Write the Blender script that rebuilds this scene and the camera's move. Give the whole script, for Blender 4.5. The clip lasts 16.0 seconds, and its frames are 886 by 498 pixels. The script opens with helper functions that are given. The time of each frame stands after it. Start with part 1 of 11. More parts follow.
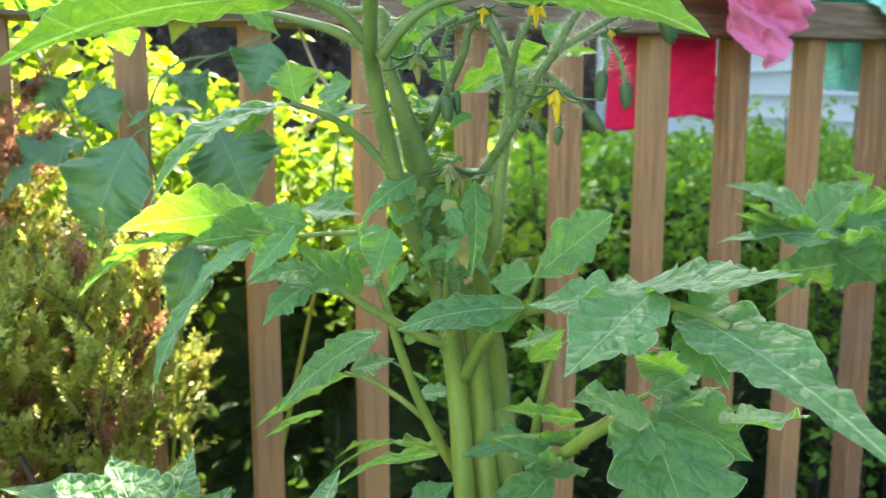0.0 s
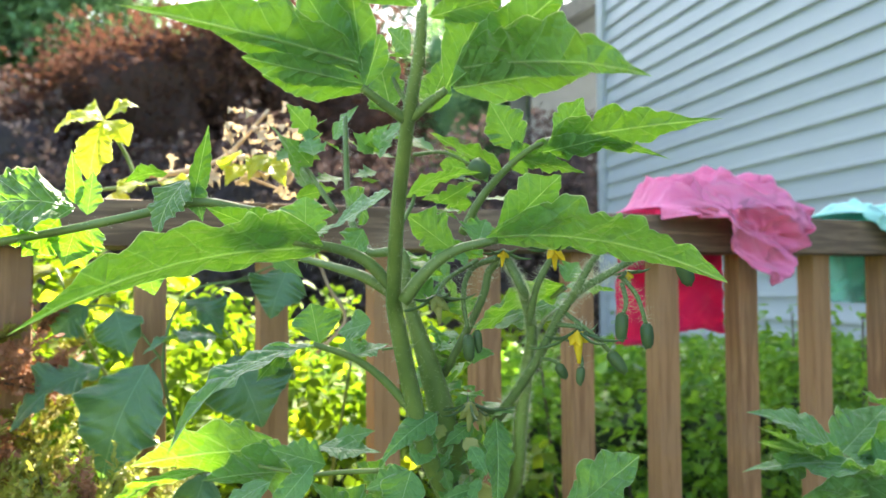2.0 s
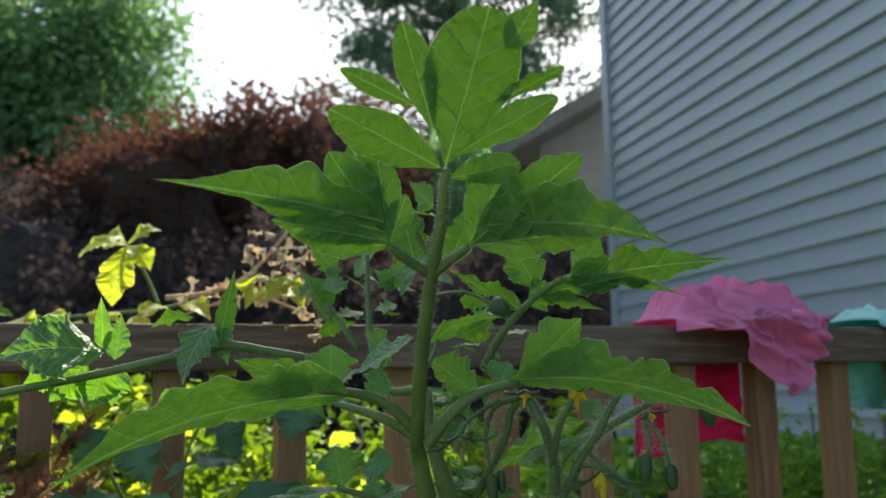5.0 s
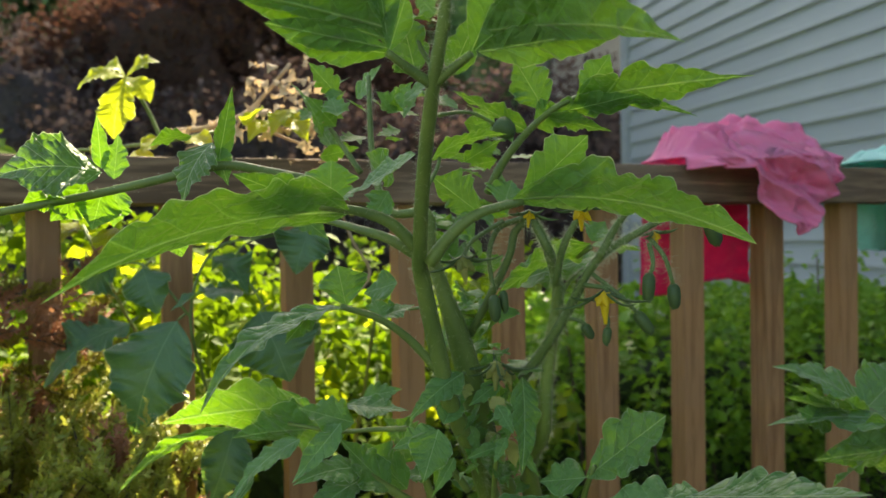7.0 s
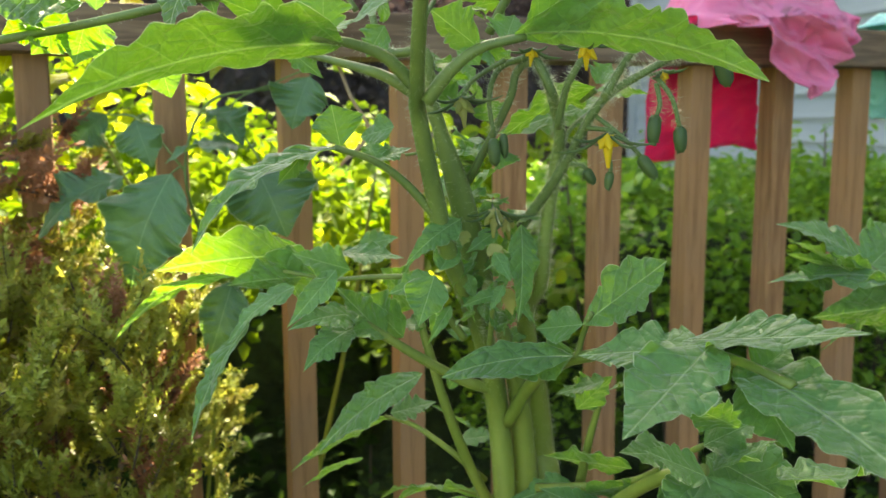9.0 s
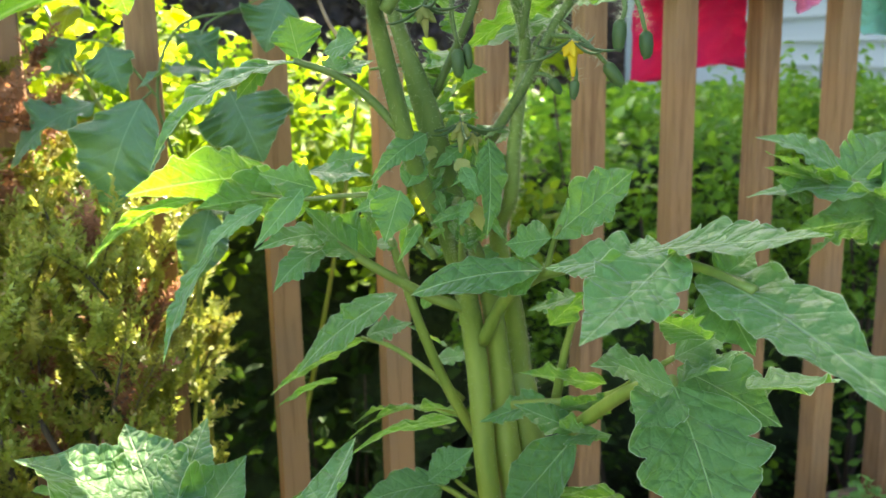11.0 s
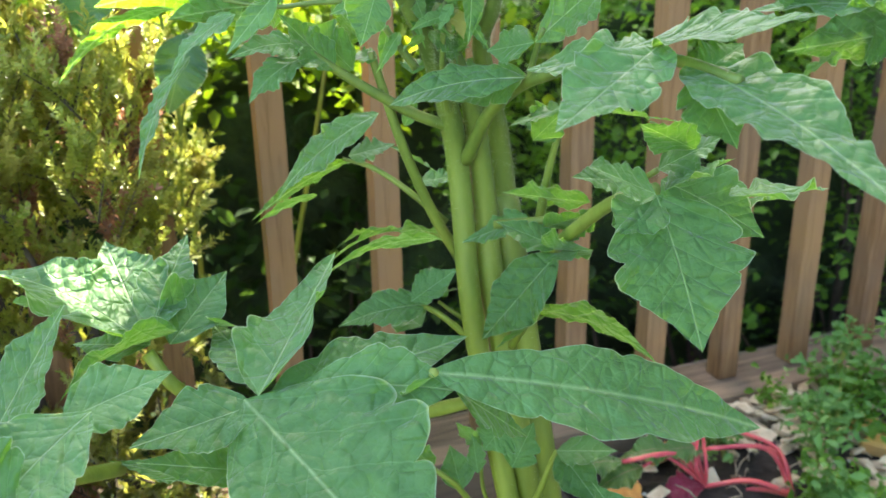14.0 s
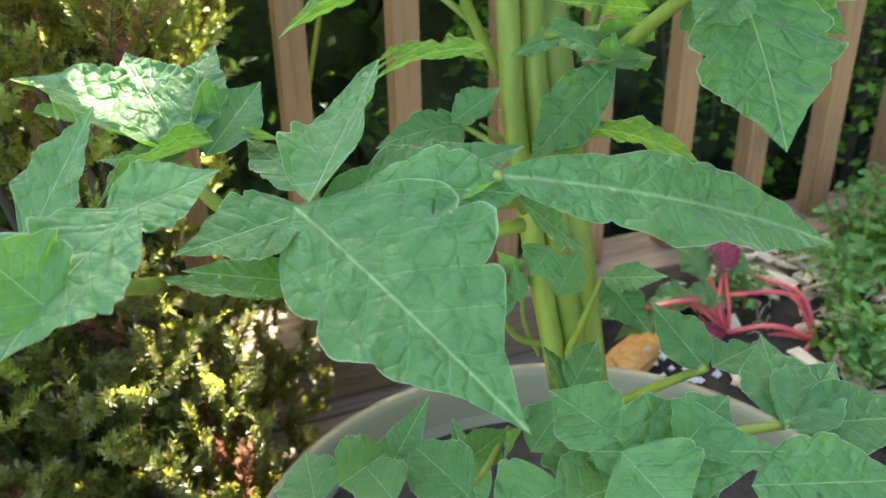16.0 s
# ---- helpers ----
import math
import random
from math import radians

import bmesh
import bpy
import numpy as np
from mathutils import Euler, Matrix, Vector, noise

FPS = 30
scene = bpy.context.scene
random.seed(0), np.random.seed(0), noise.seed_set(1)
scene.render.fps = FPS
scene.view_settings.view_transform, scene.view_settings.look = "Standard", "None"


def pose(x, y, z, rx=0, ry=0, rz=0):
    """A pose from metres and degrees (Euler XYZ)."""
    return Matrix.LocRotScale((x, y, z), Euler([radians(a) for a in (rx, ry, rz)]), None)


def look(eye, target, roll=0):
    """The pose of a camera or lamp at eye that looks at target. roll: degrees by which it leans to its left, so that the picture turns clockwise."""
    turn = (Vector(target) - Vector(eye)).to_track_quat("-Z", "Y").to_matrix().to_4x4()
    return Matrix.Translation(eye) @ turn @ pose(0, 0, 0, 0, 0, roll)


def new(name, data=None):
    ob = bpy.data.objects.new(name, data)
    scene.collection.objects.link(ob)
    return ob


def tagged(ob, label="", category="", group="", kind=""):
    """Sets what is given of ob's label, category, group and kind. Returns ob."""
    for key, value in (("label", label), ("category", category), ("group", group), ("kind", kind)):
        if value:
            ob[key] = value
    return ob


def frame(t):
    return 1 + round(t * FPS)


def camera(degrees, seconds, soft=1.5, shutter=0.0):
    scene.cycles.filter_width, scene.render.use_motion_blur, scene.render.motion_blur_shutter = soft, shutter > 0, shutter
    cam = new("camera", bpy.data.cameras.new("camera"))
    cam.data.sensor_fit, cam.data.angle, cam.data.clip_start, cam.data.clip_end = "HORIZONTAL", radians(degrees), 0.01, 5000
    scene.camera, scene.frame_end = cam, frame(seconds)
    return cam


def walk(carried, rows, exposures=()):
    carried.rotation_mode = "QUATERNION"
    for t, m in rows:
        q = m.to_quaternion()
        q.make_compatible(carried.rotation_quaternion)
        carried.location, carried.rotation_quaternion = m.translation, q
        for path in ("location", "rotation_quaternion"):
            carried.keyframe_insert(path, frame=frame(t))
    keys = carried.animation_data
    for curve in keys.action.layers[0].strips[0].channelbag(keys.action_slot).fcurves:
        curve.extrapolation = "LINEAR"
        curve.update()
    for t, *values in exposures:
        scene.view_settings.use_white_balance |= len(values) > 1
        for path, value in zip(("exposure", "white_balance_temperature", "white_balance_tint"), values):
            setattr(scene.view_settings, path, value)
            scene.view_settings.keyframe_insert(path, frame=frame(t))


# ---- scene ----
cam = camera(51.3, 16.0, soft=1.5)
# the small lens of a phone held close: things far behind the plant are slightly soft
cam.data.dof.use_dof, cam.data.dof.focus_distance, cam.data.dof.aperture_fstop = True, 0.55, 12.0
METRES, EYE, TILT, LEAN, TURN = 0.31, 0.82, -9.7, 0.0, 0.0
ROWS = [
    (0.0, 0.0, 0.0, 0.0, 0.0, 0.0, -0.0),
    (0.5, -0.0007, 0.0036, 0.0181, -0.03, 3.19, 0.08),
    (1.0, 0.0028, 0.0036, 0.0361, -0.01, 6.68, 0.15),
    (1.5, -0.0211, 0.0048, 0.0655, 0.14, 9.23, 0.25),
    (2.0, -0.0363, -0.0107, 0.0882, 0.28, 12.16, 0.33),
    (2.5, -0.0371, -0.0487, 0.1303, 0.45, 14.32, 0.65),
    (3.0, -0.0579, -0.0632, 0.1493, 0.24, 16.13, 0.42),
    (5.5, -0.0562, -0.0678, 0.1866, 1.36, 17.73, 0.9),
    (6.0, -0.057, -0.0628, 0.1746, 1.49, 14.93, 0.88),
    (6.5, -0.0558, -0.032, 0.1497, 1.41, 12.19, 0.74),
    (7.0, -0.0449, -0.0135, 0.1234, 1.67, 8.72, 0.55),
    (7.5, -0.0514, 0.0009, 0.1011, 1.87, 6.21, 0.21),
    (8.0, -0.05, 0.0081, 0.0968, 1.88, 4.48, 0.05),
    (8.5, -0.0303, -0.0149, 0.0921, 1.8, 3.43, -0.23),
    (9.0, -0.0361, 0.0491, 0.0549, 1.78, 1.24, -0.15),
    (9.5, -0.0168, 0.0795, 0.0369, 1.84, -0.58, 0.19),
    (12.0, 0.0445, 0.0743, -0.0141, 1.83, -3.68, 1.04),
    (12.5, 0.0369, 0.0707, -0.0308, 1.74, -4.45, 0.95),
    (13.0, 0.0532, 0.0621, -0.0365, 1.57, -5.2, 0.93),
    (13.5, 0.0696, 0.0713, -0.0555, 1.65, -7.38, 0.85),
    (14.0, 0.0709, 0.1073, -0.1081, 1.75, -11.05, 0.81),
    (14.5, 0.0708, 0.1429, -0.1357, 1.56, -14.44, 0.79),
    (15.0, 0.044, 0.1612, -0.1694, 1.56, -17.06, 0.88),
    (15.5, -0.0132, 0.185, -0.2087, 1.39, -18.45, 0.89),
    (16.0, -0.0706, 0.1878, -0.2754, 0.91, -18.5, 0.75),
]
# exposure follows the phone's metering as the bright sky enters the view
EXPOSURES = [(t, stops, kelvin, 7) for t, stops, kelvin in (
    (0.0, 3.6, 7000), (1.0, 3.48, 7100), (2.0, 3.2, 7000), (2.5, 2.97, 6600), (3.2, 2.47, 6500), (5.3, 1.55, 6600), (6.0, 1.63, 6900), (7.0, 2.15, 8000),
    (8.0, 2.55, 8000), (8.6, 2.82, 8100), (9.0, 3.0, 8300), (9.7, 3.1, 8100), (11.8, 3.45, 7400), (13.0, 3.45, 7300), (14.5, 3.65, 7000), (16.0, 3.65, 7000))]
walk(cam, [(t, pose(0, 0, EYE, TILT, LEAN, TURN) @ pose(METRES * x, METRES * y, METRES * z, 90 + pitch, roll, yaw)) for t, x, y, z, yaw, pitch, roll in ROWS], EXPOSURES)

# ---- light ----
SUN_AZ, SUN_EL = 12.6, 47.0  # degrees to the right of straight ahead, and above the horizon
world = bpy.data.worlds.new("sky")
scene.world = world
world.use_nodes = True
wn = world.node_tree.nodes
sky = wn.new("ShaderNodeTexSky")
sky.sky_type = "NISHITA"
sky.sun_disc = False
sky.sun_elevation = radians(SUN_EL)
sky.sun_rotation = radians(SUN_AZ)
sky.dust_density = 3.0
world.node_tree.links.new(sky.outputs[0], wn["Background"].inputs[0])
wn["Background"].inputs[1].default_value = 0.105
sun_data = bpy.data.lights.new("sun", "SUN")
sun_data.energy, sun_data.angle, sun_data.color = 4.2, radians(0.55), (1.0, 0.93, 0.8)
sun = new("sun", sun_data)
sd = Vector((math.sin(radians(SUN_AZ)) * math.cos(radians(SUN_EL)), math.cos(radians(SUN_AZ)) * math.cos(radians(SUN_EL)), math.sin(radians(SUN_EL))))
sun.matrix_world = look(sd * 30, (0, 0, 0))


# ---- materials ----
def mat_new(name):
    m = bpy.data.materials.new(name)
    m.use_nodes = True
    nt = m.node_tree
    return m, nt, nt.nodes["Principled BSDF"], nt.nodes["Material Output"]


def N(nt, kind, **kw):
    n = nt.nodes.new("ShaderNode" + kind)
    for k, v in kw.items():
        n.inputs[k].default_value = v
    return n


def ramp(nt, src, stops):
    r = nt.nodes.new("ShaderNodeValToRGB")
    e = r.color_ramp.elements
    while len(e) < len(stops):
        e.new(0.5)
    for el, (p, c) in zip(e, stops):
        el.position, el.color = p, (*c, 1)
    nt.links.new(src, r.inputs[0])
    return r.outputs[0]


def math_node(nt, op, a, b=0.0):
    n = nt.nodes.new("ShaderNodeMath")
    n.operation = op
    for i, v in enumerate((a, b)):
        if isinstance(v, (int, float)):
            n.inputs[i].default_value = v
        else:
            nt.links.new(v, n.inputs[i])
    return n.outputs[0]


def mixc(nt, fac, a, b, mode="MIX"):
    n = nt.nodes.new("ShaderNodeMix")
    n.data_type, n.blend_type = "RGBA", mode
    for i, v in ((0, fac), (6, a), (7, b)):
        if isinstance(v, (int, float)):
            n.inputs[i].default_value = v
        elif isinstance(v, tuple):
            n.inputs[i].default_value = (*v, 1)
        else:
            nt.links.new(v, n.inputs[i])
    return n.outputs[2]


def bump(nt, height, strength, distance, bsdf):
    b = N(nt, "Bump", Strength=strength, Distance=distance)
    nt.links.new(height, b.inputs["Height"])
    nt.links.new(b.outputs[0], bsdf.inputs["Normal"])
    return b.outputs[0]


def noise_tex(nt, scale, detail=4.0, stretch=None, rough=0.55):
    tc = nt.nodes.new("ShaderNodeTexCoord")
    n = N(nt, "TexNoise", Scale=scale, Detail=detail, Roughness=rough)
    if stretch:
        mp = nt.nodes.new("ShaderNodeMapping")
        mp.inputs["Scale"].default_value = stretch
        nt.links.new(tc.outputs["Object"], mp.inputs[0])
        nt.links.new(mp.outputs[0], n.inputs["Vector"])
    else:
        nt.links.new(tc.outputs["Object"], n.inputs["Vector"])
    return n.outputs[0]


def leaf_material(name, dark, light, glow, translucency=0.4, rough=0.5, veins=True, vein_colour=(0.32, 0.42, 0.2), spacing=0.17, relief=0.003, cell=48.0, island=False, lateral=0.1):
    """A leaf blade: puckered between its veins, paler along them, and letting light through."""
    m, nt, p, out = mat_new(name)
    L = nt.links.new
    n1 = noise_tex(nt, 60 if veins else 25, 5)
    rnd = nt.nodes.new("ShaderNodeNewGeometry").outputs["Random Per Island"] if island else nt.nodes.new("ShaderNodeObjectInfo").outputs["Random"]
    f = math_node(nt, "ADD", math_node(nt, "MULTIPLY", n1, 0.7), math_node(nt, "MULTIPLY", rnd, 0.35))
    col = ramp(nt, f, [(0.3, dark), (0.75, light)])
    h = None
    if veins:
        uv = nt.nodes.new("ShaderNodeUVMap")
        sx = nt.nodes.new("ShaderNodeSeparateXYZ")
        L(uv.outputs[0], sx.inputs[0])
        a = math_node(nt, "ABSOLUTE", math_node(nt, "SUBTRACT", sx.outputs[1], 0.5))
        wob = math_node(nt, "MULTIPLY", math_node(nt, "SUBTRACT", noise_tex(nt, 45, 2), 0.5), 0.05)
        w = math_node(nt, "ADD", math_node(nt, "SUBTRACT", sx.outputs[0], math_node(nt, "MULTIPLY", math_node(nt, "POWER", a, 0.85), 0.75)), wob)
        side_n = math_node(nt, "DIVIDE", math_node(nt, "PINGPONG", w, spacing * 0.5), spacing * 0.5)
        vo = nt.nodes.new("ShaderNodeTexVoronoi")
        vo.feature = "DISTANCE_TO_EDGE"
        vo.inputs["Scale"].default_value = 190.0
        tcv = nt.nodes.new("ShaderNodeTexCoord")
        L(tcv.outputs["Object"], vo.inputs["Vector"])
        net = math_node(nt, "MINIMUM", math_node(nt, "MULTIPLY", vo.outputs["Distance"], 5.0), 1.0)
        mid = math_node(nt, "MINIMUM", math_node(nt, "DIVIDE", a, 0.009), 1.0)
        line = math_node(nt, "MINIMUM", mid, math_node(nt, "MINIMUM", math_node(nt, "MULTIPLY", side_n, 14.0), 1.0))
        inv = math_node(nt, "SUBTRACT", 1.0, line)
        vein_f = math_node(nt, "MAXIMUM", math_node(nt, "MULTIPLY", inv, lateral), math_node(nt, "MULTIPLY", math_node(nt, "SUBTRACT", 1.0, mid), 0.8))
        col = mixc(nt, vein_f, col, vein_colour)
        rim_at = nt.nodes.new("ShaderNodeAttribute")
        rim_at.attribute_name = "margin"
        rim = math_node(nt, "POWER", rim_at.outputs["Fac"], 1.6)
        thin = math_node(nt, "MULTIPLY", math_node(nt, "SUBTRACT", 1.0, net), 0.1)
        pil = nt.nodes.new("ShaderNodeTexVoronoi")
        pil.feature = "DISTANCE_TO_EDGE"
        pil.inputs["Scale"].default_value = cell
        L(tcv.outputs["Object"], pil.inputs["Vector"])
        dome = nt.nodes.new("ShaderNodeTexVoronoi")
        dome.feature = "SMOOTH_F1"
        dome.inputs["Scale"].default_value = cell * 1.9
        dome.inputs["Smoothness"].default_value = 0.25
        L(tcv.outputs["Object"], dome.inputs["Vector"])
        groove = math_node(nt, "SUBTRACT", 1.0, math_node(nt, "MINIMUM", math_node(nt, "MULTIPLY", pil.outputs["Distance"], 8.0), 1.0))
        pillow = math_node(nt, "SUBTRACT", math_node(nt, "SUBTRACT", 1.0, math_node(nt, "POWER", dome.outputs["Distance"], 1.6)), math_node(nt, "MULTIPLY", math_node(nt, "POWER", groove, 1.5), 0.3))
        pside = math_node(nt, "SUBTRACT", 1.0, math_node(nt, "POWER", math_node(nt, "SUBTRACT", 1.0, math_node(nt, "MINIMUM", math_node(nt, "MULTIPLY", side_n, 1.5), 1.0)), 2.0))
        h = math_node(nt, "ADD", math_node(nt, "ADD", math_node(nt, "MULTIPLY", pillow, 0.75), math_node(nt, "MULTIPLY", pside, 0.3)), math_node(nt, "MULTIPLY", noise_tex(nt, 45, 1), 0.3))
        size_at = nt.nodes.new("ShaderNodeAttribute")
        size_at.attribute_name = "blade_length"
        h = math_node(nt, "ADD", math_node(nt, "MULTIPLY", math_node(nt, "MULTIPLY", h, math_node(nt, "ADD", math_node(nt, "MULTIPLY", mid, 0.25), 0.75)), math_node(nt, "POWER", math_node(nt, "MINIMUM", math_node(nt, "MULTIPLY", size_at.outputs["Fac"], 10.5), 1.0), 1.7)), math_node(nt, "MULTIPLY", net, 0.06))
        # creases between puckers tinted darker, standing in for the shade in them
        col = mixc(nt, math_node(nt, "MULTIPLY", math_node(nt, "SUBTRACT", 1.0, math_node(nt, "MINIMUM", math_node(nt, "MULTIPLY", pil.outputs["Distance"], 9.0), 1.0)), 0.16), col, dark)
        p.inputs["Sheen Weight"].default_value = 0.3
        p.inputs["Sheen Roughness"].default_value = 0.4
    p.inputs["Roughness"].default_value = rough
    p.inputs["Specular IOR Level"].default_value = 0.05 if rough >= 0.9 else 0.15 if island else 0.45
    tr = nt.nodes.new("ShaderNodeBsdfTranslucent")
    gl = mixc(nt, math_node(nt, "MULTIPLY", n1, 0.5), glow, tuple(g * 0.6 for g in glow))
    if veins:
        lit = math_node(nt, "MAXIMUM", math_node(nt, "MAXIMUM", math_node(nt, "MULTIPLY", inv, 0.5), math_node(nt, "MULTIPLY", vein_f, 0.95)), thin)
        gl = mixc(nt, lit, gl, tuple(min(1.0, g * 1.35 + 0.14) for g in glow))
        gl = mixc(nt, math_node(nt, "MULTIPLY", rim, 0.9), gl, (0.8, 0.9, 0.6))
        col = mixc(nt, math_node(nt, "MULTIPLY", rim, 0.6), col, (0.5, 0.6, 0.35))
    L(gl, tr.inputs[0])
    L(col, p.inputs["Base Color"])
    if h is not None:
        nb = bump(nt, h, 0.9, relief, p)
        L(nb, tr.inputs["Normal"])
    mx = N(nt, "MixShader", Fac=translucency)
    L(p.outputs[0], mx.inputs[1])
    L(tr.outputs[0], mx.inputs[2])
    L(mx.outputs[0], out.inputs[0])
    return m


def plain(name, c1, c2, scale=20, rough=0.6, detail=5, stretch=None, relief=0.0, bump_scale=None, metallic=0.0, rand=0.0, sub=0.0):
    """A mottled surface with fine relief."""
    m, nt, p, out = mat_new(name)
    n1 = noise_tex(nt, scale, detail, stretch)
    f = n1
    if rand:
        oi = nt.nodes.new("ShaderNodeObjectInfo")
        f = math_node(nt, "ADD", math_node(nt, "MULTIPLY", n1, 1.0), math_node(nt, "MULTIPLY", math_node(nt, "SUBTRACT", oi.outputs["Random"], 0.5), rand))
    n0 = noise_tex(nt, scale * 0.17, 3)
    f = math_node(nt, "ADD", math_node(nt, "MULTIPLY", f, 0.7), math_node(nt, "MULTIPLY", n0, 0.3))
    nt.links.new(ramp(nt, f, [(0.32, c1), (0.68, c2)]), p.inputs["Base Color"])
    p.inputs["Roughness"].default_value = rough
    p.inputs["Metallic"].default_value = metallic
    if sub:
        p.inputs["Subsurface Weight"].default_value = sub
        p.inputs["Subsurface Radius"].default_value = (0.004, 0.006, 0.001)
    if relief:
        bump(nt, noise_tex(nt, bump_scale or scale * 3, 5, stretch), 0.8, relief, p)
    return m


def wood_material(name, c1, c2, grey, rough=0.75, along=(9.0, 9.0, 0.7)):
    """Weathered deck wood: grain along the length, stains, greyed patches."""
    m, nt, p, out = mat_new(name)
    tc = nt.nodes.new("ShaderNodeTexCoord")
    mp = nt.nodes.new("ShaderNodeMapping")
    mp.inputs["Scale"].default_value = along
    nt.links.new(tc.outputs["Object"], mp.inputs[0])
    g = N(nt, "TexNoise", Scale=14.0, Detail=6.0, Roughness=0.6, Distortion=0.6)
    nt.links.new(mp.outputs[0], g.inputs["Vector"])
    oi = nt.nodes.new("ShaderNodeObjectInfo")
    f = math_node(nt, "ADD", g.outputs[0], math_node(nt, "MULTIPLY", math_node(nt, "SUBTRACT", oi.outputs["Random"], 0.5), 0.4))
    c = ramp(nt, f, [(0.34, c1), (0.62, c2)])
    blot = ramp(nt, noise_tex(nt, 6, 4), [(0.45, (0, 0, 0)), (0.7, (1, 1, 1))])
    c = mixc(nt, math_node(nt, "MULTIPLY", blot, 0.55), c, grey)
    nt.links.new(c, p.inputs["Base Color"])
    p.inputs["Roughness"].default_value = rough
    bump(nt, g.outputs[0], 0.4, 0.0015, p)
    return m


TOMATO = leaf_material("tomato_leaf", (0.068, 0.18, 0.058), (0.132, 0.29, 0.1), (0.2, 0.44, 0.006), 0.42, 0.5, vein_colour=(0.36, 0.5, 0.24), relief=0.0044, cell=60.0)

# curled leaf; its pale veins are whitened to carry the sun on them
CURLED_LITVEIN = leaf_material("curled_leaf_lit_veins", (0.05, 0.12, 0.04), (0.1, 0.2, 0.07), (0.16, 0.36, 0.006), 0.35, 0.45, vein_colour=(0.62, 0.68, 0.46), spacing=0.15, relief=0.006, cell=70.0, lateral=0.85)

def stem_material():
    """Young green growth that turns yellower and older towards the foot of the plant."""
    m, nt, p, out = mat_new("tomato_stem")
    n1 = noise_tex(nt, 40, 5, (1, 1, 0.25))
    sx = nt.nodes.new("ShaderNodeSeparateXYZ")
    nt.links.new(nt.nodes.new("ShaderNodeTexCoord").outputs["Object"], sx.inputs[0])
    age = math_node(nt, "MULTIPLY", math_node(nt, "SUBTRACT", sx.outputs[2], 0.42), 3.0)
    age.node.use_clamp = True
    old = ramp(nt, n1, [(0.32, (0.17, 0.22, 0.025)), (0.68, (0.29, 0.34, 0.05))])
    young = ramp(nt, n1, [(0.32, (0.07, 0.125, 0.03)), (0.68, (0.135, 0.2, 0.05))])
    nt.links.new(mixc(nt, age, old, young), p.inputs["Base Color"])
    p.inputs["Roughness"].default_value = 0.5
    bump(nt, noise_tex(nt, 120, 5, (1, 1, 0.12)), 0.8, 0.0008, p)
    return m


STEM = stem_material()
STEM_DARK = plain("truss_stem", (0.055, 0.1, 0.03), (0.1, 0.16, 0.05), 60, 0.55, relief=0.0005)
HAIR = leaf_material("plant_hair", (0.5, 0.56, 0.42), (0.6, 0.66, 0.5), (0.7, 0.75, 0.6), 0.5, 0.4, veins=False)
PETAL = leaf_material("petal", (0.72, 0.5, 0.02), (0.85, 0.66, 0.04), (0.8, 0.6, 0.03), 0.4, 0.5, veins=False)
PETAL_DRY = leaf_material("dry_petal", (0.2, 0.25, 0.07), (0.36, 0.36, 0.13), (0.3, 0.34, 0.09), 0.3, 0.7, veins=False)
SEPAL = leaf_material("sepal", (0.04, 0.085, 0.035), (0.08, 0.14, 0.05), (0.12, 0.25, 0.04), 0.25, 0.5, veins=False)
BROAD = leaf_material("broad_leaf", (0.04, 0.115, 0.06), (0.08, 0.185, 0.1), (0.2, 0.42, 0.03), 0.35, 0.4, spacing=0.2, vein_colour=(0.12, 0.24, 0.13), relief=0.001)
CREEPER = leaf_material("creeper_leaf", (0.2, 0.26, 0.025), (0.34, 0.4, 0.035), (0.5, 0.58, 0.015), 0.62, 0.45, spacing=0.16)
YELLOWBUSH = leaf_material("bush_leaf", (0.03, 0.09, 0.012), (0.2, 0.3, 0.035), (0.22, 0.36, 0.014), 0.42, 0.6, veins=False, island=True)
HEDGE = leaf_material("hedge_leaf", (0.03, 0.1, 0.016), (0.17, 0.34, 0.05), (0.24, 0.48, 0.035), 0.4, 0.4, veins=False, island=True)
DARKHEDGE = leaf_material("dark_leaf", (0.042, 0.042, 0.05), (0.12, 0.09, 0.09), (0.13, 0.085, 0.075), 0.25, 1.0, veins=False, island=True)
# near-black green standing for the shade inside the hedges
INNERSHADE = plain("inner_shade_green", (0.012, 0.024, 0.008), (0.045, 0.08, 0.02), 30, 0.9, relief=0.02)
# leaf green with the shade below the hedges put into it
SHADEDLEAF = leaf_material("shaded_leaf", (0.02, 0.05, 0.015), (0.05, 0.1, 0.025), (0.08, 0.16, 0.02), 0.3, 0.5, veins=False, island=True)
REDBUSH = leaf_material("red_leaf", (0.038, 0.034, 0.036), (0.15, 0.075, 0.058), (0.16, 0.07, 0.045), 0.28, 1.0, veins=False, island=True)
TREELEAF = leaf_material("tree_leaf", (0.08, 0.17, 0.09), (0.17, 0.3, 0.15), (0.19, 0.35, 0.12), 0.38, 0.5, veins=False, island=True)
PINELEAF = leaf_material("pine_leaf", (0.045, 0.085, 0.07), (0.1, 0.16, 0.13), (0.1, 0.17, 0.11), 0.25, 0.6, veins=False, island=True)
HERB = leaf_material("herb_leaf", (0.08, 0.19, 0.05), (0.2, 0.36, 0.11), (0.24, 0.45, 0.06), 0.3, 0.5, veins=False, island=True)
BEET = plain("beet_stalk", (0.42, 0.012, 0.06), (0.85, 0.16, 0.12), 28, 0.3, sub=0.1)
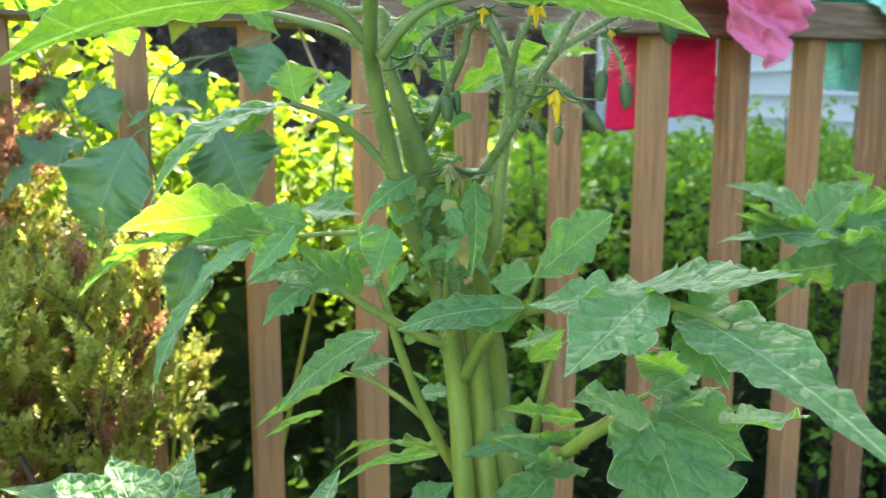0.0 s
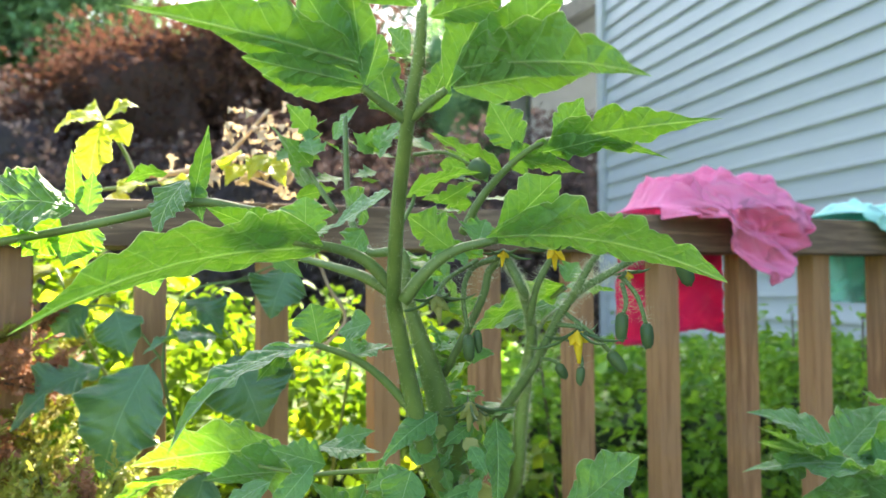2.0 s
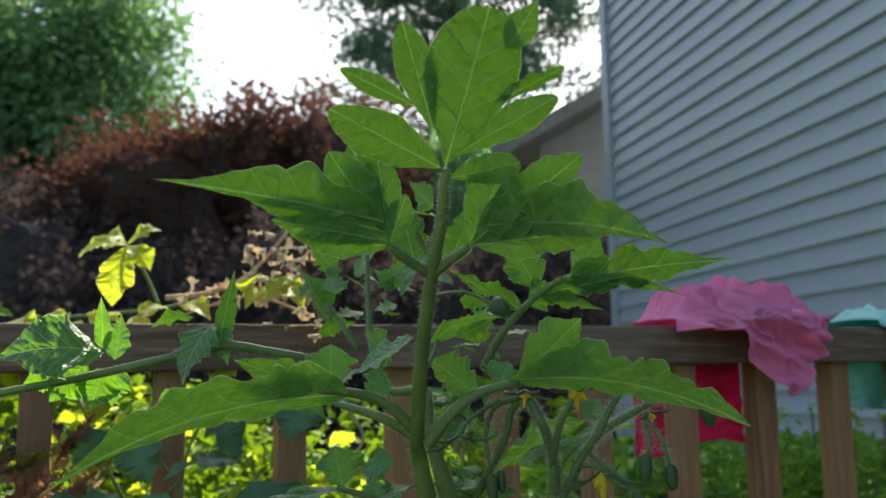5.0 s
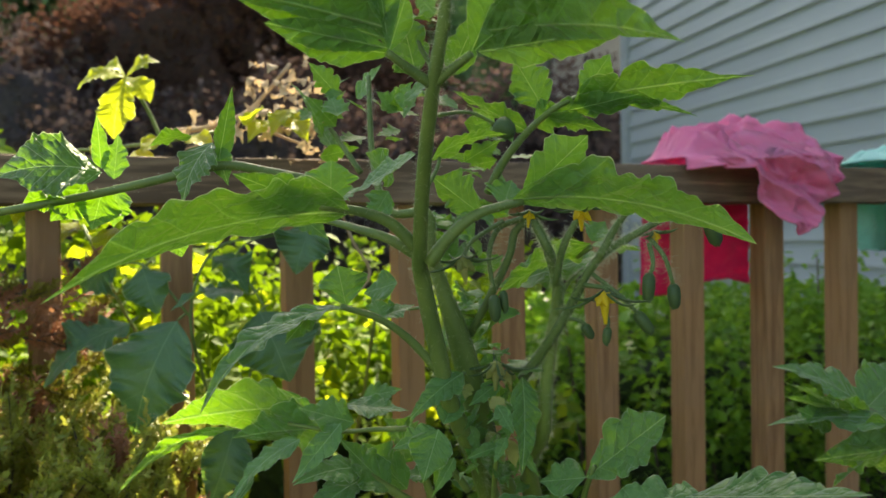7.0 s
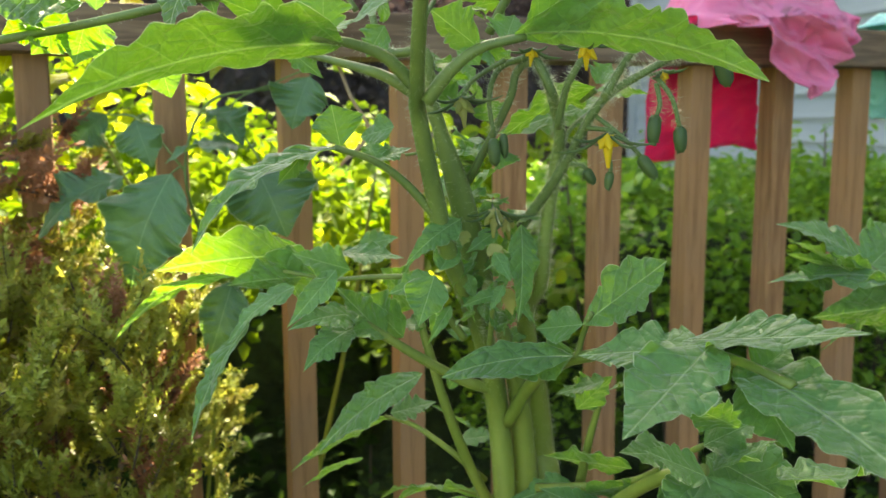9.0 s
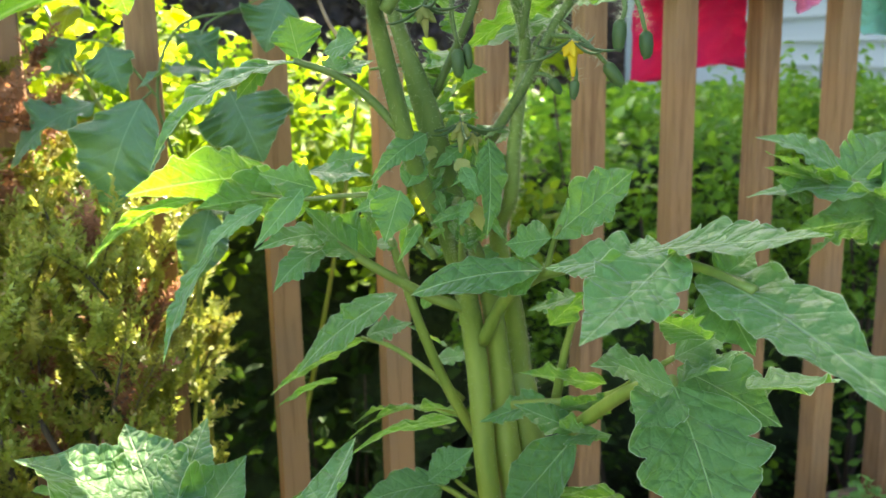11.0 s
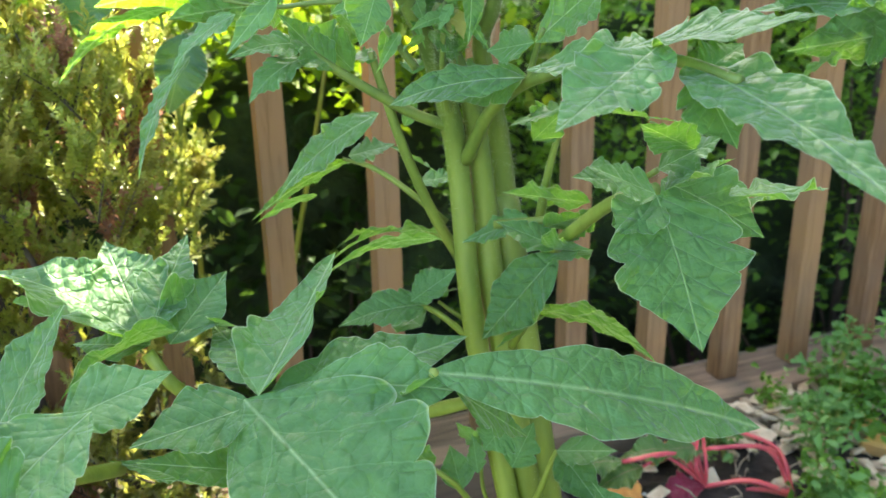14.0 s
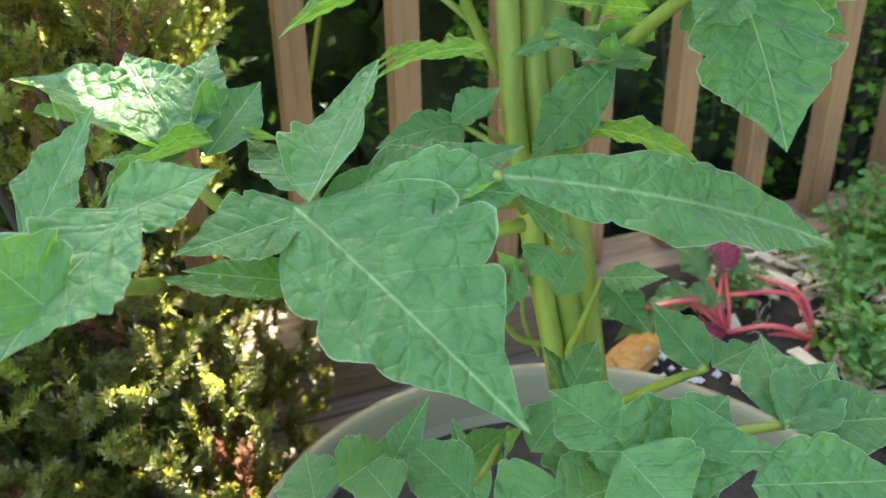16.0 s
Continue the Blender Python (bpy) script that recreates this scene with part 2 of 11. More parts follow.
HERBLEAF = leaf_material("beet_leaf", (0.05, 0.13, 0.03), (0.1, 0.22, 0.05), (0.2, 0.4, 0.03), 0.35, 0.35, vein_colour=(0.4, 0.05, 0.1))
BEETLEAF = leaf_material("red_beet_leaf", (0.18, 0.01, 0.03), (0.4, 0.03, 0.08), (0.6, 0.04, 0.1), 0.35, 0.35, vein_colour=(0.5, 0.08, 0.14))
DRY = plain("dry_vine", (0.32, 0.22, 0.14), (0.5, 0.38, 0.26), 60, 0.8, relief=0.001)
DRYLEAF = leaf_material("dry_leaf", (0.42, 0.32, 0.22), (0.62, 0.52, 0.38), (0.5, 0.36, 0.2), 0.35, 0.8, veins=False)
BARK = plain("bark", (0.05, 0.04, 0.03), (0.12, 0.09, 0.07), 12, 0.9, relief=0.01)
WOOD = wood_material("weathered_wood", (0.19, 0.088, 0.034), (0.35, 0.182, 0.078), (0.23, 0.15, 0.1))
RAILWOOD = wood_material("weathered_rail_wood", (0.09, 0.055, 0.033), (0.26, 0.17, 0.105), (0.2, 0.15, 0.11), 0.8, (0.7, 9.0, 9.0))
DECKWOOD = wood_material("deck_wood", (0.12, 0.085, 0.06), (0.23, 0.17, 0.125), (0.2, 0.165, 0.135), 0.75, (0.7, 9.0, 9.0))
CEDAR = wood_material("orange_wood", (0.5, 0.22, 0.05), (0.68, 0.36, 0.1), (0.55, 0.36, 0.18))
CHIP = plain("wood_chip", (0.4, 0.28, 0.17), (0.72, 0.58, 0.4), 70, 0.85, relief=0.002, rand=0.6)
SOIL = plain("potting_soil", (0.012, 0.009, 0.007), (0.045, 0.032, 0.024), 90, 0.95, relief=0.008, bump_scale=70)
PERLITE = plain("perlite", (0.5, 0.48, 0.44), (0.66, 0.64, 0.6), 60, 0.9, relief=0.002)
POTPLASTIC = plain("cream_plastic", (0.15, 0.132, 0.075), (0.21, 0.185, 0.11), 9, 0.5, relief=0.0008)
TERRA = plain("brown_wood", (0.14, 0.06, 0.035), (0.24, 0.11, 0.065), 25, 0.6, stretch=(1, 1, 0.2), relief=0.001)
VINYL = plain("vinyl_siding", (0.235, 0.26, 0.305), (0.29, 0.313, 0.36), 3, 0.45, stretch=(0.3, 0.3, 6), relief=0.0006, bump_scale=120, rand=0.25)
SHINGLE = plain("roof_shingle", (0.07, 0.07, 0.075), (0.14, 0.135, 0.13), 30, 0.9, relief=0.006)
GABLE = plain("grey_panel", (0.11, 0.115, 0.115), (0.16, 0.165, 0.165), 6, 0.6, relief=0.001)
GRASS = plain("lawn", (0.07, 0.13, 0.035), (0.15, 0.22, 0.06), 9, 0.9, relief=0.02, bump_scale=60)


def cloth_material(name, c1, c2, glow, tr=0.35, crease=0.012):
    m, nt, p, out = mat_new(name)
    wv = N(nt, "TexNoise", Scale=900.0, Detail=2.0)
    tc = nt.nodes.new("ShaderNodeTexCoord")
    nt.links.new(tc.outputs["Object"], wv.inputs["Vector"])
    f = math_node(nt, "ADD", math_node(nt, "MULTIPLY", wv.outputs[0], 0.4), math_node(nt, "MULTIPLY", noise_tex(nt, 18, 5), 0.6))
    nt.links.new(ramp(nt, f, [(0.3, c1), (0.7, c2)]), p.inputs["Base Color"])
    p.inputs["Roughness"].default_value = 0.85
    p.inputs["Sheen Weight"].default_value = 0.3
    t = N(nt, "BsdfTranslucent", Color=(*glow, 1))
    mx = N(nt, "MixShader", Fac=tr)
    nt.links.new(p.outputs[0], mx.inputs[1])
    nt.links.new(t.outputs[0], mx.inputs[2])
    nt.links.new(mx.outputs[0], out.inputs[0])
    cr = N(nt, "TexNoise", Scale=10.0, Detail=1.5, Roughness=0.45, Distortion=2.2)
    nt.links.new(tc.outputs["Object"], cr.inputs["Vector"])
    ridge = math_node(nt, "ABSOLUTE", math_node(nt, "SUBTRACT", cr.outputs[0], 0.5))
    bump(nt, math_node(nt, "ADD", math_node(nt, "MULTIPLY", math_node(nt, "POWER", ridge, 0.6), 2.2), math_node(nt, "MULTIPLY", f, 0.15)), 0.9, crease, p)
    return m


PINK = cloth_material("pink_cotton", (0.9, 0.22, 0.47), (0.96, 0.38, 0.62), (0.95, 0.2, 0.46), 0.45, 0.006)
MAGENTA = cloth_material("magenta_cotton", (0.62, 0.02, 0.14), (0.74, 0.04, 0.2), (0.85, 0.03, 0.2), 0.45, 0.003)
AQUA = cloth_material("aqua_cotton", (0.36, 0.8, 0.73), (0.5, 0.88, 0.82), (0.06, 0.55, 0.46), crease=0.004)


def needle_material(name, stops):
    """Needles that differ from spray to spray."""
    m, nt, p, out = mat_new(name)
    g = nt.nodes.new("ShaderNodeNewGeometry")
    n0 = noise_tex(nt, 9, 3)
    f = math_node(nt, "ADD", math_node(nt, "MULTIPLY", g.outputs["Random Per Island"], 0.55), math_node(nt, "MULTIPLY", n0, 0.5))
    c = ramp(nt, f, stops)
    nt.links.new(c, p.inputs["Base Color"])
    p.inputs["Roughness"].default_value = 0.4
    t = N(nt, "BsdfTranslucent", Color=(0.52, 0.54, 0.09, 1))
    mx = N(nt, "MixShader", Fac=0.42)
    nt.links.new(p.outputs[0], mx.inputs[1])
    nt.links.new(t.outputs[0], mx.inputs[2])
    nt.links.new(mx.outputs[0], out.inputs[0])
    return m


NEEDLE = needle_material("conifer_needle", [(0.2, (0.08, 0.13, 0.02)), (0.45, (0.22, 0.29, 0.045)), (0.7, (0.36, 0.4, 0.08)), (0.84, (0.3, 0.16, 0.08))])
# the same needles darkened, for the shade low by the deck
SHADENEEDLE = needle_material("shaded_conifer_needle", [(0.2, (0.018, 0.034, 0.01)), (0.5, (0.045, 0.075, 0.016)), (0.72, (0.11, 0.085, 0.045)), (0.86, (0.13, 0.075, 0.045))])
RUSTNEEDLE = leaf_material("rust_needle", (0.2, 0.09, 0.05), (0.4, 0.2, 0.12), (0.45, 0.2, 0.08), 0.3, 0.6, veins=False, island=True)
GOLDNEEDLE = leaf_material("gold_needle", (0.16, 0.15, 0.03), (0.28, 0.26, 0.05), (0.36, 0.34, 0.04), 0.35, 0.6, veins=False, island=True)


# ---- building helpers ----
def mesh_of(name, verts, faces, mat, smooth=True, uvs=None):
    me = bpy.data.meshes.new(name)
    me.from_pydata([tuple(v) for v in verts], [], [tuple(f) for f in faces])
    me.materials.append(mat)
    if smooth:
        me.polygons.foreach_set("use_smooth", [True] * len(me.polygons))
    if uvs is not None:
        lay = me.uv_layers.new(name="UVMap")
        idx = np.empty(len(me.loops), dtype=np.int32)
        me.loops.foreach_get("vertex_index", idx)
        lay.data.foreach_set("uv", np.asarray(uvs, dtype=np.float32)[idx].ravel())
    me.update()
    return me


def thing(name, at, label, category, group="", kind=""):
    ob = new(name)
    ob.location = at
    ob.empty_display_size = 0.02
    return tagged(ob, label, category, group, kind)


def part(name, me, parent, label="", kind=""):
    """Links a mesh given in world coordinates under a thing or a part."""
    ob = new(name, me)
    ob.parent = parent
    if parent.type == "EMPTY":
        ob.matrix_parent_inverse = Matrix.Translation(-Vector(parent.location))
    return tagged(ob, label, kind=kind)


def solo(name, me, label, category, group="", kind=""):
    return tagged(new(name, me), label, category, group, kind)


def box_data(cx, cy, cz, sx, sy, sz, bev=0.003):
    bm = bmesh.new()
    bmesh.ops.create_cube(bm, size=1.0)
    for v in bm.verts:
        v.co = Vector((v.co.x * sx, v.co.y * sy, v.co.z * sz))
    if bev:
        bmesh.ops.bevel(bm, geom=list(bm.edges), offset=bev, segments=2, profile=0.7, affect="EDGES")
    for v in bm.verts:
        v.co += Vector((cx, cy, cz))
    return bm


def bm_mesh(name, bm, mat, smooth=False):
    me = bpy.data.meshes.new(name)
    bm.to_mesh(me)
    bm.free()
    me.materials.append(mat)
    if smooth:
        me.polygons.foreach_set("use_smooth", [True] * len(me.polygons))
    return me


def spline(points, n):
    """Points along a smooth curve through the given ones, with the fraction of the way."""
    p = [Vector(q) for q in points]
    if len(p) == 2:
        return [p[0].lerp(p[1], i / n) for i in range(n + 1)]
    ext = [p[0] * 2 - p[1]] + p + [p[-1] * 2 - p[-2]]
    res = []
    seg = len(p) - 1
    for i in range(n + 1):
        f = i / n * seg
        k = min(int(f), seg - 1)
        t = f - k
        a, b, c, d = ext[k:k + 4]
        res.append(0.5 * ((2 * b) + (c - a) * t + (2 * a - 5 * b + 4 * c - d) * t * t + (3 * b - a - 3 * c + d) * t ** 3))
    return res


def tube_data(points, r0, r1, sides=9, n=None, knob=0.0, seed=0):
    rng = random.Random(seed)
    n = n or max(6, 5 * (len(points) - 1))
    c = spline(points, n)
    verts, faces = [], []
    ref = Vector((0.3, 0.9, 0.2))
    for i, q in enumerate(c):
        d = (c[min(i + 1, n)] - c[max(i - 1, 0)]).normalized()
        a = d.cross(ref).normalized()
        b = d.cross(a)
        if isinstance(r0, (list, tuple)):
            g = i / n * (len(r0) - 1)
            h = min(int(g), len(r0) - 2)
            r = r0[h] + (r0[h + 1] - r0[h]) * (g - h)
        else:
            r = r0 + (r1 - r0) * i / n
        r *= 1 + knob * rng.uniform(-1, 1)
        for s in range(sides):
            w = 2 * math.pi * s / sides
            verts.append(q + (a * math.cos(w) + b * math.sin(w)) * r)
    for i in range(n):
        for s in range(sides):
            t = (s + 1) % sides
            faces.append((i * sides + s, i * sides + t, (i + 1) * sides + t, (i + 1) * sides + s))
    faces.append(tuple(reversed(range(sides))))
    faces.append(tuple(range(n * sides, (n + 1) * sides)))
    return verts, faces


def tube(name, points, r0, r1, mat, parent, label="", sides=9, knob=0.0):
    v, f = tube_data(points, r0, r1, sides, knob=knob)
    return part(name, mesh_of(name, v, f, mat), parent, label)


def hairs(parent, points, r0, r1, count, length=0.0035, seed=1):
    """The fine hairs along a stem."""
    rng = random.Random(seed)
    c = spline(points, 40)
    verts, faces = [], []
    for _ in range(count):
        f = rng.random()
        i = min(int(f * 40), 39)
        q = c[i].lerp(c[i + 1], f * 40 - i)
        d = (c[i + 1] - c[i]).normalized()
        a = d.orthogonal().normalized()
        a = Matrix.Rotation(rng.uniform(0, 6.283), 3, d) @ a
        r = r0[min(int(f * len(r0)), len(r0) - 1)] if isinstance(r0, (list, tuple)) else r0 + (r1 - r0) * f
        o = q + a * r * 0.9
        e = o + (a + d * rng.uniform(-0.5, 0.5)) * length * rng.uniform(0.5, 1.2)
        s = d * 0.00007
        k = len(verts)
        verts += [o - s, o + s, e]
        faces.append((k, k + 1, k + 2))
    return part("stem_hair", mesh_of("stem_hair", verts, faces, HAIR, False), parent, "fine pale hairs", "stuff")


def leaf_blade(base, tip, width, face, cup=0.0, bow=0.0, fold=0.15, lobes=4, depth=0.35, sweep=0.6, curl=0.0, wave=0.16, twist=0.0, seed=0, peak=0.34, rows=60, cols=9, smooth_edge=False, acu=0.9, teeth=0.055, lean=0.0):
    """A leaf blade from its base to its tip: deep notches between forward-pointing lobes, folded midrib, wavy margin."""
    rng = random.Random(seed)
    base, tip = Vector(base), Vector(tip)
    axis = tip - base
    L = axis.length
    if L > 0.06:
        rows = max(rows, 84)
    ax = axis.normalized()
    n0 = Vector(face)
    n0 = (n0 - ax * n0.dot(ax)).normalized()
    side0 = ax.cross(n0).normalized()
    # rounded lobes between sharp sinuses on either side, largest near the base
    margins = []
    for _ in range(2):
        cuts, u0 = [(0.0, 0.0)], 0.0
        for i in range(lobes):
            u0 += (0.74 / lobes) * rng.uniform(0.8, 1.2) * (1.2 - 0.4 * i / lobes)
            cuts.append((u0, min(0.6, 1.1 * depth * rng.uniform(0.6, 1.35) * (1.15 - 0.6 * u0))))
        cuts.append((1.0, 0.0))
        margins.append((cuts, rng.uniform(0, 3.1)))
    wp = [rng.uniform(0, 6.28) for _ in range(4)]
    asym = rng.uniform(0.92, 1.08) - lean
    q = math.log(0.5) / math.log(peak)
    verts, uvs, faces = [], [], []
    for i in range(rows + 1):
        u = i / rows
        s = max(math.sin(math.pi * u ** q), 0.0) ** (acu if u ** q > 0.5 else 0.7) * (1 - 0.15 * u) * (1 - 0.35 * max(0.0, (u - 0.45) / 0.55) ** 1.5 * (1 if peak < 0.5 else 0.4))
        hws = []
        for k in (0, 1):
            cuts, phase = margins[k]
            g = max(h for h in range(len(cuts) - 1) if cuts[h][0] <= u)
            (ua, da), (ub, db) = cuts[g], cuts[g + 1]
            p = min(1.0, (u - ua) / (ub - ua))
            dip = da + (db - da) * p
            cut = 1 - dip * (1 - max(0.0, math.sin(math.pi * p ** 0.85)) ** 0.6)
            if g == len(cuts) - 2:
                cut = 1 - da * (1 - math.sin(min(1.0, p * 2.2) * math.pi / 2) ** 0.6)
            if not smooth_edge:
                cut *= 1 - teeth * 0.8 * (1 - abs(math.sin(math.pi * 9 * u + phase + 0.8 * math.sin(7 * u + phase))) ** 0.7)
            hws.append(width * 0.52 * s * cut * (asym if k else 2 - asym))
        mid = base + axis * u + n0 * (bow * 4 * u * (1 - u)) * L - n0 * (curl * L * u ** 3)
        tw = twist * (u - 0.3)
        side = side0 * math.cos(tw) + n0 * math.sin(tw)
        nn = n0 * math.cos(tw) - side0 * math.sin(tw)
        for j in range(-cols, cols + 1):
            v = math.copysign(min(abs(j) / (cols - 1) * 0.965, 1.0) if abs(j) < cols else 1.0, j)
            k = 0 if j < 0 else 1
            hw = hws[k]
            av = abs(v)
            x = v * hw
            fwd = sweep * av * hw * 0.7 * (1 - u)
            env = width * 0.5 * s
            ae = av * hw / (env + 1e-6)
            z = fold * av * hw + wave * width * ae * ae * (math.sin(u * 8 + wp[2 + k]) * 0.4 + math.sin(u * 19 + wp[k]) * 0.3 + noise.noise(Vector((u * 14, k * 5.0, seed * 0.7))) * 0.7) * s
            z += 0.005 * width * math.sin((u - ae * 0.25) * 6.283 / 0.17 + wp[0]) * min(1, ae * 5) * s
            z += cup * width * ae ** 3 * (0.6 + 0.4 * math.sin(u * 9 + wp[1 - k])) * s
            z += 0.05 * width * noise.noise(Vector((u * L * 75, v * hw * 75, seed * 1.7))) * min(1, ae * 4) * s
            pos = mid + side * x + ax * fwd + nn * z
            verts.append(pos)
            uvs.append((u + fwd / L, 0.5 + x / L))
    w = 2 * cols + 1
    for i in range(rows):
        for j in range(w - 1):
            a = i * w + j
            faces.append((a, a + 1, a + w + 1, a + w))
    return verts, faces, uvs


def leaflet(parent, base, tip, width, face, mat=None, name="leaflet", label="", **kw):
    v, f, uv = leaf_blade(base, tip, width, face, **kw)
    me = mesh_of(name, v, f, mat or TOMATO, True, uv)
    ln = (Vector(tip) - Vector(base)).length
    n_across = 2 * kw.get("cols", 9) + 1
    me.attributes.new("margin", "FLOAT", "POINT").data.foreach_set("value", [1.0 if i % n_across in (0, n_across - 1) else 0.0 for i in range(len(v))])
    me.attributes.new("blade_length", "FLOAT", "POINT").data.foreach_set("value", [ln] * len(v))
    return part(name, me, parent, label)


def leaf_cloud(rng, centres, size, spread, up=0.4, aspect=0.5):
    """Many small pointed leaves (a folded lozenge each) with their middles at the given places."""
    n = len(centres)
    d = rng.normal(size=(n, 3))
    d[:, 2] = d[:, 2] * 0.6
    d /= np.linalg.norm(d, axis=1)[:, None]
    nr = rng.normal(size=(n, 3))
    nr[:, 2] = np.abs(nr[:, 2]) + up
    s = np.cross(d, nr)
    s /= np.linalg.norm(s, axis=1)[:, None] + 1e-9
    nr = np.cross(s, d)
    ln = size * rng.uniform(1 - spread, 1 + spread, n)[:, None]
    wd = ln * aspect * 0.5
    a = centres - d * ln * 0.5
    b = centres + d * ln * 0.5 - nr * ln * 0.12
    m1 = centres - d * ln * 0.08 + nr * ln * 0.02
    l1 = centres + s * wd - d * ln * 0.12 + nr * ln * 0.1
    r1 = centres - s * wd - d * ln * 0.12 + nr * ln * 0.1
    l2 = centres + s * wd * 0.7 + d * ln * 0.22 + nr * ln * 0.05
    r2 = centres - s * wd * 0.7 + d * ln * 0.22 + nr * ln * 0.05
    verts = np.stack([a, l1, l2, b, r2, r1, m1], axis=1).reshape(-1, 3)
    k = np.arange(n)[:, None] * 7
    f1 = np.concatenate([k + i for i in (0, 6, 1)], axis=1)
    quads = np.concatenate([np.concatenate([k + i for i in q], axis=1) for q in ((6, 3, 2, 1), (0, 5, 6, 6), (6, 5, 4, 3))])
    faces = [tuple(r) for r in f1.tolist()]
    for r in quads.tolist():
        faces.append((r[0], r[1], r[2]) if r[2] == r[3] else tuple(r))
    return verts.tolist(), faces


# ---- ground and deck ----
me = mesh_of("ground", [(-400, -400, -0.45), (400, -400, -0.45), (400, 900, -0.45), (-400, 900, -0.45)], [(0, 1, 2, 3)], GRASS, False)
solo("ground", me, "green lawn reaching away behind the deck", "ground", kind="structure")

FENCE_AT = Vector((-0.339, 1.02, 0))       # foot line of the railing, at one baluster
FENCE_DIR = Vector((math.cos(radians(22.3)), math.sin(radians(22.3)), 0))
FENCE_N = Vector((FENCE_DIR.y, -FENCE_DIR.x, 0))  # towards the deck
STEP = 0.135
FTURN = Matrix.Rotation(radians(22.3), 4, "Z")


def on_fence(k, out=0.0, z=0.0):
    p = FENCE_AT + FENCE_DIR * (STEP * k) + FENCE_N * out
    return Vector((p.x, p.y, z))


deck = thing("floor", on_fence(3, 1.2, 0), "weathered grey-brown wooden deck boards", "floor", kind="structure")
for i in range(24):
    o = -0.1 + 0.144 * i
    p0 = on_fence(0, o)
    # each board ends at the house wall
    s1 = (1.025 + 0.2255 * (6.04 - p0.y) - p0.x) / (FENCE_DIR.x + 0.2255 * FENCE_DIR.y) - 0.05
    s0 = -1.75
    ob = part("board", bm_mesh("board", box_data(0, 0, -0.014, s1 - s0, 0.138, 0.028, 0.004), DECKWOOD), deck)
    ob.matrix_parent_inverse = Matrix.Identity(4)
    ob.matrix_basis = Matrix.Translation(p0 + FENCE_DIR * ((s0 + s1) / 2) - Vector(deck.location)) @ FTURN
beam = part("joist", bm_mesh("joist", box_data(0, 0, -0.25, 3.8, 3.2, 0.4, 0.01), BARK), deck, "dark framing under the boards")
beam.matrix_parent_inverse = Matrix.Identity(4)
beam.matrix_basis = Matrix.Translation(on_fence(2, 1.5) - Vector(deck.location)) @ FTURN

# dark sheet added over the lawn for the shade low behind the railing
v = [on_fence(-16, -0.1), on_fence(15.8, -0.1), on_fence(15.0, -1.6), on_fence(-16, -1.6)]
me = mesh_of("shade_ground", [(q.x, q.y, -0.446) for q in v] + [(q.x, q.y, -0.43) for q in v], [(4, 5, 6, 7), (0, 1, 5, 4), (1, 2, 6, 5), (2, 3, 7, 6), (3, 0, 4, 7)], SOIL, False)
solo("shade_ground", me, "dark soil-coloured sheet added over the lawn for shade behind the deck", "ground", kind="structure")

# ---- railing ----
RAIL_LOW, RAIL_TOP = 0.894, 0.944
fence = thing("deck_railing", on_fence(4), "weathered brown wooden deck railing with square balusters", "railing", kind="structure")


def fence_part(name, me, k, out, z, label=""):
    ob = part(name, me, fence, label)
    ob.matrix_parent_inverse = Matrix.Identity(4)
    ob.matrix_basis = Matrix.Translation(on_fence(k, out, z) - Vector(fence.location)) @ FTURN
    return ob


def long_box(name, sx, sy, sz, mat, bev=0.004):
    """A board along x whose grain follows its length."""
    bm = box_data(0, 0, 0, sy, sz, sx, bev)
    for v in bm.verts:
        v.co = Vector((v.co.z, v.co.x, v.co.y))
    return bm_mesh(name, bm, mat)


fence_part("top_rail", long_box("top_rail", 4.1, 0.092, 0.05, RAILWOOD, 0.005), 2.3, 0.0, RAIL_LOW + 0.025, "flat weathered handrail")
fence_part("bottom_rail", long_box("bottom_rail", 4.1, 0.09, 0.04, RAILWOOD, 0.005), 2.3, 0.0, 0.055, "weathered brown bottom rail")
fence_part("toe_board", long_box("toe_board", 4.1, 0.04, 0.09, RAILWOOD, 0.005), 2.3, 0.068, 0.046, "weathered brown board nailed along the deck")
bal = bm_mesh("baluster", box_data(0, 0, 0, 0.033, 0.033, RAIL_LOW - 0.075, 0.0025), WOOD)
for k in range(-9, 17):
    fence_part("baluster", bal, k, 0.0, (RAIL_LOW + 0.075) / 2)

# ---- house ----
CORNER = Vector((1.025, 6.04, 0))
WDIR = Vector((-0.220, 0.9755, 0))
WN = Vector((-0.9755, -0.220, 0))
WANG = math.degrees(math.atan2(WDIR.y, WDIR.x))
house = thing("house", (5.0, 3.5, -0.45), "house clad in blue-grey horizontal vinyl siding", "house")
TOPZ = 7.4


def wall_box(name, p, q, z0, z1, thick, mat, parent, label=""):
    """An upright slab from p to q with its outer face on that line and its body to the right of it."""
    p, q = Vector(p), Vector(q)
    d = (q - p).normalized()
    r = Vector((d.y, -d.x, 0)) * thick
    v = [p, q, q + r, p + r]
    vv = [Vector((a.x, a.y, z0)) for a in v] + [Vector((a.x, a.y, z1)) for a in v]
    f = [(0, 3, 2, 1), (4, 5, 6, 7), (0, 1, 5, 4), (1, 2, 6, 5), (2, 3, 7, 6), (3, 0, 4, 7)]
    return part(name, mesh_of(name, vv, f, mat, False), parent, label)


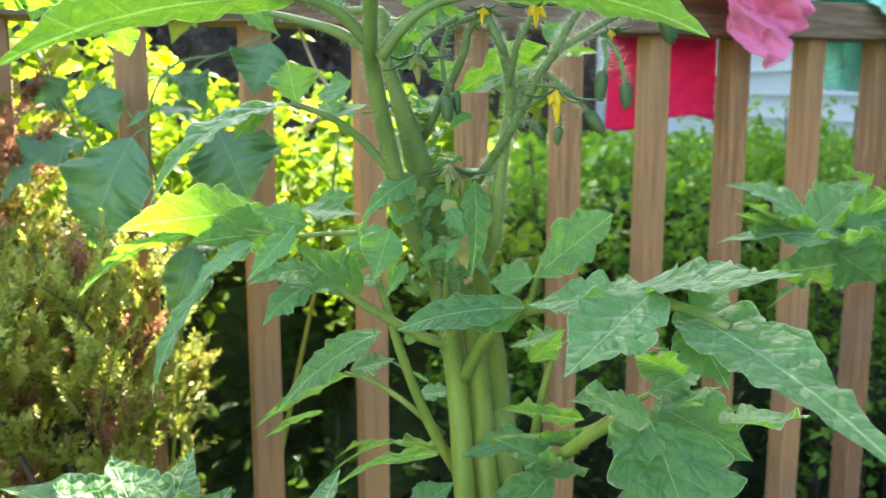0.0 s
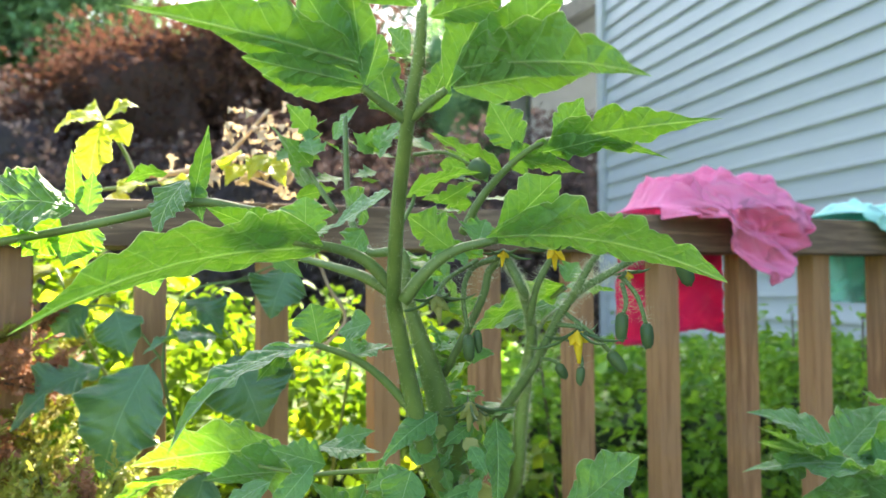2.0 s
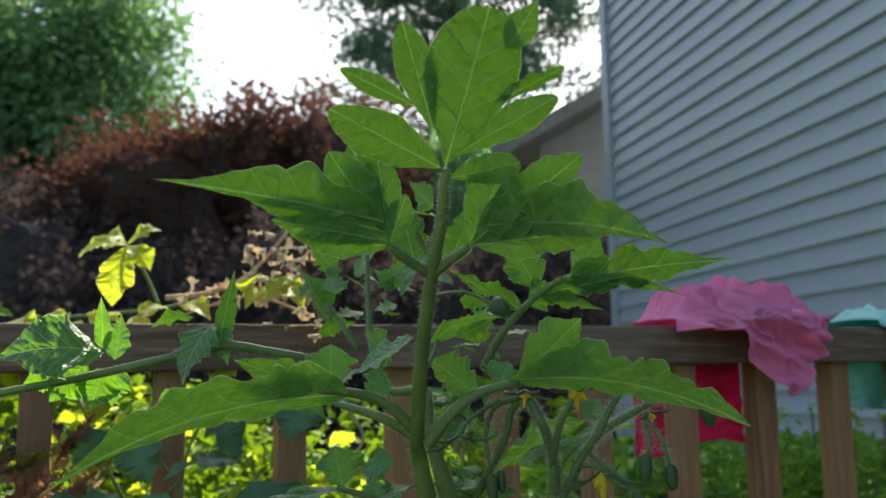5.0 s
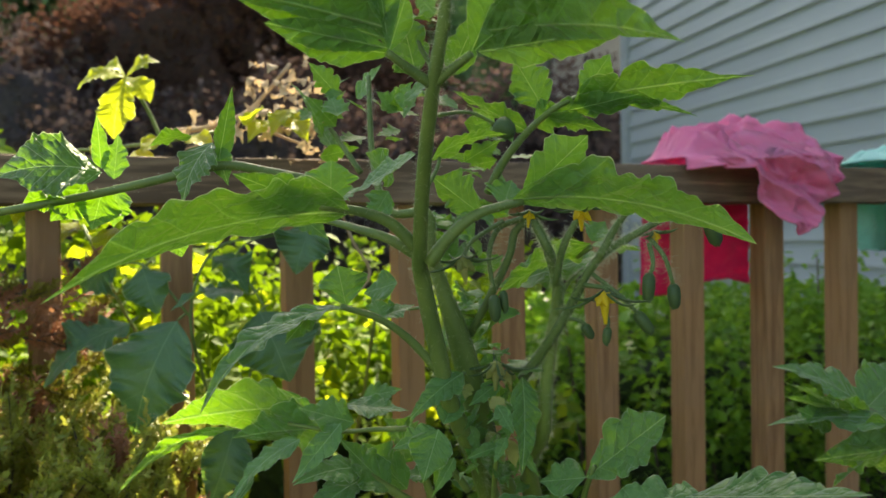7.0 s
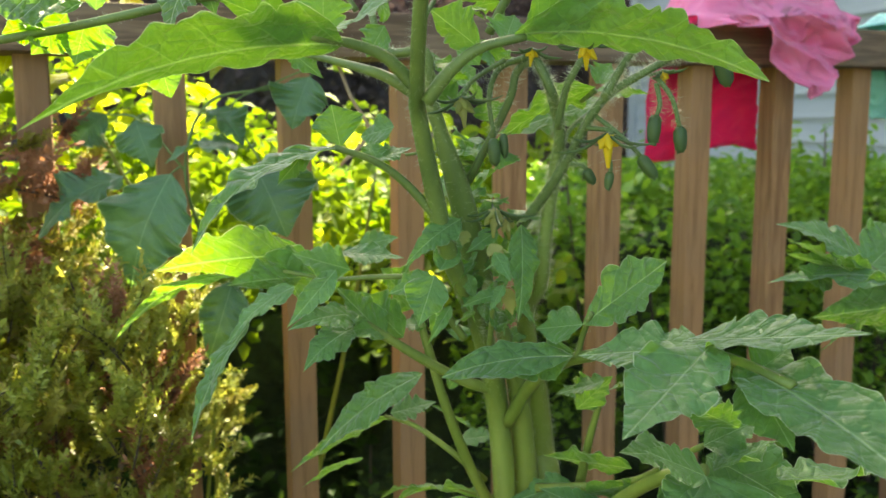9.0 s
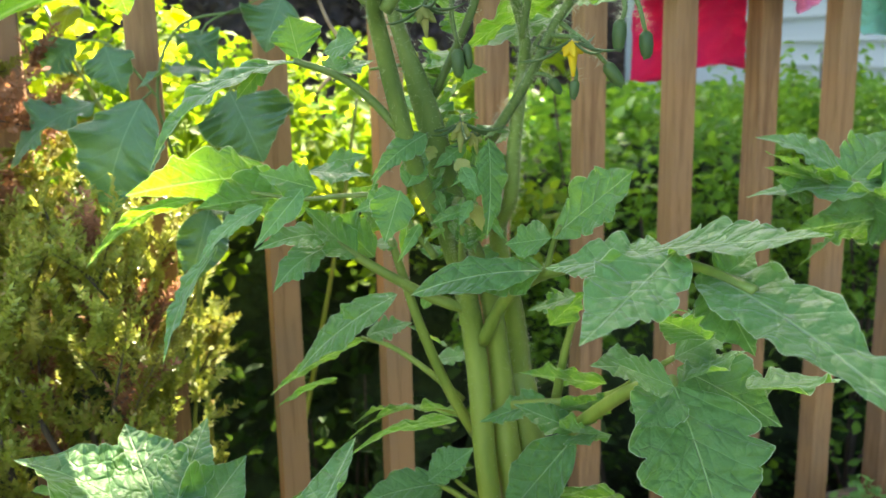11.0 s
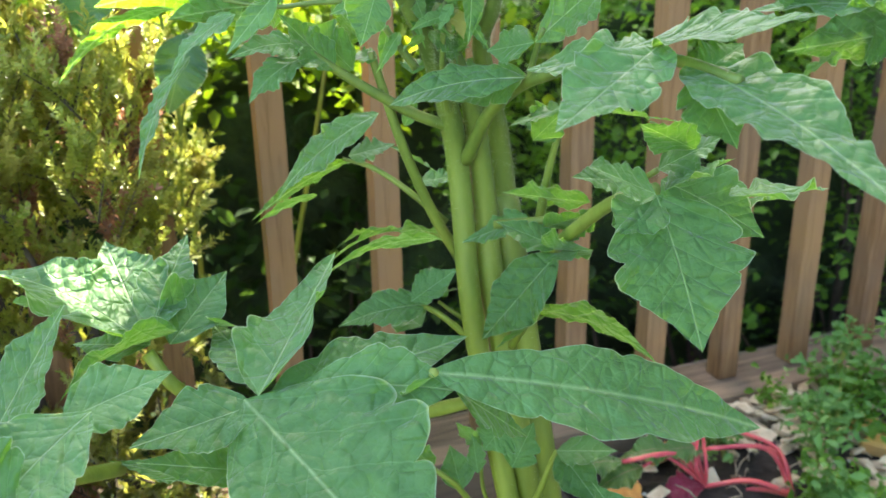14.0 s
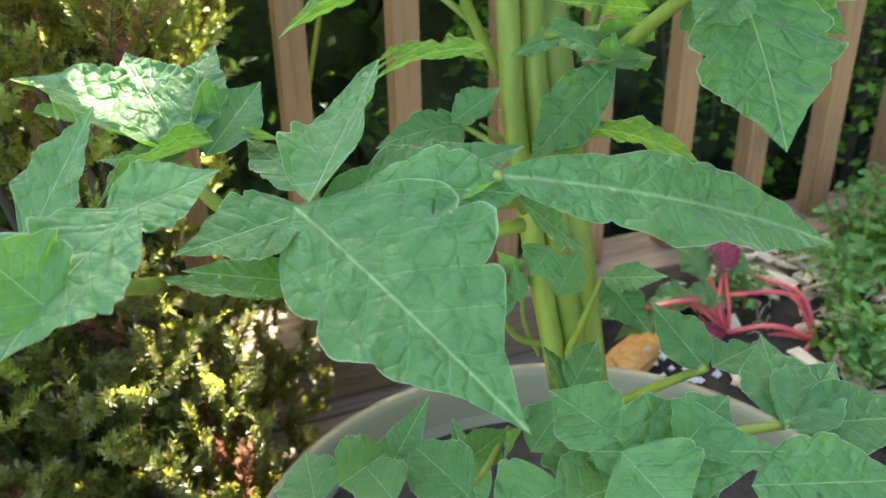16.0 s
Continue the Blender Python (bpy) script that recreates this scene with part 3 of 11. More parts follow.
near = CORNER - WDIR * 8.6
wall = wall_box("wall", near, CORNER, -0.45, TOPZ, 0.2, VINYL, house)
wall_box("wall", CORNER + Vector((0.9755, 0.22, 0)) * 0.2, CORNER + Vector((0.9755, 0.22, 0)) * 7, -0.45, TOPZ, 0.2, VINYL, house)
wall_box("wall", near + Vector((0.9755, 0.22, 0)) * 7, near + Vector((0.9755, 0.22, 0)) * 0.2, -0.45, TOPZ, 0.2, VINYL, house)
wall_box("wall", CORNER + Vector((0.9755, 0.22, 0)) * 7, near + Vector((0.9755, 0.22, 0)) * 7, -0.45, TOPZ, 0.2, VINYL, house)
COURSE = 0.1016


def siding_mesh(length):
    """One lapped course: a bowed face whose butt edge stands proud."""
    prof = [(0.002, COURSE + 0.012), (0.0065, COURSE * 0.75), (0.0135, COURSE * 0.3), (0.0175, 0.011), (0.0175, 0.002), (0.0155, 0.002), (0.0135, 0.034), (0.003, 0.034)]
    v, f = [], []
    for x in (0, length):
        v += [(x, y, z) for y, z in prof]
    for i in range(len(prof) - 1):
        f.append((i, i + 1, i + 9, i + 8))
    f += [tuple(range(7, -1, -1)), tuple(range(8, 16))]
    return mesh_of("siding_course", v, f, VINYL, False)


sm = siding_mesh(8.6 - 0.09)
# the courses run from the corner board towards the near end, proud side outwards
BASIS = Matrix((( -WDIR.x, WN.x, 0, 0), (-WDIR.y, WN.y, 0, 0), (0, 0, 1, 0), (0, 0, 0, 1)))
z = -0.42
while z < TOPZ - 0.12:
    ob = part("siding_course", sm, wall)
    o = CORNER - WDIR * 0.09 + WN * 0.002
    ob.matrix_basis = Matrix.Translation((o.x, o.y, z)) @ BASIS
    z += COURSE
cb = bm_mesh("corner_board", box_data(0, 0, 0, 0.1, 0.035, TOPZ + 0.4, 0.004), VINYL)
ob = part("corner_board", cb, wall, "grey vinyl corner post")
o = CORNER - WDIR * 0.042 + WN * 0.0185
ob.matrix_basis = Matrix.Translation((o.x, o.y, (TOPZ - 0.45) / 2)) @ Matrix.Rotation(radians(WANG), 4, "Z")
# roof over the main block
q0, q1 = near - WDIR * 0.4 + WN * 0.4, CORNER + WDIR * 0.4 + WN * 0.4
dep = Vector((0.9755, 0.22, 0))
ridge0, ridge1 = q0 + dep * 3.9, q1 + dep * 3.9
vv = [Vector((a.x, a.y, h)) for a, h in ((q0, TOPZ - 0.1), (q1, TOPZ - 0.1), (ridge1, TOPZ + 2.2), (ridge0, TOPZ + 2.2), (q0 + dep * 7.8, TOPZ - 0.1), (q1 + dep * 7.8, TOPZ - 0.1))]
vv += [a + Vector((0, 0, 0.15)) for a in vv]
part("roof", mesh_of("roof", vv, [(0, 1, 2, 3), (3, 2, 5, 4), (6, 9, 8, 7), (9, 10, 11, 8), (0, 6, 7, 1), (4, 5, 11, 10), (1, 7, 8, 2), (2, 8, 11, 5), (0, 3, 9, 6), (3, 4, 10, 9)], SHINGLE, False), house)

# rear wing with a low roof, behind the corner
wing = thing("house_wing", (1.9, 9.2, -0.45), "low rear wing of grey siding under a dark roof", "house")
ww = wall_box("wall", (0.74, 8.3, 0), (3.6, 8.6, 0), -0.45, 2.7, 0.15, GABLE, wing)
wall_box("wall", (0.74, 11.4, 0), (0.74, 8.46, 0), -0.45, 2.7, 0.15, GABLE, wing)
wm = siding_mesh(2.6)
wd = Vector((2.86, 0.3, 0)).normalized()
wnn = Vector((wd.y, -wd.x, 0))
z = -0.42
while z < 2.55:
    ob = part("siding_course", wm, ww)
    o = Vector((0.8, 8.307, 0)) + wnn * 0.002
    ob.matrix_basis = Matrix.Translation((o.x, o.y, z)) @ Matrix(((wd.x, wnn.x, 0, 0), (wd.y, wnn.y, 0, 0), (0, 0, 1, 0), (0, 0, 0, 1)))
    z += COURSE
part("roof", mesh_of("roof", [(0.3, 7.75, 2.72), (1.7, 7.85, 3.52), (1.7, 11.6, 3.52), (0.3, 11.5, 2.72), (0.3, 7.75, 2.86), (1.7, 7.85, 3.66), (1.7, 11.6, 3.66), (0.3, 11.5, 2.86)],
     [(0, 3, 2, 1), (4, 5, 6, 7), (0, 1, 5, 4), (2, 3, 7, 6), (3, 0, 4, 7), (1, 2, 6, 5)], SHINGLE, False), wing)
part("gable", mesh_of("gable", [(0.74, 8.2, 2.69), (3.6, 8.3, 2.69), (3.6, 8.3, 3.5), (1.66, 8.2, 3.48), (0.78, 8.2, 2.98), (0.74, 8.29, 2.69), (3.6, 8.4, 2.69), (3.6, 8.4, 3.5), (1.66, 8.29, 3.48), (0.78, 8.29, 2.98)],
     [(0, 1, 2, 3, 4), (9, 8, 7, 6, 5), (0, 4, 9, 5), (4, 3, 8, 9), (3, 2, 7, 8), (0, 5, 6, 1)], GABLE, False), wing, "dark grey gable panel")

# ---- vegetation behind the railing ----
def filled(rng, n, lo, hi, thin=0.0):
    """Random places in a box, denser towards its skin, with ragged clumps."""
    c = rng.uniform(lo, hi, size=(n * 3, 3))
    keep = []
    for p in c:
        if noise.noise(Vector(p) * 5.0) + 0.25 * noise.noise(Vector(p) * 13.0) > thin:
            keep.append(p)
        if len(keep) >= n:
            break
    return np.array(keep)


def fence_space(pts):
    """Places given as metres along the railing, behind it and up."""
    o = np.array(FENCE_AT)
    return o + pts[:, :1] * np.array(FENCE_DIR) - pts[:, 1:2] * np.array(FENCE_N) + pts[:, 2:3] * np.array((0, 0, 1.0))


def bush(name, label, category, pts, size, mat, seed, stems=14, aspect=0.5, up=0.4, parent_at=None):
    rng = np.random.default_rng(seed)
    at = pts.mean(axis=0)
    t = thing(name, (at[0], at[1], -0.45), label, category)
    v, f = leaf_cloud(rng, pts, size, 0.35, up, aspect)
    part("foliage", mesh_of("foliage", v, f, mat), t, kind="stuff")
    r2 = random.Random(seed)
    for i in range(stems):
        q = pts[r2.randrange(len(pts))]
        b = (q[0] * 0.7 + at[0] * 0.3, q[1] * 0.7 + at[1] * 0.3, -0.45)
        m = ((q[0] + b[0]) / 2 + r2.uniform(-0.05, 0.05), (q[1] + b[1]) / 2, (q[2] + b[2]) * 0.5)
        tube("branch", [b, m, tuple(q)], 0.006, 0.002, BARK, t, sides=6)
    return t


rng = np.random.default_rng(11)
pts = filled(rng, 30000, (-1.6, 0.14, 0.3), (0.62, 0.7, 1.0), -0.06)
top = 0.85 + 0.08 * (pts[:, 0] < -0.2) + 0.2 * np.array([noise.noise(Vector((p[0] * 4, p[1] * 4, 2))) for p in pts]) - 0.12 * np.clip(pts[:, 0], 0, 1)
pts = pts[(pts[:, 2] < top) & (pts[:, 2] > 0.55 + 0.1 * rng.uniform(-1, 1, len(pts)) - 0.12 * (pts[:, 0] < -0.35))]
bush("sunlit_shrub", "yellow-green leafy shrub glowing in sunlight behind the railing", "shrub", fence_space(pts), 0.028, YELLOWBUSH, 1, 26, 0.6)
pts = np.concatenate([filled(rng, 24000, (0.5, 0.3, 0.25), (3.0, 0.85, 0.78), -0.15), filled(rng, 6000, (0.5, 0.5, -0.4), (3.0, 1.1, 0.4), -0.3)])
top = 0.68 + 0.1 * np.array([noise.noise(Vector((p[0] * 5, p[1] * 5, 7))) for p in pts])
pts = pts[pts[:, 2] < top]
bush("green_hedge", "dense small-leaved green hedge behind the railing", "hedge", fence_space(pts), 0.023, HEDGE, 2, 26, 0.6)
# tall thin shoots out of the hedge
pts = []
for i in range(60):
    x, y = rng.uniform(0.5, 2.4), rng.uniform(0.3, 0.9)
    h = rng.uniform(0.02, 0.14)
    for j in range(9):
        pts.append((x + rng.normal(0, 0.012), y + rng.normal(0, 0.012), 0.7 + h * j / 9))
bush("hedge_shoots", "upright young shoots of the green hedge", "hedge", fence_space(np.array(pts)), 0.022, HEDGE, 3, 16, 0.5)
# solid blocks inside the hedges; their dark colour stands for the shade within
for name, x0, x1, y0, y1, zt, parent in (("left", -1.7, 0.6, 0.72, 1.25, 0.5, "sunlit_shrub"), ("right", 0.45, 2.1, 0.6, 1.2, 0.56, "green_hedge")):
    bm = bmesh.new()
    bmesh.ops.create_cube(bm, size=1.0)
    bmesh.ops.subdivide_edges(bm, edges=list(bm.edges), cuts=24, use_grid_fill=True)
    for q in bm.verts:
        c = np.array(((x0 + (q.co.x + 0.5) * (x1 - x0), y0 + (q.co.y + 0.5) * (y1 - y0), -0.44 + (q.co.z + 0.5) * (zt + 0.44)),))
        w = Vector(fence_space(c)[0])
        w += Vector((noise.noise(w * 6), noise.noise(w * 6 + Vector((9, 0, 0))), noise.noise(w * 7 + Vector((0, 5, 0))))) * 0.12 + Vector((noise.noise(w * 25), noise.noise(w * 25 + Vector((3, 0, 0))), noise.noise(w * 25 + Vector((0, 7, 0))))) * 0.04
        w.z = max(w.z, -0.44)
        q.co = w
    part("inner_growth", bm_mesh("inner_growth", bm, INNERSHADE, True), bpy.data.objects[parent], "solid mass filling the inside of the foliage", "stuff")
pts = filled(rng, 7000, (-1.65, 0.68, 0.38), (0.6, 1.32, 0.66), -0.4)
pts = np.concatenate([pts, filled(rng, 2500, (-1.8, 1.2, -0.4), (0.6, 1.4, 0.5), -0.4), filled(rng, 1200, (-1.85, 0.5, -0.4), (-1.65, 1.35, 0.5), -0.4)])
v, f = leaf_cloud(rng, fence_space(pts), 0.045, 0.35, 0.4, 0.55)
part("foliage", mesh_of("foliage", v, f, YELLOWBUSH), bpy.data.objects["sunlit_shrub"], "leaves over the back of the shrub", "stuff")
pts = filled(rng, 6000, (0.45, 0.6, 0.42), (2.15, 1.28, 0.7), -0.4)
pts = np.concatenate([pts, filled(rng, 2200, (0.45, 1.15, -0.4), (2.2, 1.35, 0.55), -0.4)])
v, f = leaf_cloud(rng, fence_space(pts), 0.042, 0.35, 0.4, 0.55)
part("foliage", mesh_of("foliage", v, f, HEDGE), bpy.data.objects["green_hedge"], "leaves over the back of the hedge", "stuff")
# undergrowth low behind the balusters, its leaf green darkened for the shade there
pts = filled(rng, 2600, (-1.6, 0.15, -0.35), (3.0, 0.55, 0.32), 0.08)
bush("undergrowth", "sparse undergrowth below the hedge, its green darkened for shade", "shrub", fence_space(pts), 0.03, SHADEDLEAF, 4, 20, 0.5)
pts = filled(rng, 1500, (0.9, 0.12, -0.1), (2.6, 0.4, 0.4), 0.05)
bush("climbing_weed", "light green small-leaved weed growing low behind the balusters", "weed", fence_space(pts), 0.024, HEDGE, 6, 14, 0.6)
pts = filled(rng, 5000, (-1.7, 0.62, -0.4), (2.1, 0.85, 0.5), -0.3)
bush("thicket", "thicket of twigs and leaves, coloured dark for shade", "shrub", fence_space(pts), 0.04, SHADEDLEAF, 5, 60, 0.6)


# ---- far vegetation ----
def blob_points(rng, n, centre, radii, rag=0.35, shell=0.55):
    d = rng.normal(size=(n, 3))
    d /= np.linalg.norm(d, axis=1)[:, None]
    r = rng.uniform(shell, 1.0, n) ** 0.7
    k = np.array([1 + rag * noise.noise(Vector(q) * 2.6 + Vector(centre)) + 0.5 * rag * noise.noise(Vector(q) * 7.0) for q in d])
    return np.array(centre) + d * (r * k)[:, None] * np.array(radii)


def core(parent, blobs, mat, scale=0.74):
    """A solid block filling a hedge's inside, so that no daylight falls through it."""
    for c, r in blobs:
        bm = bmesh.new()
        bmesh.ops.create_icosphere(bm, subdivisions=4, radius=1.0)
        for q in bm.verts:
            k = scale * (1 + 0.3 * noise.noise(Vector(q.co) * 2.6 + Vector(c)) + 0.2 * noise.noise(Vector(q.co) * 9))
            q.co = Vector((c[0] + q.co.x * r[0] * k, c[1] + q.co.y * r[1] * k, max(-0.45, c[2] + q.co.z * r[2] * k)))
        part("inner_growth", bm_mesh("inner_growth", bm, mat, True), parent, "solid mass filling the inside of the foliage", "stuff")


def far_bush(name, label, blobs, n, size, mat, seed, aspect=0.6):
    rng = np.random.default_rng(seed)
    pts = np.concatenate([blob_points(rng, n, c, r) for c, r in blobs])
    pts = pts[pts[:, 2] > -0.45]
    t = bush(name, label, "shrub", pts, size, mat, seed, 12, aspect)
    core(t, blobs, mat)
    return t


far_bush("dark_hedge", "tall dark purple-brown hedge in shade", [((-2.9 + 0.75 * i, 6.8 + 0.2 * (i % 2), 0.6 + 0.1 * (i % 3)), (0.8, 0.7, 1.25)) for i in range(6)], 11000, 0.06, DARKHEDGE, 21)
far_bush("dark_hedge", "tall dark purple-brown hedge in shade", [((-7.5 + 1.0 * i, 7.4, 0.9), (1.0, 0.8, 1.6)) for i in range(5)], 7000, 0.07, DARKHEDGE, 27)
far_bush("red_leaved_shrub", "tall shrub with rust-red and brown leaves", [((-2.6, 8.4, 2.05), (1.3, 0.9, 1.4)), ((-1.2, 8.6, 2.25), (1.1, 0.9, 1.4)), ((-4.0, 8.6, 1.45), (1.2, 0.9, 1.35)), ((-1.9, 8.5, 2.22), (0.9, 0.8, 1.4)), ((-3.3, 8.5, 1.7), (0.9, 0.8, 1.35))], 13000, 0.065, REDBUSH, 22)
far_bush("green_shrub", "rounded dark green shrub beyond the hedge", [((-0.1, 9.2, 2.1), (1.0, 0.8, 1.5)), ((0.9, 9.6, 1.8), (1.1, 0.8, 1.5)), ((-0.1, 9.3, 0.6), (1.0, 0.8, 1.1))], 4000, 0.1, TREELEAF, 23)


def tree(name, label, foot, height, crown, clumps, per, size, mat, seed, trunk_r=0.16, clump_r=0.5):
    """A tapered trunk, limbs to each clump of leaves, and a ragged crown with gaps."""
    rng = np.random.default_rng(seed)
    rr = random.Random(seed)
    t = thing(name, foot, label, "tree")
    fx, fy, fz = foot
    (cx, cy, cz), (rx, ry, rz) = crown
    tube("trunk", [(fx, fy, fz), (fx + 0.1, fy, fz + height * 0.3), (cx, cy, cz), (cx + 0.1, cy, cz + rz * 0.8)], trunk_r, 0.03, BARK, t, sides=10, knob=0.06)
    pts = []
    for i in range(clumps):
        while True:
            d = rng.uniform(-1, 1, 3)
            if 0.2 < np.linalg.norm(d) < 1:
                break
        c = np.array((cx, cy, cz)) + d * np.array((rx, ry, rz))
        if i % 3 == 0:
            s = (cx, cy, cz + rr.uniform(-0.6, 0.3) * rz)
            tube("limb", [s, tuple((np.array(s) + c) / 2 + np.array((0, 0, 0.15))), tuple(c)], trunk_r * 0.3, 0.012, BARK, t, sides=6)
        q = rng.normal(size=(per, 3))
        q *= (clump_r * rr.uniform(0.5, 1.1) * np.array((1, 1, 0.65)))
        pts.append(c + q * 0.55)
    v, f = leaf_cloud(rng, np.concatenate(pts), size, 0.4, 0.4, 0.5)
    part("crown", mesh_of("crown", v, f, mat), t, kind="stuff")
    return t


tree("broadleaf_tree", "broad green tree standing over the hedge", (-6.2, 11.5, -0.45), 6.5, ((-5.7, 11.3, 3.7), (2.3, 1.8, 3.2)), 235, 380, 0.105, TREELEAF, 31, 0.2, 0.75)
tree("broadleaf_tree", "broad green tree standing over the hedge", (-10.2, 12.0, -0.45), 7.0, ((-9.6, 12, 4.4), (2.6, 1.8, 3.2)), 130, 300, 0.12, TREELEAF, 32, 0.2, 0.8)
tree("feathery_tree", "tall feathery blue-green tree with open branches", (1.0, 19.0, -0.45), 12, ((0.1, 18.5, 7.8), (3.7, 2.4, 2.9)), 130, 260, 0.12, PINELEAF, 33, 0.25, 0.8)

# ---- laundry on the handrail ----
def draped(name, label, k0, k1, front, back, mat, seed, lump=0.02, out=0.052, nu=44, nv=44, hem=0.004, skew=0.0, heap=None, flute=0.3, lap=None, sink=0.0):
    """A garment laid over the handrail: front(s) and back(s) give how far it hangs, in metres, at the fraction s along it."""
    verts, faces = [], []
    zt = RAIL_TOP + 0.006 - sink
    for i in range(nu + 1):
        s = i / nu
        lf, lb = front(s), back(s)
        lap = lap or 2 * out
        total = lf + lb + lap
        for j in range(nv + 1):
            d = j / nv * total
            if d < lb:
                o, z = -out, zt - (lb - d)
            elif d < lb + lap:
                f = (d - lb) / lap
                o, z = -out + f * lap, zt + 0.004
            else:
                o, z = lap - out, zt - (d - lb - lap)
            hang = max(0.0, (zt - z)) / 0.15
            x = s * abs(k1 - k0) * STEP
            q = Vector(((x * 0.85 + d * 0.52) * 9, (d * 0.85 - x * 0.52) * 30, seed))
            r1 = 1 - 2.2 * abs(noise.noise(q))
            r2 = 1 - 2 * abs(noise.noise(q * 2.1 + Vector((4, 0, 1))))
            wr = r1 * 0.55 + r2 * 0.4 + (1 - 2 * abs(noise.noise(q * 4.6))) * 0.16
            fl = math.sin(s * 22 + 4 * noise.noise(Vector((s * 4, d * 9, seed + 3)))) * flute
            shut = min(1.0, s * 14, (1 - s) * 14) ** 0.5 if heap else 1.0
            top = heap(s) if heap else 0.0
            wr, big = (wr - 0.25 * (1 - shut)) * shut, lump * shut
            push = big * (0.55 + 1.5 * wr + fl * min(1, hang * 1.5))
            if o >= lap - out:
                p = on_fence(k0 + (k1 - k0) * s, o + max(0.002, push + big * 0.5), z + top * 0.35 * max(0.0, 1 - hang * 1.6))
            elif o <= -out:
                p = on_fence(k0 + (k1 - k0) * s, o - max(0.002, push), z + top * 0.35 * max(0.0, 1 - hang * 1.6))
            else:
                p = on_fence(k0 + (k1 - k0) * s, o, z + max(0.001, big * (0.25 * (min(1.0, s / skew) if skew else 1.0) + 1.7 * wr)) * math.sin(math.pi * min(1, max(0, (d - lb) / lap))) ** 0.5 + big * 0.3 * (min(1.0, s / skew) if skew else 1.0) + top * (0.35 + 0.65 * math.sin(math.pi * min(1, max(0, (d - lb) / lap)))))
            if j in (0, nv):
                p.z += hem * noise.noise(Vector((s * 12, seed, j)))
            verts.append(p)
    w = nv + 1
    for i in range(nu):
        for j in range(nv):
            a = i * w + j
            faces.append((a, a + 1, a + w + 1, a + w))
    me = mesh_of(name, verts, faces, mat)
    ob = solo(name, me, label, "clothing")
    md = ob.modifiers.new("thickness", "SOLIDIFY")
    md.thickness = 0.0012
    for j in ([nv] if front(0.5) > 0.01 else []) + [0]:
        edge = [verts[i * w + j] + FENCE_N * (0.0008 if j else -0.0008) for i in range(0, nu + 1, 2)]
        tv, tf = tube_data(edge, 0.0017, 0.0017, 6, len(edge) * 2)
        part("hem", mesh_of("hem", tv, tf, mat), ob, "stitched hem")
    return ob


def ends(s):
    return max(0.0, 1 - abs(2 * s - 1) ** 5)


draped("pink_garment", "crumpled pink cotton garment bunched over the wooden handrail", 4.72, 6.5, lambda s: 0.012 + 0.088 * max(0.0, 1 - abs(s - 0.6) / 0.3) ** 0.6, lambda s: 0.05, PINK, 1.3, 0.024, nu=150, nv=120, skew=0.25, heap=lambda s: (0.003 + 0.019 * min(1.0, max(0.0, s - 0.3) / 0.5)) * ends(s), flute=0.12)
draped("magenta_garment", "bright magenta garment hanging behind the railing", 4.74, 6.12, lambda s: 0.003, lambda s: 0.15 + 0.01 * math.sin(s * 5 + 1), MAGENTA, 5.1, 0.006, 0.05, lap=0.02, sink=0.024)
draped("aqua_garment", "aqua cotton garment draped over the wooden handrail", 7.34, 9.7, lambda s: min(0.2, 0.003 + 0.24 * s), lambda s: 0.003 + 0.125 * min(1.0, max(0.0, (s - 0.02) / 0.16)) ** 0.5, AQUA, 8.8, 0.01, nu=110, nv=90, heap=lambda s: 0.008 * math.exp(-((s - 0.05) / 0.045) ** 2), flute=0.3)


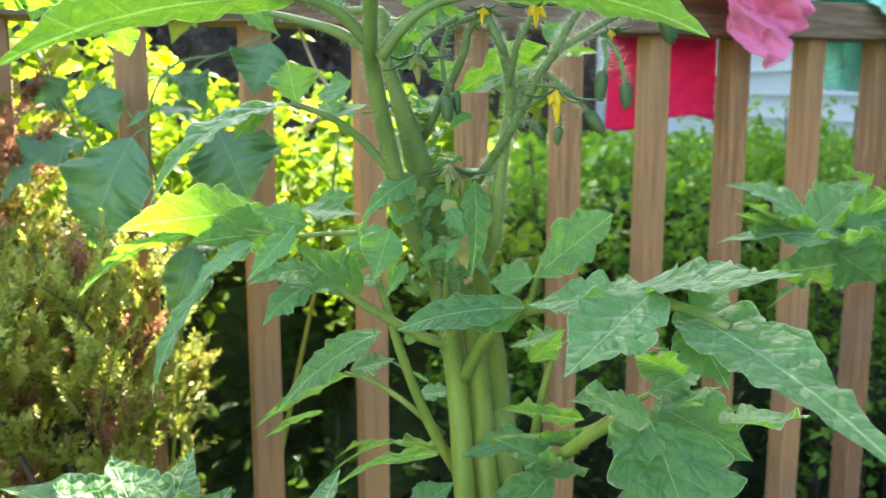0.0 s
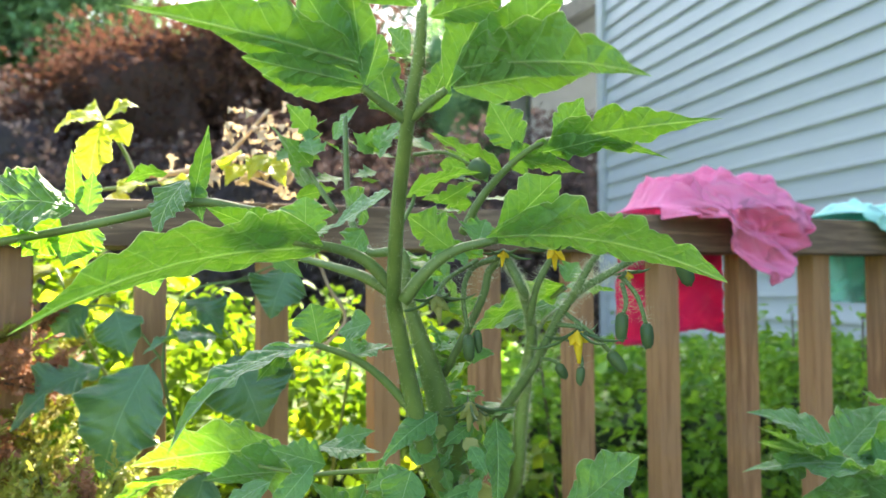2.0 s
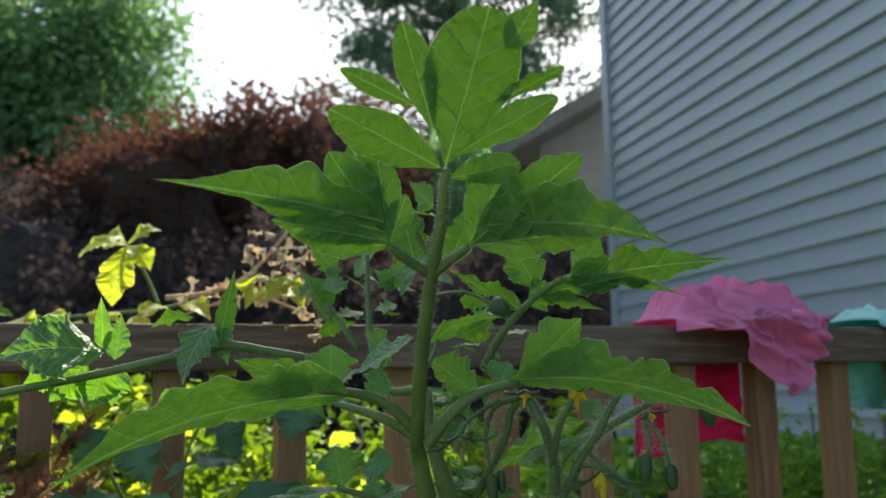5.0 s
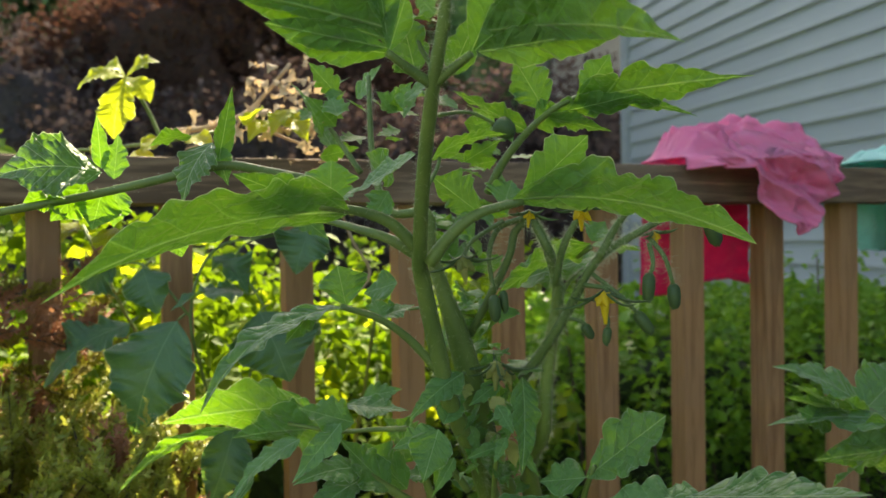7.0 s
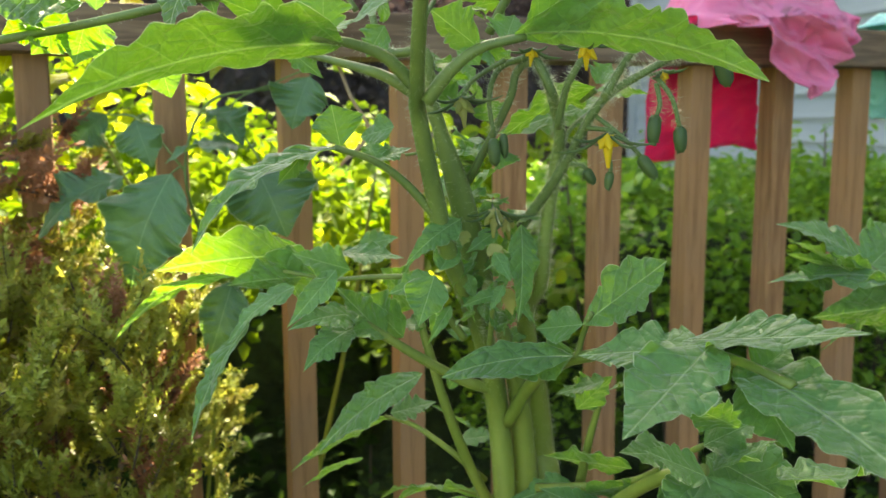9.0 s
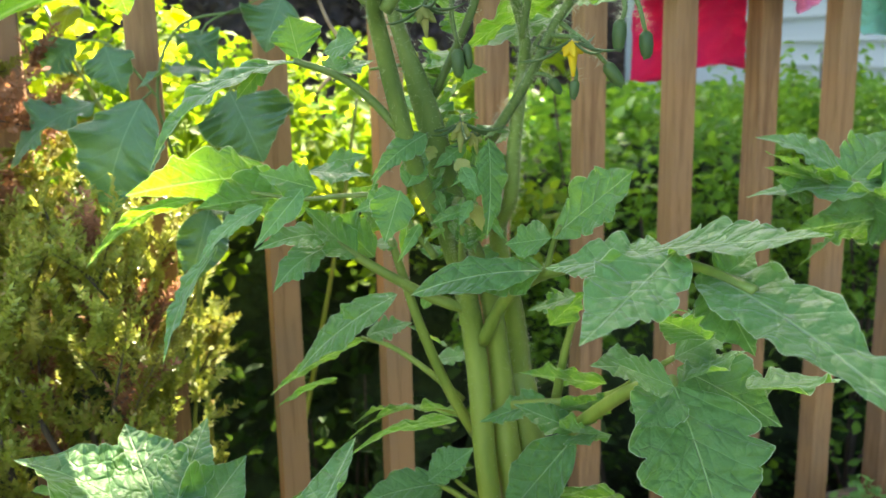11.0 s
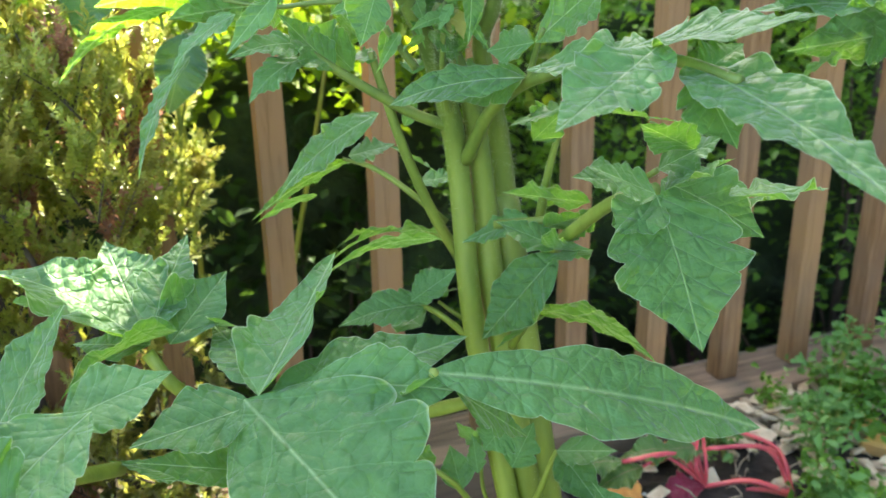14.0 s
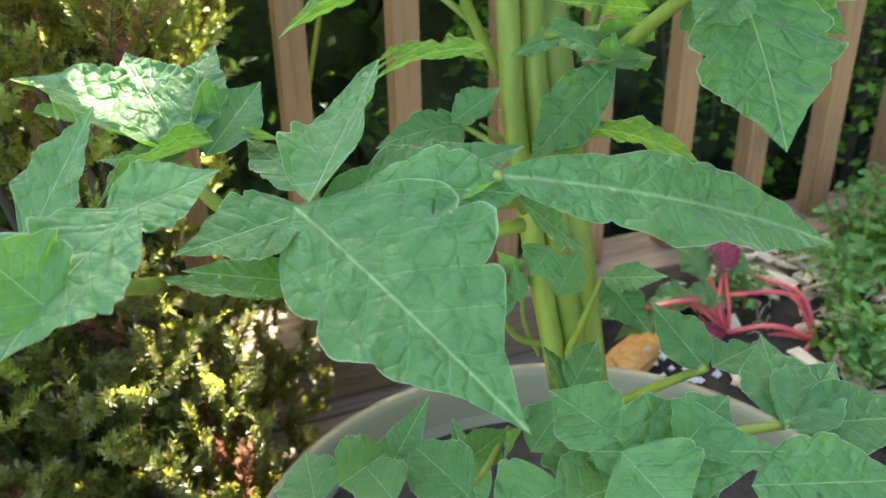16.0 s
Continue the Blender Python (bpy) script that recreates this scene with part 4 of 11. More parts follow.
# ---- conifer shrub at the railing ----
def needle_shrub(name, label, foot, sprigs, seed):
    rng = np.random.default_rng(seed)
    t = thing(name, foot, label, "shrub")
    groups = {"n": ([], []), "r": ([], []), "g": ([], []), "o": ([], [])}
    rr = random.Random(seed)

    def needles(key, a, b, count, length, spreadr=0.9):
        V, F = groups[key]
        ax = b - a
        d0 = ax.normalized()
        for i in range(count):
            f = i / count
            o = a + ax * f
            side = Matrix.Rotation(rr.uniform(0, 6.283), 3, d0) @ d0.orthogonal().normalized()
            dv = (d0 * rr.uniform(0.5, 0.9) + side * spreadr).normalized()
            ln = length * rr.uniform(0.7, 1.15) * (1 - 0.35 * f)
            w = d0.cross(dv).normalized() * 0.001
            k = len(V)
            V.extend([o - w, o + w, o + dv * ln * 0.6 + w * 1.2 , o + dv * ln, o + dv * ln * 0.6 - w * 1.2])
            F.append((k, k + 1, k + 2, k + 3, k + 4))

    twv, twf = [], []
    for (a, d, ln, key) in sprigs:
        a, d = Vector(a), Vector(d).normalized()
        b = a + d * ln + Vector((0, 0, -0.1 * ln))
        v, f = tube_data([a, (a + b) / 2 + Vector((0, 0, 0.02 * ln)), b], 0.0014, 0.0006, 5, 4)
        k = len(twv)
        twv += v
        twf += [tuple(i + k for i in q) for q in f]
        needles(key, a, b, int(60 * ln / 0.05), 0.0125)
        for j in range(5):
            f = 0.25 + 0.15 * j
            s = (d + Vector((rr.uniform(-1, 1), rr.uniform(-1, 1), rr.uniform(0.0, 0.8))) * 0.7).normalized()
            c = a.lerp(b, f)
            needles(key, c, c + s * ln * 0.55, 26, 0.0105)
    part("twig", mesh_of("twig", twv, twf, BARK), t, kind="stuff")
    for key, mat, lab in (("n", NEEDLE, ""), ("r", RUSTNEEDLE, "rust-brown dead sprays"), ("g", GOLDNEEDLE, "golden young tips"), ("o", SHADENEEDLE, "low sprays near the deck, coloured darker for shade")):
        V, F = groups[key]
        if V:
            part("needles", mesh_of("needles", V, F, mat, False), t, lab, "stuff")
    fo = Vector(foot)
    for i in range(14):
        s = sprigs[rr.randrange(len(sprigs))]
        q = Vector(s[0])
        tube("branch", [tuple(fo), tuple((fo + q) / 2 + Vector((rr.uniform(-0.04, 0.04), 0, 0.05))), tuple(q)], 0.008, 0.002, BARK, t, sides=6)
    return t


rr = random.Random(5)
sp = []
for i in range(620):
    # a spreading mass along the railing, highest at its far left
    x = rr.uniform(-0.72, -0.3)
    y = rr.uniform(0.78, 1.06) + 0.35 * (x + 0.4)
    hmax = 0.62 + 0.28 * max(0.0, (-0.33 - x)) - 0.55 * max(0.0, x + 0.33)
    z = hmax - abs(rr.gauss(0, 0.16))
    if z < 0.05:
        continue
    key = "n" if rr.random() < 0.8 else ("r" if rr.random() < 0.5 else "g")
    sp.append(((x, y, z), (rr.uniform(-0.3, 0.6), rr.uniform(-0.8, 0.1), rr.uniform(0.3, 1.0)), rr.uniform(0.05, 0.1), key))
# lower sprays, mostly with the shade-darkened needles
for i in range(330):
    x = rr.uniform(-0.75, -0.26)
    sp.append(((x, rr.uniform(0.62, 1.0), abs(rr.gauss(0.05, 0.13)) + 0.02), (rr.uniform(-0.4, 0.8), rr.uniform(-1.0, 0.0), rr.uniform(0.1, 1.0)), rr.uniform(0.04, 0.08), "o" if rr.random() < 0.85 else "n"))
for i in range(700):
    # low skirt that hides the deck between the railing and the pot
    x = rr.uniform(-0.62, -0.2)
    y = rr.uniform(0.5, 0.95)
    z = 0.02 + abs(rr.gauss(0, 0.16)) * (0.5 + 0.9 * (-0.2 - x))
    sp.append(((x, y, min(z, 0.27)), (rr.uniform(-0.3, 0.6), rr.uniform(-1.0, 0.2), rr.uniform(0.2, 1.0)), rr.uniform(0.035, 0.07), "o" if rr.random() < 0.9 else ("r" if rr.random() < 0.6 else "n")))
for i in range(26):
    sp.append(((rr.uniform(-0.55, -0.42), rr.uniform(0.9, 1.0), rr.uniform(0.68, 0.8)), (rr.uniform(0.2, 1), -0.3, rr.uniform(-0.1, 0.4)), rr.uniform(0.04, 0.09), "r" if i % 3 else "g"))
needle_shrub("conifer_shrub", "spreading conifer shrub with green needles and rusty brown tips", (-0.42, 0.95, 0.0), sp, 6)

# ---- pot ----
POT_AT = Vector((0.07, 0.55, 0.0))
POT_R, POT_H = 0.268, 0.178


def lathe(profile, at, sides=72):
    v, f = [], []
    for r, z in profile:
        for s in range(sides):
            w = 2 * math.pi * s / sides
            v.append((at[0] + r * math.cos(w), at[1] + r * math.sin(w), at[2] + z))
    for i in range(len(profile) - 1):
        for s in range(sides):
            t = (s + 1) % sides
            f.append((i * sides + s, i * sides + t, (i + 1) * sides + t, (i + 1) * sides + s))
    return v, f


pot = thing("plant_pot", POT_AT, "large round cream plastic plant pot on the deck", "pot")
R, H = POT_R, POT_H
v, f = lathe([(0.0, 0.002), (R * 0.78, 0.002), (R * 0.8, 0.01), (R * 0.97, H - 0.035), (R * 0.98, H - 0.03), (R * 1.0, H - 0.028), (R * 1.008, H - 0.006), (R, H), (R * 0.975, H - 0.003), (R * 0.965, H - 0.01), (R * 0.94, H - 0.09)], POT_AT)
part("body", mesh_of("body", v, f, POTPLASTIC), pot)
bm = bmesh.new()
bmesh.ops.create_circle(bm, cap_ends=True, segments=64, radius=R * 0.955)
bmesh.ops.subdivide_edges(bm, edges=list(bm.edges), cuts=1)
bmesh.ops.triangulate(bm, faces=list(bm.faces))
for _ in range(3):
    bmesh.ops.subdivide_edges(bm, edges=list(bm.edges), cuts=1)
for q in bm.verts:
    q.co += POT_AT + Vector((0, 0, H - 0.06 + 0.012 * noise.noise(Vector(q.co) * 16)))
part("soil", bm_mesh("soil", bm, SOIL, True), pot, "dark potting soil")

# ---- low bed of chips, beets and herbs beside the pot ----
bed = thing("planting_bed", (0.5, 1.05, 0.0), "low mound of dark planting soil beside the pot", "planting bed")


def bed_xy(a, b):
    return on_fence(a, 0.13 + b)


bm = bmesh.new()
bmesh.ops.create_grid(bm, x_segments=60, y_segments=32, size=0.5)
for q in bm.verts:
    p = bed_xy(3.6 + (q.co.x + 0.5) * 5.6, -0.06 + (q.co.y + 0.5) * 0.46)
    edge = min(1.0, (0.5 - max(abs(q.co.x), abs(q.co.y))) * 12)
    q.co = Vector((p.x, p.y, 0.003 + edge * (0.058 + 0.014 * noise.noise(Vector((p.x * 14, p.y * 14, 0))) + 0.007 * noise.noise(Vector((p.x * 45, p.y * 45, 3))))))
part("soil", bm_mesh("soil", bm, SOIL, True), bed, "dark crumbly soil")
rr = random.Random(9)


def chunk(seed, sx, sy, sz):
    bm = bmesh.new()
    bmesh.ops.create_cube(bm, size=1.0)
    r = random.Random(seed)
    for q in bm.verts:
        q.co = Vector((q.co.x * sx * r.uniform(0.6, 1.15), q.co.y * sy * r.uniform(0.6, 1.15), q.co.z * sz * r.uniform(0.7, 1.2)))
    bmesh.ops.bevel(bm, geom=list(bm.edges), offset=min(sx, sy, sz) * 0.18, segments=1, affect="EDGES")
    return bm


chip_me = [bm_mesh("wood_chip", chunk(i, 0.036, 0.014, 0.005), CHIP) for i in range(6)]
for i in range(290):
    k, o = rr.uniform(4.0, 8.6), rr.uniform(-0.02, 0.36)
    if i < 90:
        k, o = rr.gauss(6.0, 0.45), abs(rr.gauss(0.0, 0.05)) - 0.03
    elif i < 130:
        k, o = rr.gauss(6.2, 0.4), rr.gauss(0.2, 0.05)
    p = bed_xy(min(max(k, 4.0), 8.7), min(o, 0.36))
    ob = tagged(new("wood_chip", chip_me[i % 6]), "pale tan wood chip lying on the soil", "wood chip", "chips on the bed")
    ob.matrix_basis = Matrix.Translation((p.x, p.y, 0.066 + 0.014 * rr.random() + (0.016 * rr.random() if i < 90 else 0))) @ Euler((rr.uniform(-0.45, 0.45), rr.uniform(-0.45, 0.45), rr.uniform(0, 6.28))).to_matrix().to_4x4() @ Matrix.Diagonal((rr.uniform(0.5, 1.25), rr.uniform(0.6, 1.5), 1, 1))
straw_v, straw_f = [], []
for i in range(110):
    p = bed_xy(rr.uniform(4.2, 8.0), rr.uniform(-0.02, 0.34))
    a = rr.uniform(0, 6.28)
    ln = rr.uniform(0.02, 0.05)
    e = Vector((p.x + math.cos(a) * ln, p.y + math.sin(a) * ln, 0.07 + rr.uniform(0, 0.02)))
    tv, tf = tube_data([(p.x, p.y, 0.07), tuple((Vector((p.x, p.y, 0.075)) + e) / 2 + Vector((0, 0, 0.006))), tuple(e)], 0.0012, 0.0008, 5, 4)
    kk = len(straw_v)
    straw_v += tv
    straw_f += [tuple(x + kk for x in q) for q in tf]
solo("dry_stalks", mesh_of("dry_stalks", straw_v, straw_f, DRY), "dry straw-coloured stalks scattered over the soil", "straw", kind="stuff")
cedar_me = [bm_mesh("cedar_chunk", chunk(20 + i, 0.075, 0.035, 0.02), CEDAR) for i in range(3)]
for i, (k, o, a, sc) in enumerate(((3.75, 0.075, 48, 1.55), (4.45, 0.02, 30, 0.8), (6.6, 0.07, 0, 1.0), (6.6, 0.13, -30, 0.9), (5.1, 0.30, 20, 0.8), (5.6, 0.33, -5, 0.8), (4.95, -0.01, 70, 0.7))):
    p = bed_xy(k, o)
    ob = tagged(new("cedar_chunk", cedar_me[i % 3]), "orange cedar wood chunk lying on the soil", "wood chunk", "cedar chunks")
    ob.matrix_basis = Matrix.Translation((p.x, p.y, 0.074 if k > 4 else 0.05)) @ Matrix.Rotation(radians(a), 4, "Z") @ Matrix.Rotation(0.12, 4, "X") @ Matrix.Diagonal((sc, sc, 1, 1))
p = bed_xy(4.75, 0.42)
solo("wooden_post_end", bm_mesh("wooden_post_end", chunk(31, 0.075, 0.06, 0.17), TERRA), "dark brown wooden block standing on the deck", "wood block").matrix_basis = Matrix.Translation((p.x, p.y, 0.085)) @ Matrix.Rotation(0.5, 4, "Z")
v, f = [], []
for i in range(44):
    p = bed_xy(3.85 + rr.gauss(0, 0.16) if i < 22 else rr.uniform(4.0, 8.0), rr.gauss(0.14, 0.03) if i < 22 else rr.uniform(0.0, 0.34))
    c = Vector((p.x, p.y, 0.064))
    s = rr.uniform(0.003, 0.008)
    k = len(v)
    for dd in ((1, 0, 0), (-1, 0, 0), (0, 1, 0), (0, -1, 0), (0, 0, 1), (0, 0, -1)):
        v.append(c + Vector(dd) * s * rr.uniform(0.7, 1.2))
    f += [(k, k + 2, k + 4), (k + 2, k + 1, k + 4), (k + 1, k + 3, k + 4), (k + 3, k, k + 4), (k + 2, k, k + 5), (k + 1, k + 2, k + 5), (k + 3, k + 1, k + 5), (k, k + 3, k + 5)]
solo("perlite", mesh_of("perlite", v, f, PERLITE, False), "white perlite grains scattered on the soil", "perlite", kind="stuff")


def herb(name, label, category, foot, height, n, seed, spread=0.05, size=0.015, mat=None):
    rng = np.random.default_rng(seed)
    r = random.Random(seed)
    t = thing(name, foot, label, category)
    pts = []
    for i in range(n):
        a = r.uniform(0, 6.283)
        q = (foot[0] + math.cos(a) * spread * r.random(), foot[1] + math.sin(a) * spread * r.random(), foot[2] + height * r.uniform(0.4, 1.0))
        tube("stalk", [foot, ((foot[0] * 1.4 + q[0] * 0.6) / 2, (foot[1] * 1.4 + q[1] * 0.6) / 2, foot[2] + (q[2] - foot[2]) * 0.6), q], 0.0015, 0.0009, STEM, t, sides=6)
        c = rng.normal(size=(24, 3)) * np.array((0.014, 0.014, 0.009)) + np.array(q)
        pts.append(c)
    v, f = leaf_cloud(rng, np.concatenate(pts), size, 0.4, 0.8, 0.5)
    part("foliage", mesh_of("foliage", v, f, mat or HERB), t, kind="stuff")
    return t


for i, (k, o, h, n) in enumerate(((6.75, 0.0, 0.13, 9), (7.1, 0.06, 0.15, 8), (5.05, 0.237, 0.12, 7), (5.3, 0.28, 0.10, 7), (6.1, 0.10, 0.12, 8), (5.7, 0.13, 0.1, 6), (6.4, 0.30, 0.12, 7), (5.0, 0.06, 0.05, 5), (7.6, 0.15, 0.14, 8), (7.0, 0.24, 0.12, 7))):
    p = bed_xy(k, o)
    herb("herb_seedling", "feathery grey-green herb seedling growing in the bed", "herb", (p.x, p.y, 0.065), h, n, 40 + i)


for i in range(16):
    # young green weeds and parsley between the chips
    p = bed_xy(rr.uniform(5.2, 8.4), rr.uniform(0.0, 0.34))
    herb("herb_seedling", "bright green lobed seedling between the wood chips", "herb", (p.x, p.y, 0.062), rr.uniform(0.03, 0.09), rr.randint(3, 6), 80 + i, 0.045, 0.017, HEDGE)


def beet(foot, arms, seed):
    t = thing("beet_plant", foot, "young beet with arching crimson stalks lying over the soil", "beet")
    for mid, end in arms:
        fo = Vector(foot)
        r = random.Random(int(1000 * (mid[0] + end[2])))
        w = r.uniform(0.6, 1.1)
        st = tube("stalk", [tuple(fo), tuple(fo + Vector(mid)), tuple(fo + Vector(end))], 0.0042 * w, 0.0028 * w, BEET, t, sides=8)
        e = fo + Vector(end)
        d = (e - fo - Vector(mid)).normalized()
        leaflet(st, tuple(e), tuple(e + d * r.uniform(0.05, 0.08) + Vector((0, 0, -0.012))), 0.042, (r.uniform(-0.4, 0.4), -0.3, 0.9), HERBLEAF if r.random() < 0.55 else BEETLEAF, "blade", "crinkled beet leaf", lobes=2, depth=0.08, bow=0.15, wave=0.3, rows=24, cols=4, smooth_edge=True)
    return t


# ---- the tomato plant's flowers ----
def sepal_star(name, at, down, length, parent, count=5, spread=0.8, mat=None, seed=0, width=0.0022):
    r = random.Random(seed)
    at, down = Vector(at), Vector(down).normalized()
    a0 = down.orthogonal().normalized()
    V, F = [], []
    for i in range(count):
        a = Matrix.Rotation(6.283 * i / count + r.uniform(-0.25, 0.25), 3, down) @ a0
        ln = length * r.uniform(0.8, 1.15)
        dr = r.uniform(-0.15, 0.3)
        path = [at + a * (spread * ln * f) + down * (ln * ((0.55 + dr) * f - 0.5 * f * f * spread)) for f in (0, 0.4, 0.75, 1.0)]
        v, f = tube_data(path, [width * 0.7, width, width * 0.7, width * 0.12], 0, 6, 6)
        k = len(V)
        V += v
        F += [tuple(j + k for j in q) for q in f]
    return part(name, mesh_of(name, V, F, mat or SEPAL), parent)


def bud(at, down, length, parent, seed=0, r=0.0032):
    """A closed green bud: a pointed capsule with split sepal tips."""
    at, down = Vector(at), Vector(down).normalized()
    pts = [at + down * length * f for f in (0, 0.15, 0.5, 0.85, 1.0)]
    V, F = [], []
    a = down.orthogonal().normalized()
    b = down.cross(a)
    prof = (0.5, 0.95, 1.0, 0.8, 0.35)
    for q, k in zip(pts, prof):
        for s in range(10):
            w = 6.283 * s / 10
            V.append(q + (a * math.cos(w) + b * math.sin(w)) * r * k * (1 + 0.2 * (s % 2)))
    for i in range(4):
        for s in range(10):
            t = (s + 1) % 10
            F.append((i * 10 + s, i * 10 + t, i * 10 + 10 + t, i * 10 + 10 + s))
    F += [tuple(reversed(range(10))), tuple(range(40, 50))]
    ob = part("bud", mesh_of("bud", V, F, SEPAL), parent, "closed green flower bud")
    sepal_star("sepal", pts[3], down, length * 0.35, ob, 5, 0.35, SEPAL, seed, 0.0011)
    return ob


def flower(at, down, size, parent, seed=0, dry=False):
    """A nodding flower: reflexed sepals, a cone of narrow yellow petals."""
    at, down = Vector(at), Vector(down).normalized()
    m = PETAL_DRY if dry else PETAL
    size *= 1.0 if dry else 0.98
    V, F = tube_data([at, at + down * size * 0.5, at + down * size], size * 0.22, size * 0.05, 8, 4)
    ob = part("flower", mesh_of("flower", V, F, m), parent, "withered pale flower" if dry else "yellow nodding flower")
    sepal_star("petal", at, down, size * 1.0, ob, 6, 0.36, m, seed, size * 0.15)
    sepal_star("sepal", at - down * size * 0.06, down * 0.4 + Vector((0, 0, 0.1)), size * 1.5, ob, 6, 1.05, SEPAL, seed + 1, 0.0011)
    return ob


# ---- tomato plant ----
plant = thing("tomato_plant", (0.06, 0.66, POT_H - 0.06), "tall tomato plant with hairy stems, lobed leaves and yellow flowers", "plant")
part_ob = tube("stem", [(0.0599, 0.6650, 0.2616), (0.0229, 0.7000, 0.4543), (0.0127, 0.7100, 0.5700), (0.0058, 0.7000, 0.6290), (-0.0079, 0.6700, 0.6889), (-0.0268, 0.6300, 0.7403), (-0.0350, 0.6100, 0.7803), (-0.0433, 0.5800, 0.8310), (-0.0434, 0.5620, 0.8471), (-0.0386, 0.5200, 0.8908), (-0.0306, 0.4750, 0.9350), (-0.0243, 0.4580, 0.9647), (-0.0224, 0.4500, 0.9837)], [0.0095, 0.0093, 0.009, 0.0088, 0.0075, 0.0065, 0.006, 0.0053, 0.0046, 0.0042, 0.0038, 0.0032, 0.0026], 0, STEM, plant, label='main green stem')
hairs(part_ob, [(0.0599, 0.6650, 0.2616), (0.0229, 0.7000, 0.4543), (0.0127, 0.7100, 0.5700), (0.0058, 0.7000, 0.6290), (-0.0079, 0.6700, 0.6889), (-0.0268, 0.6300, 0.7403), (-0.0350, 0.6100, 0.7803), (-0.0433, 0.5800, 0.8310), (-0.0434, 0.5620, 0.8471), (-0.0386, 0.5200, 0.8908), (-0.0306, 0.4750, 0.9350), (-0.0243, 0.4580, 0.9647), (-0.0224, 0.4500, 0.9837)], [0.0095, 0.0093, 0.009, 0.0088, 0.0075, 0.0065, 0.006, 0.0053, 0.0046, 0.0042, 0.0038, 0.0032, 0.0026], 0, 2600, 0.0042, 101)
part_ob = tube("stem", [(0.0775, 0.6750, 0.2535), (0.0380, 0.7150, 0.4869), (0.0320, 0.7220, 0.5561), (0.0243, 0.7100, 0.6216), (0.0134, 0.6900, 0.6674), (-0.0017, 0.6650, 0.7109)], [0.0115, 0.0108, 0.0095, 0.008, 0.006, 0.004], 0, STEM, plant)
hairs(part_ob, [(0.0775, 0.6750, 0.2535), (0.0380, 0.7150, 0.4869), (0.0320, 0.7220, 0.5561), (0.0243, 0.7100, 0.6216), (0.0134, 0.6900, 0.6674), (-0.0017, 0.6650, 0.7109)], [0.0115, 0.0108, 0.0095, 0.008, 0.006, 0.004], 0, 1000, 0.0045, 102)
part_ob = tube("stem", [(0.0912, 0.6900, 0.2414), (0.0504, 0.7350, 0.5273), (0.0468, 0.7450, 0.5477), (0.0410, 0.7350, 0.6098), (0.0286, 0.6900, 0.6831), (0.0365, 0.6500, 0.7159), (0.0388, 0.6350, 0.7575), (0.0420, 0.6250, 0.7892), (0.0446, 0.6100, 0.8201), (0.0366, 0.6000, 0.8496), (0.0270, 0.5900, 0.8667)], [0.0135, 0.0132, 0.012, 0.0095, 0.0066, 0.0052, 0.0047, 0.0043, 0.0038, 0.0034, 0.0028], 0, STEM, plant)
hairs(part_ob, [(0.0912, 0.6900, 0.2414), (0.0504, 0.7350, 0.5273), (0.0468, 0.7450, 0.5477), (0.0410, 0.7350, 0.6098), (0.0286, 0.6900, 0.6831), (0.0365, 0.6500, 0.7159), (0.0388, 0.6350, 0.7575), (0.0420, 0.6250, 0.7892), (0.0446, 0.6100, 0.8201), (0.0366, 0.6000, 0.8496), (0.0270, 0.5900, 0.8667)], [0.0135, 0.0132, 0.012, 0.0095, 0.0066, 0.0052, 0.0047, 0.0043, 0.0038, 0.0034, 0.0028], 0, 4400, 0.0045, 103)
part_ob = tube("stem", [(-0.0037, 0.6700, 0.7059), (-0.0136, 0.6500, 0.7539), (-0.0224, 0.6350, 0.7903), (-0.0317, 0.6250, 0.8207), (-0.0388, 0.6220, 0.8464), (-0.0413, 0.6200, 0.8716), (-0.0670, 0.6250, 0.8741), (-0.0785, 0.6350, 0.9094), (-0.0812, 0.6400, 0.9679)], [0.01, 0.0095, 0.008, 0.0052, 0.0042, 0.0036, 0.0028, 0.0022, 0.0016], 0, STEM, plant)
hairs(part_ob, [(-0.0037, 0.6700, 0.7059), (-0.0136, 0.6500, 0.7539), (-0.0224, 0.6350, 0.7903), (-0.0317, 0.6250, 0.8207), (-0.0388, 0.6220, 0.8464), (-0.0413, 0.6200, 0.8716), (-0.0670, 0.6250, 0.8741), (-0.0785, 0.6350, 0.9094), (-0.0812, 0.6400, 0.9679)], [0.01, 0.0095, 0.008, 0.0052, 0.0042, 0.0036, 0.0028, 0.0022, 0.0016], 0, 1800, 0.0045, 104)
part_ob = tube("truss", [(0.0226, 0.6450, 0.7563), (0.0464, 0.6100, 0.7978), (0.0657, 0.5850, 0.8386), (0.0889, 0.5750, 0.8559), (0.1140, 0.5700, 0.8685), (0.1326, 0.5680, 0.8652)], 0.0037, 0.0016, STEM_DARK, plant, label='hairy flower truss')
hairs(part_ob, [(0.0226, 0.6450, 0.7563), (0.0464, 0.6100, 0.7978), (0.0657, 0.5850, 0.8386), (0.0889, 0.5750, 0.8559), (0.1140, 0.5700, 0.8685), (0.1326, 0.5680, 0.8652)], 0.0037, 0.0016, 1750, 0.0062, 105)
part_ob = tube("truss", [(0.0679, 0.5800, 0.8421), (0.0767, 0.5750, 0.8595), (0.0847, 0.5700, 0.8714)], 0.003, 0.0018, STEM_DARK, plant)
hairs(part_ob, [(0.0679, 0.5800, 0.8421), (0.0767, 0.5750, 0.8595), (0.0847, 0.5700, 0.8714)], 0.003, 0.0018, 420, 0.0062, 106)
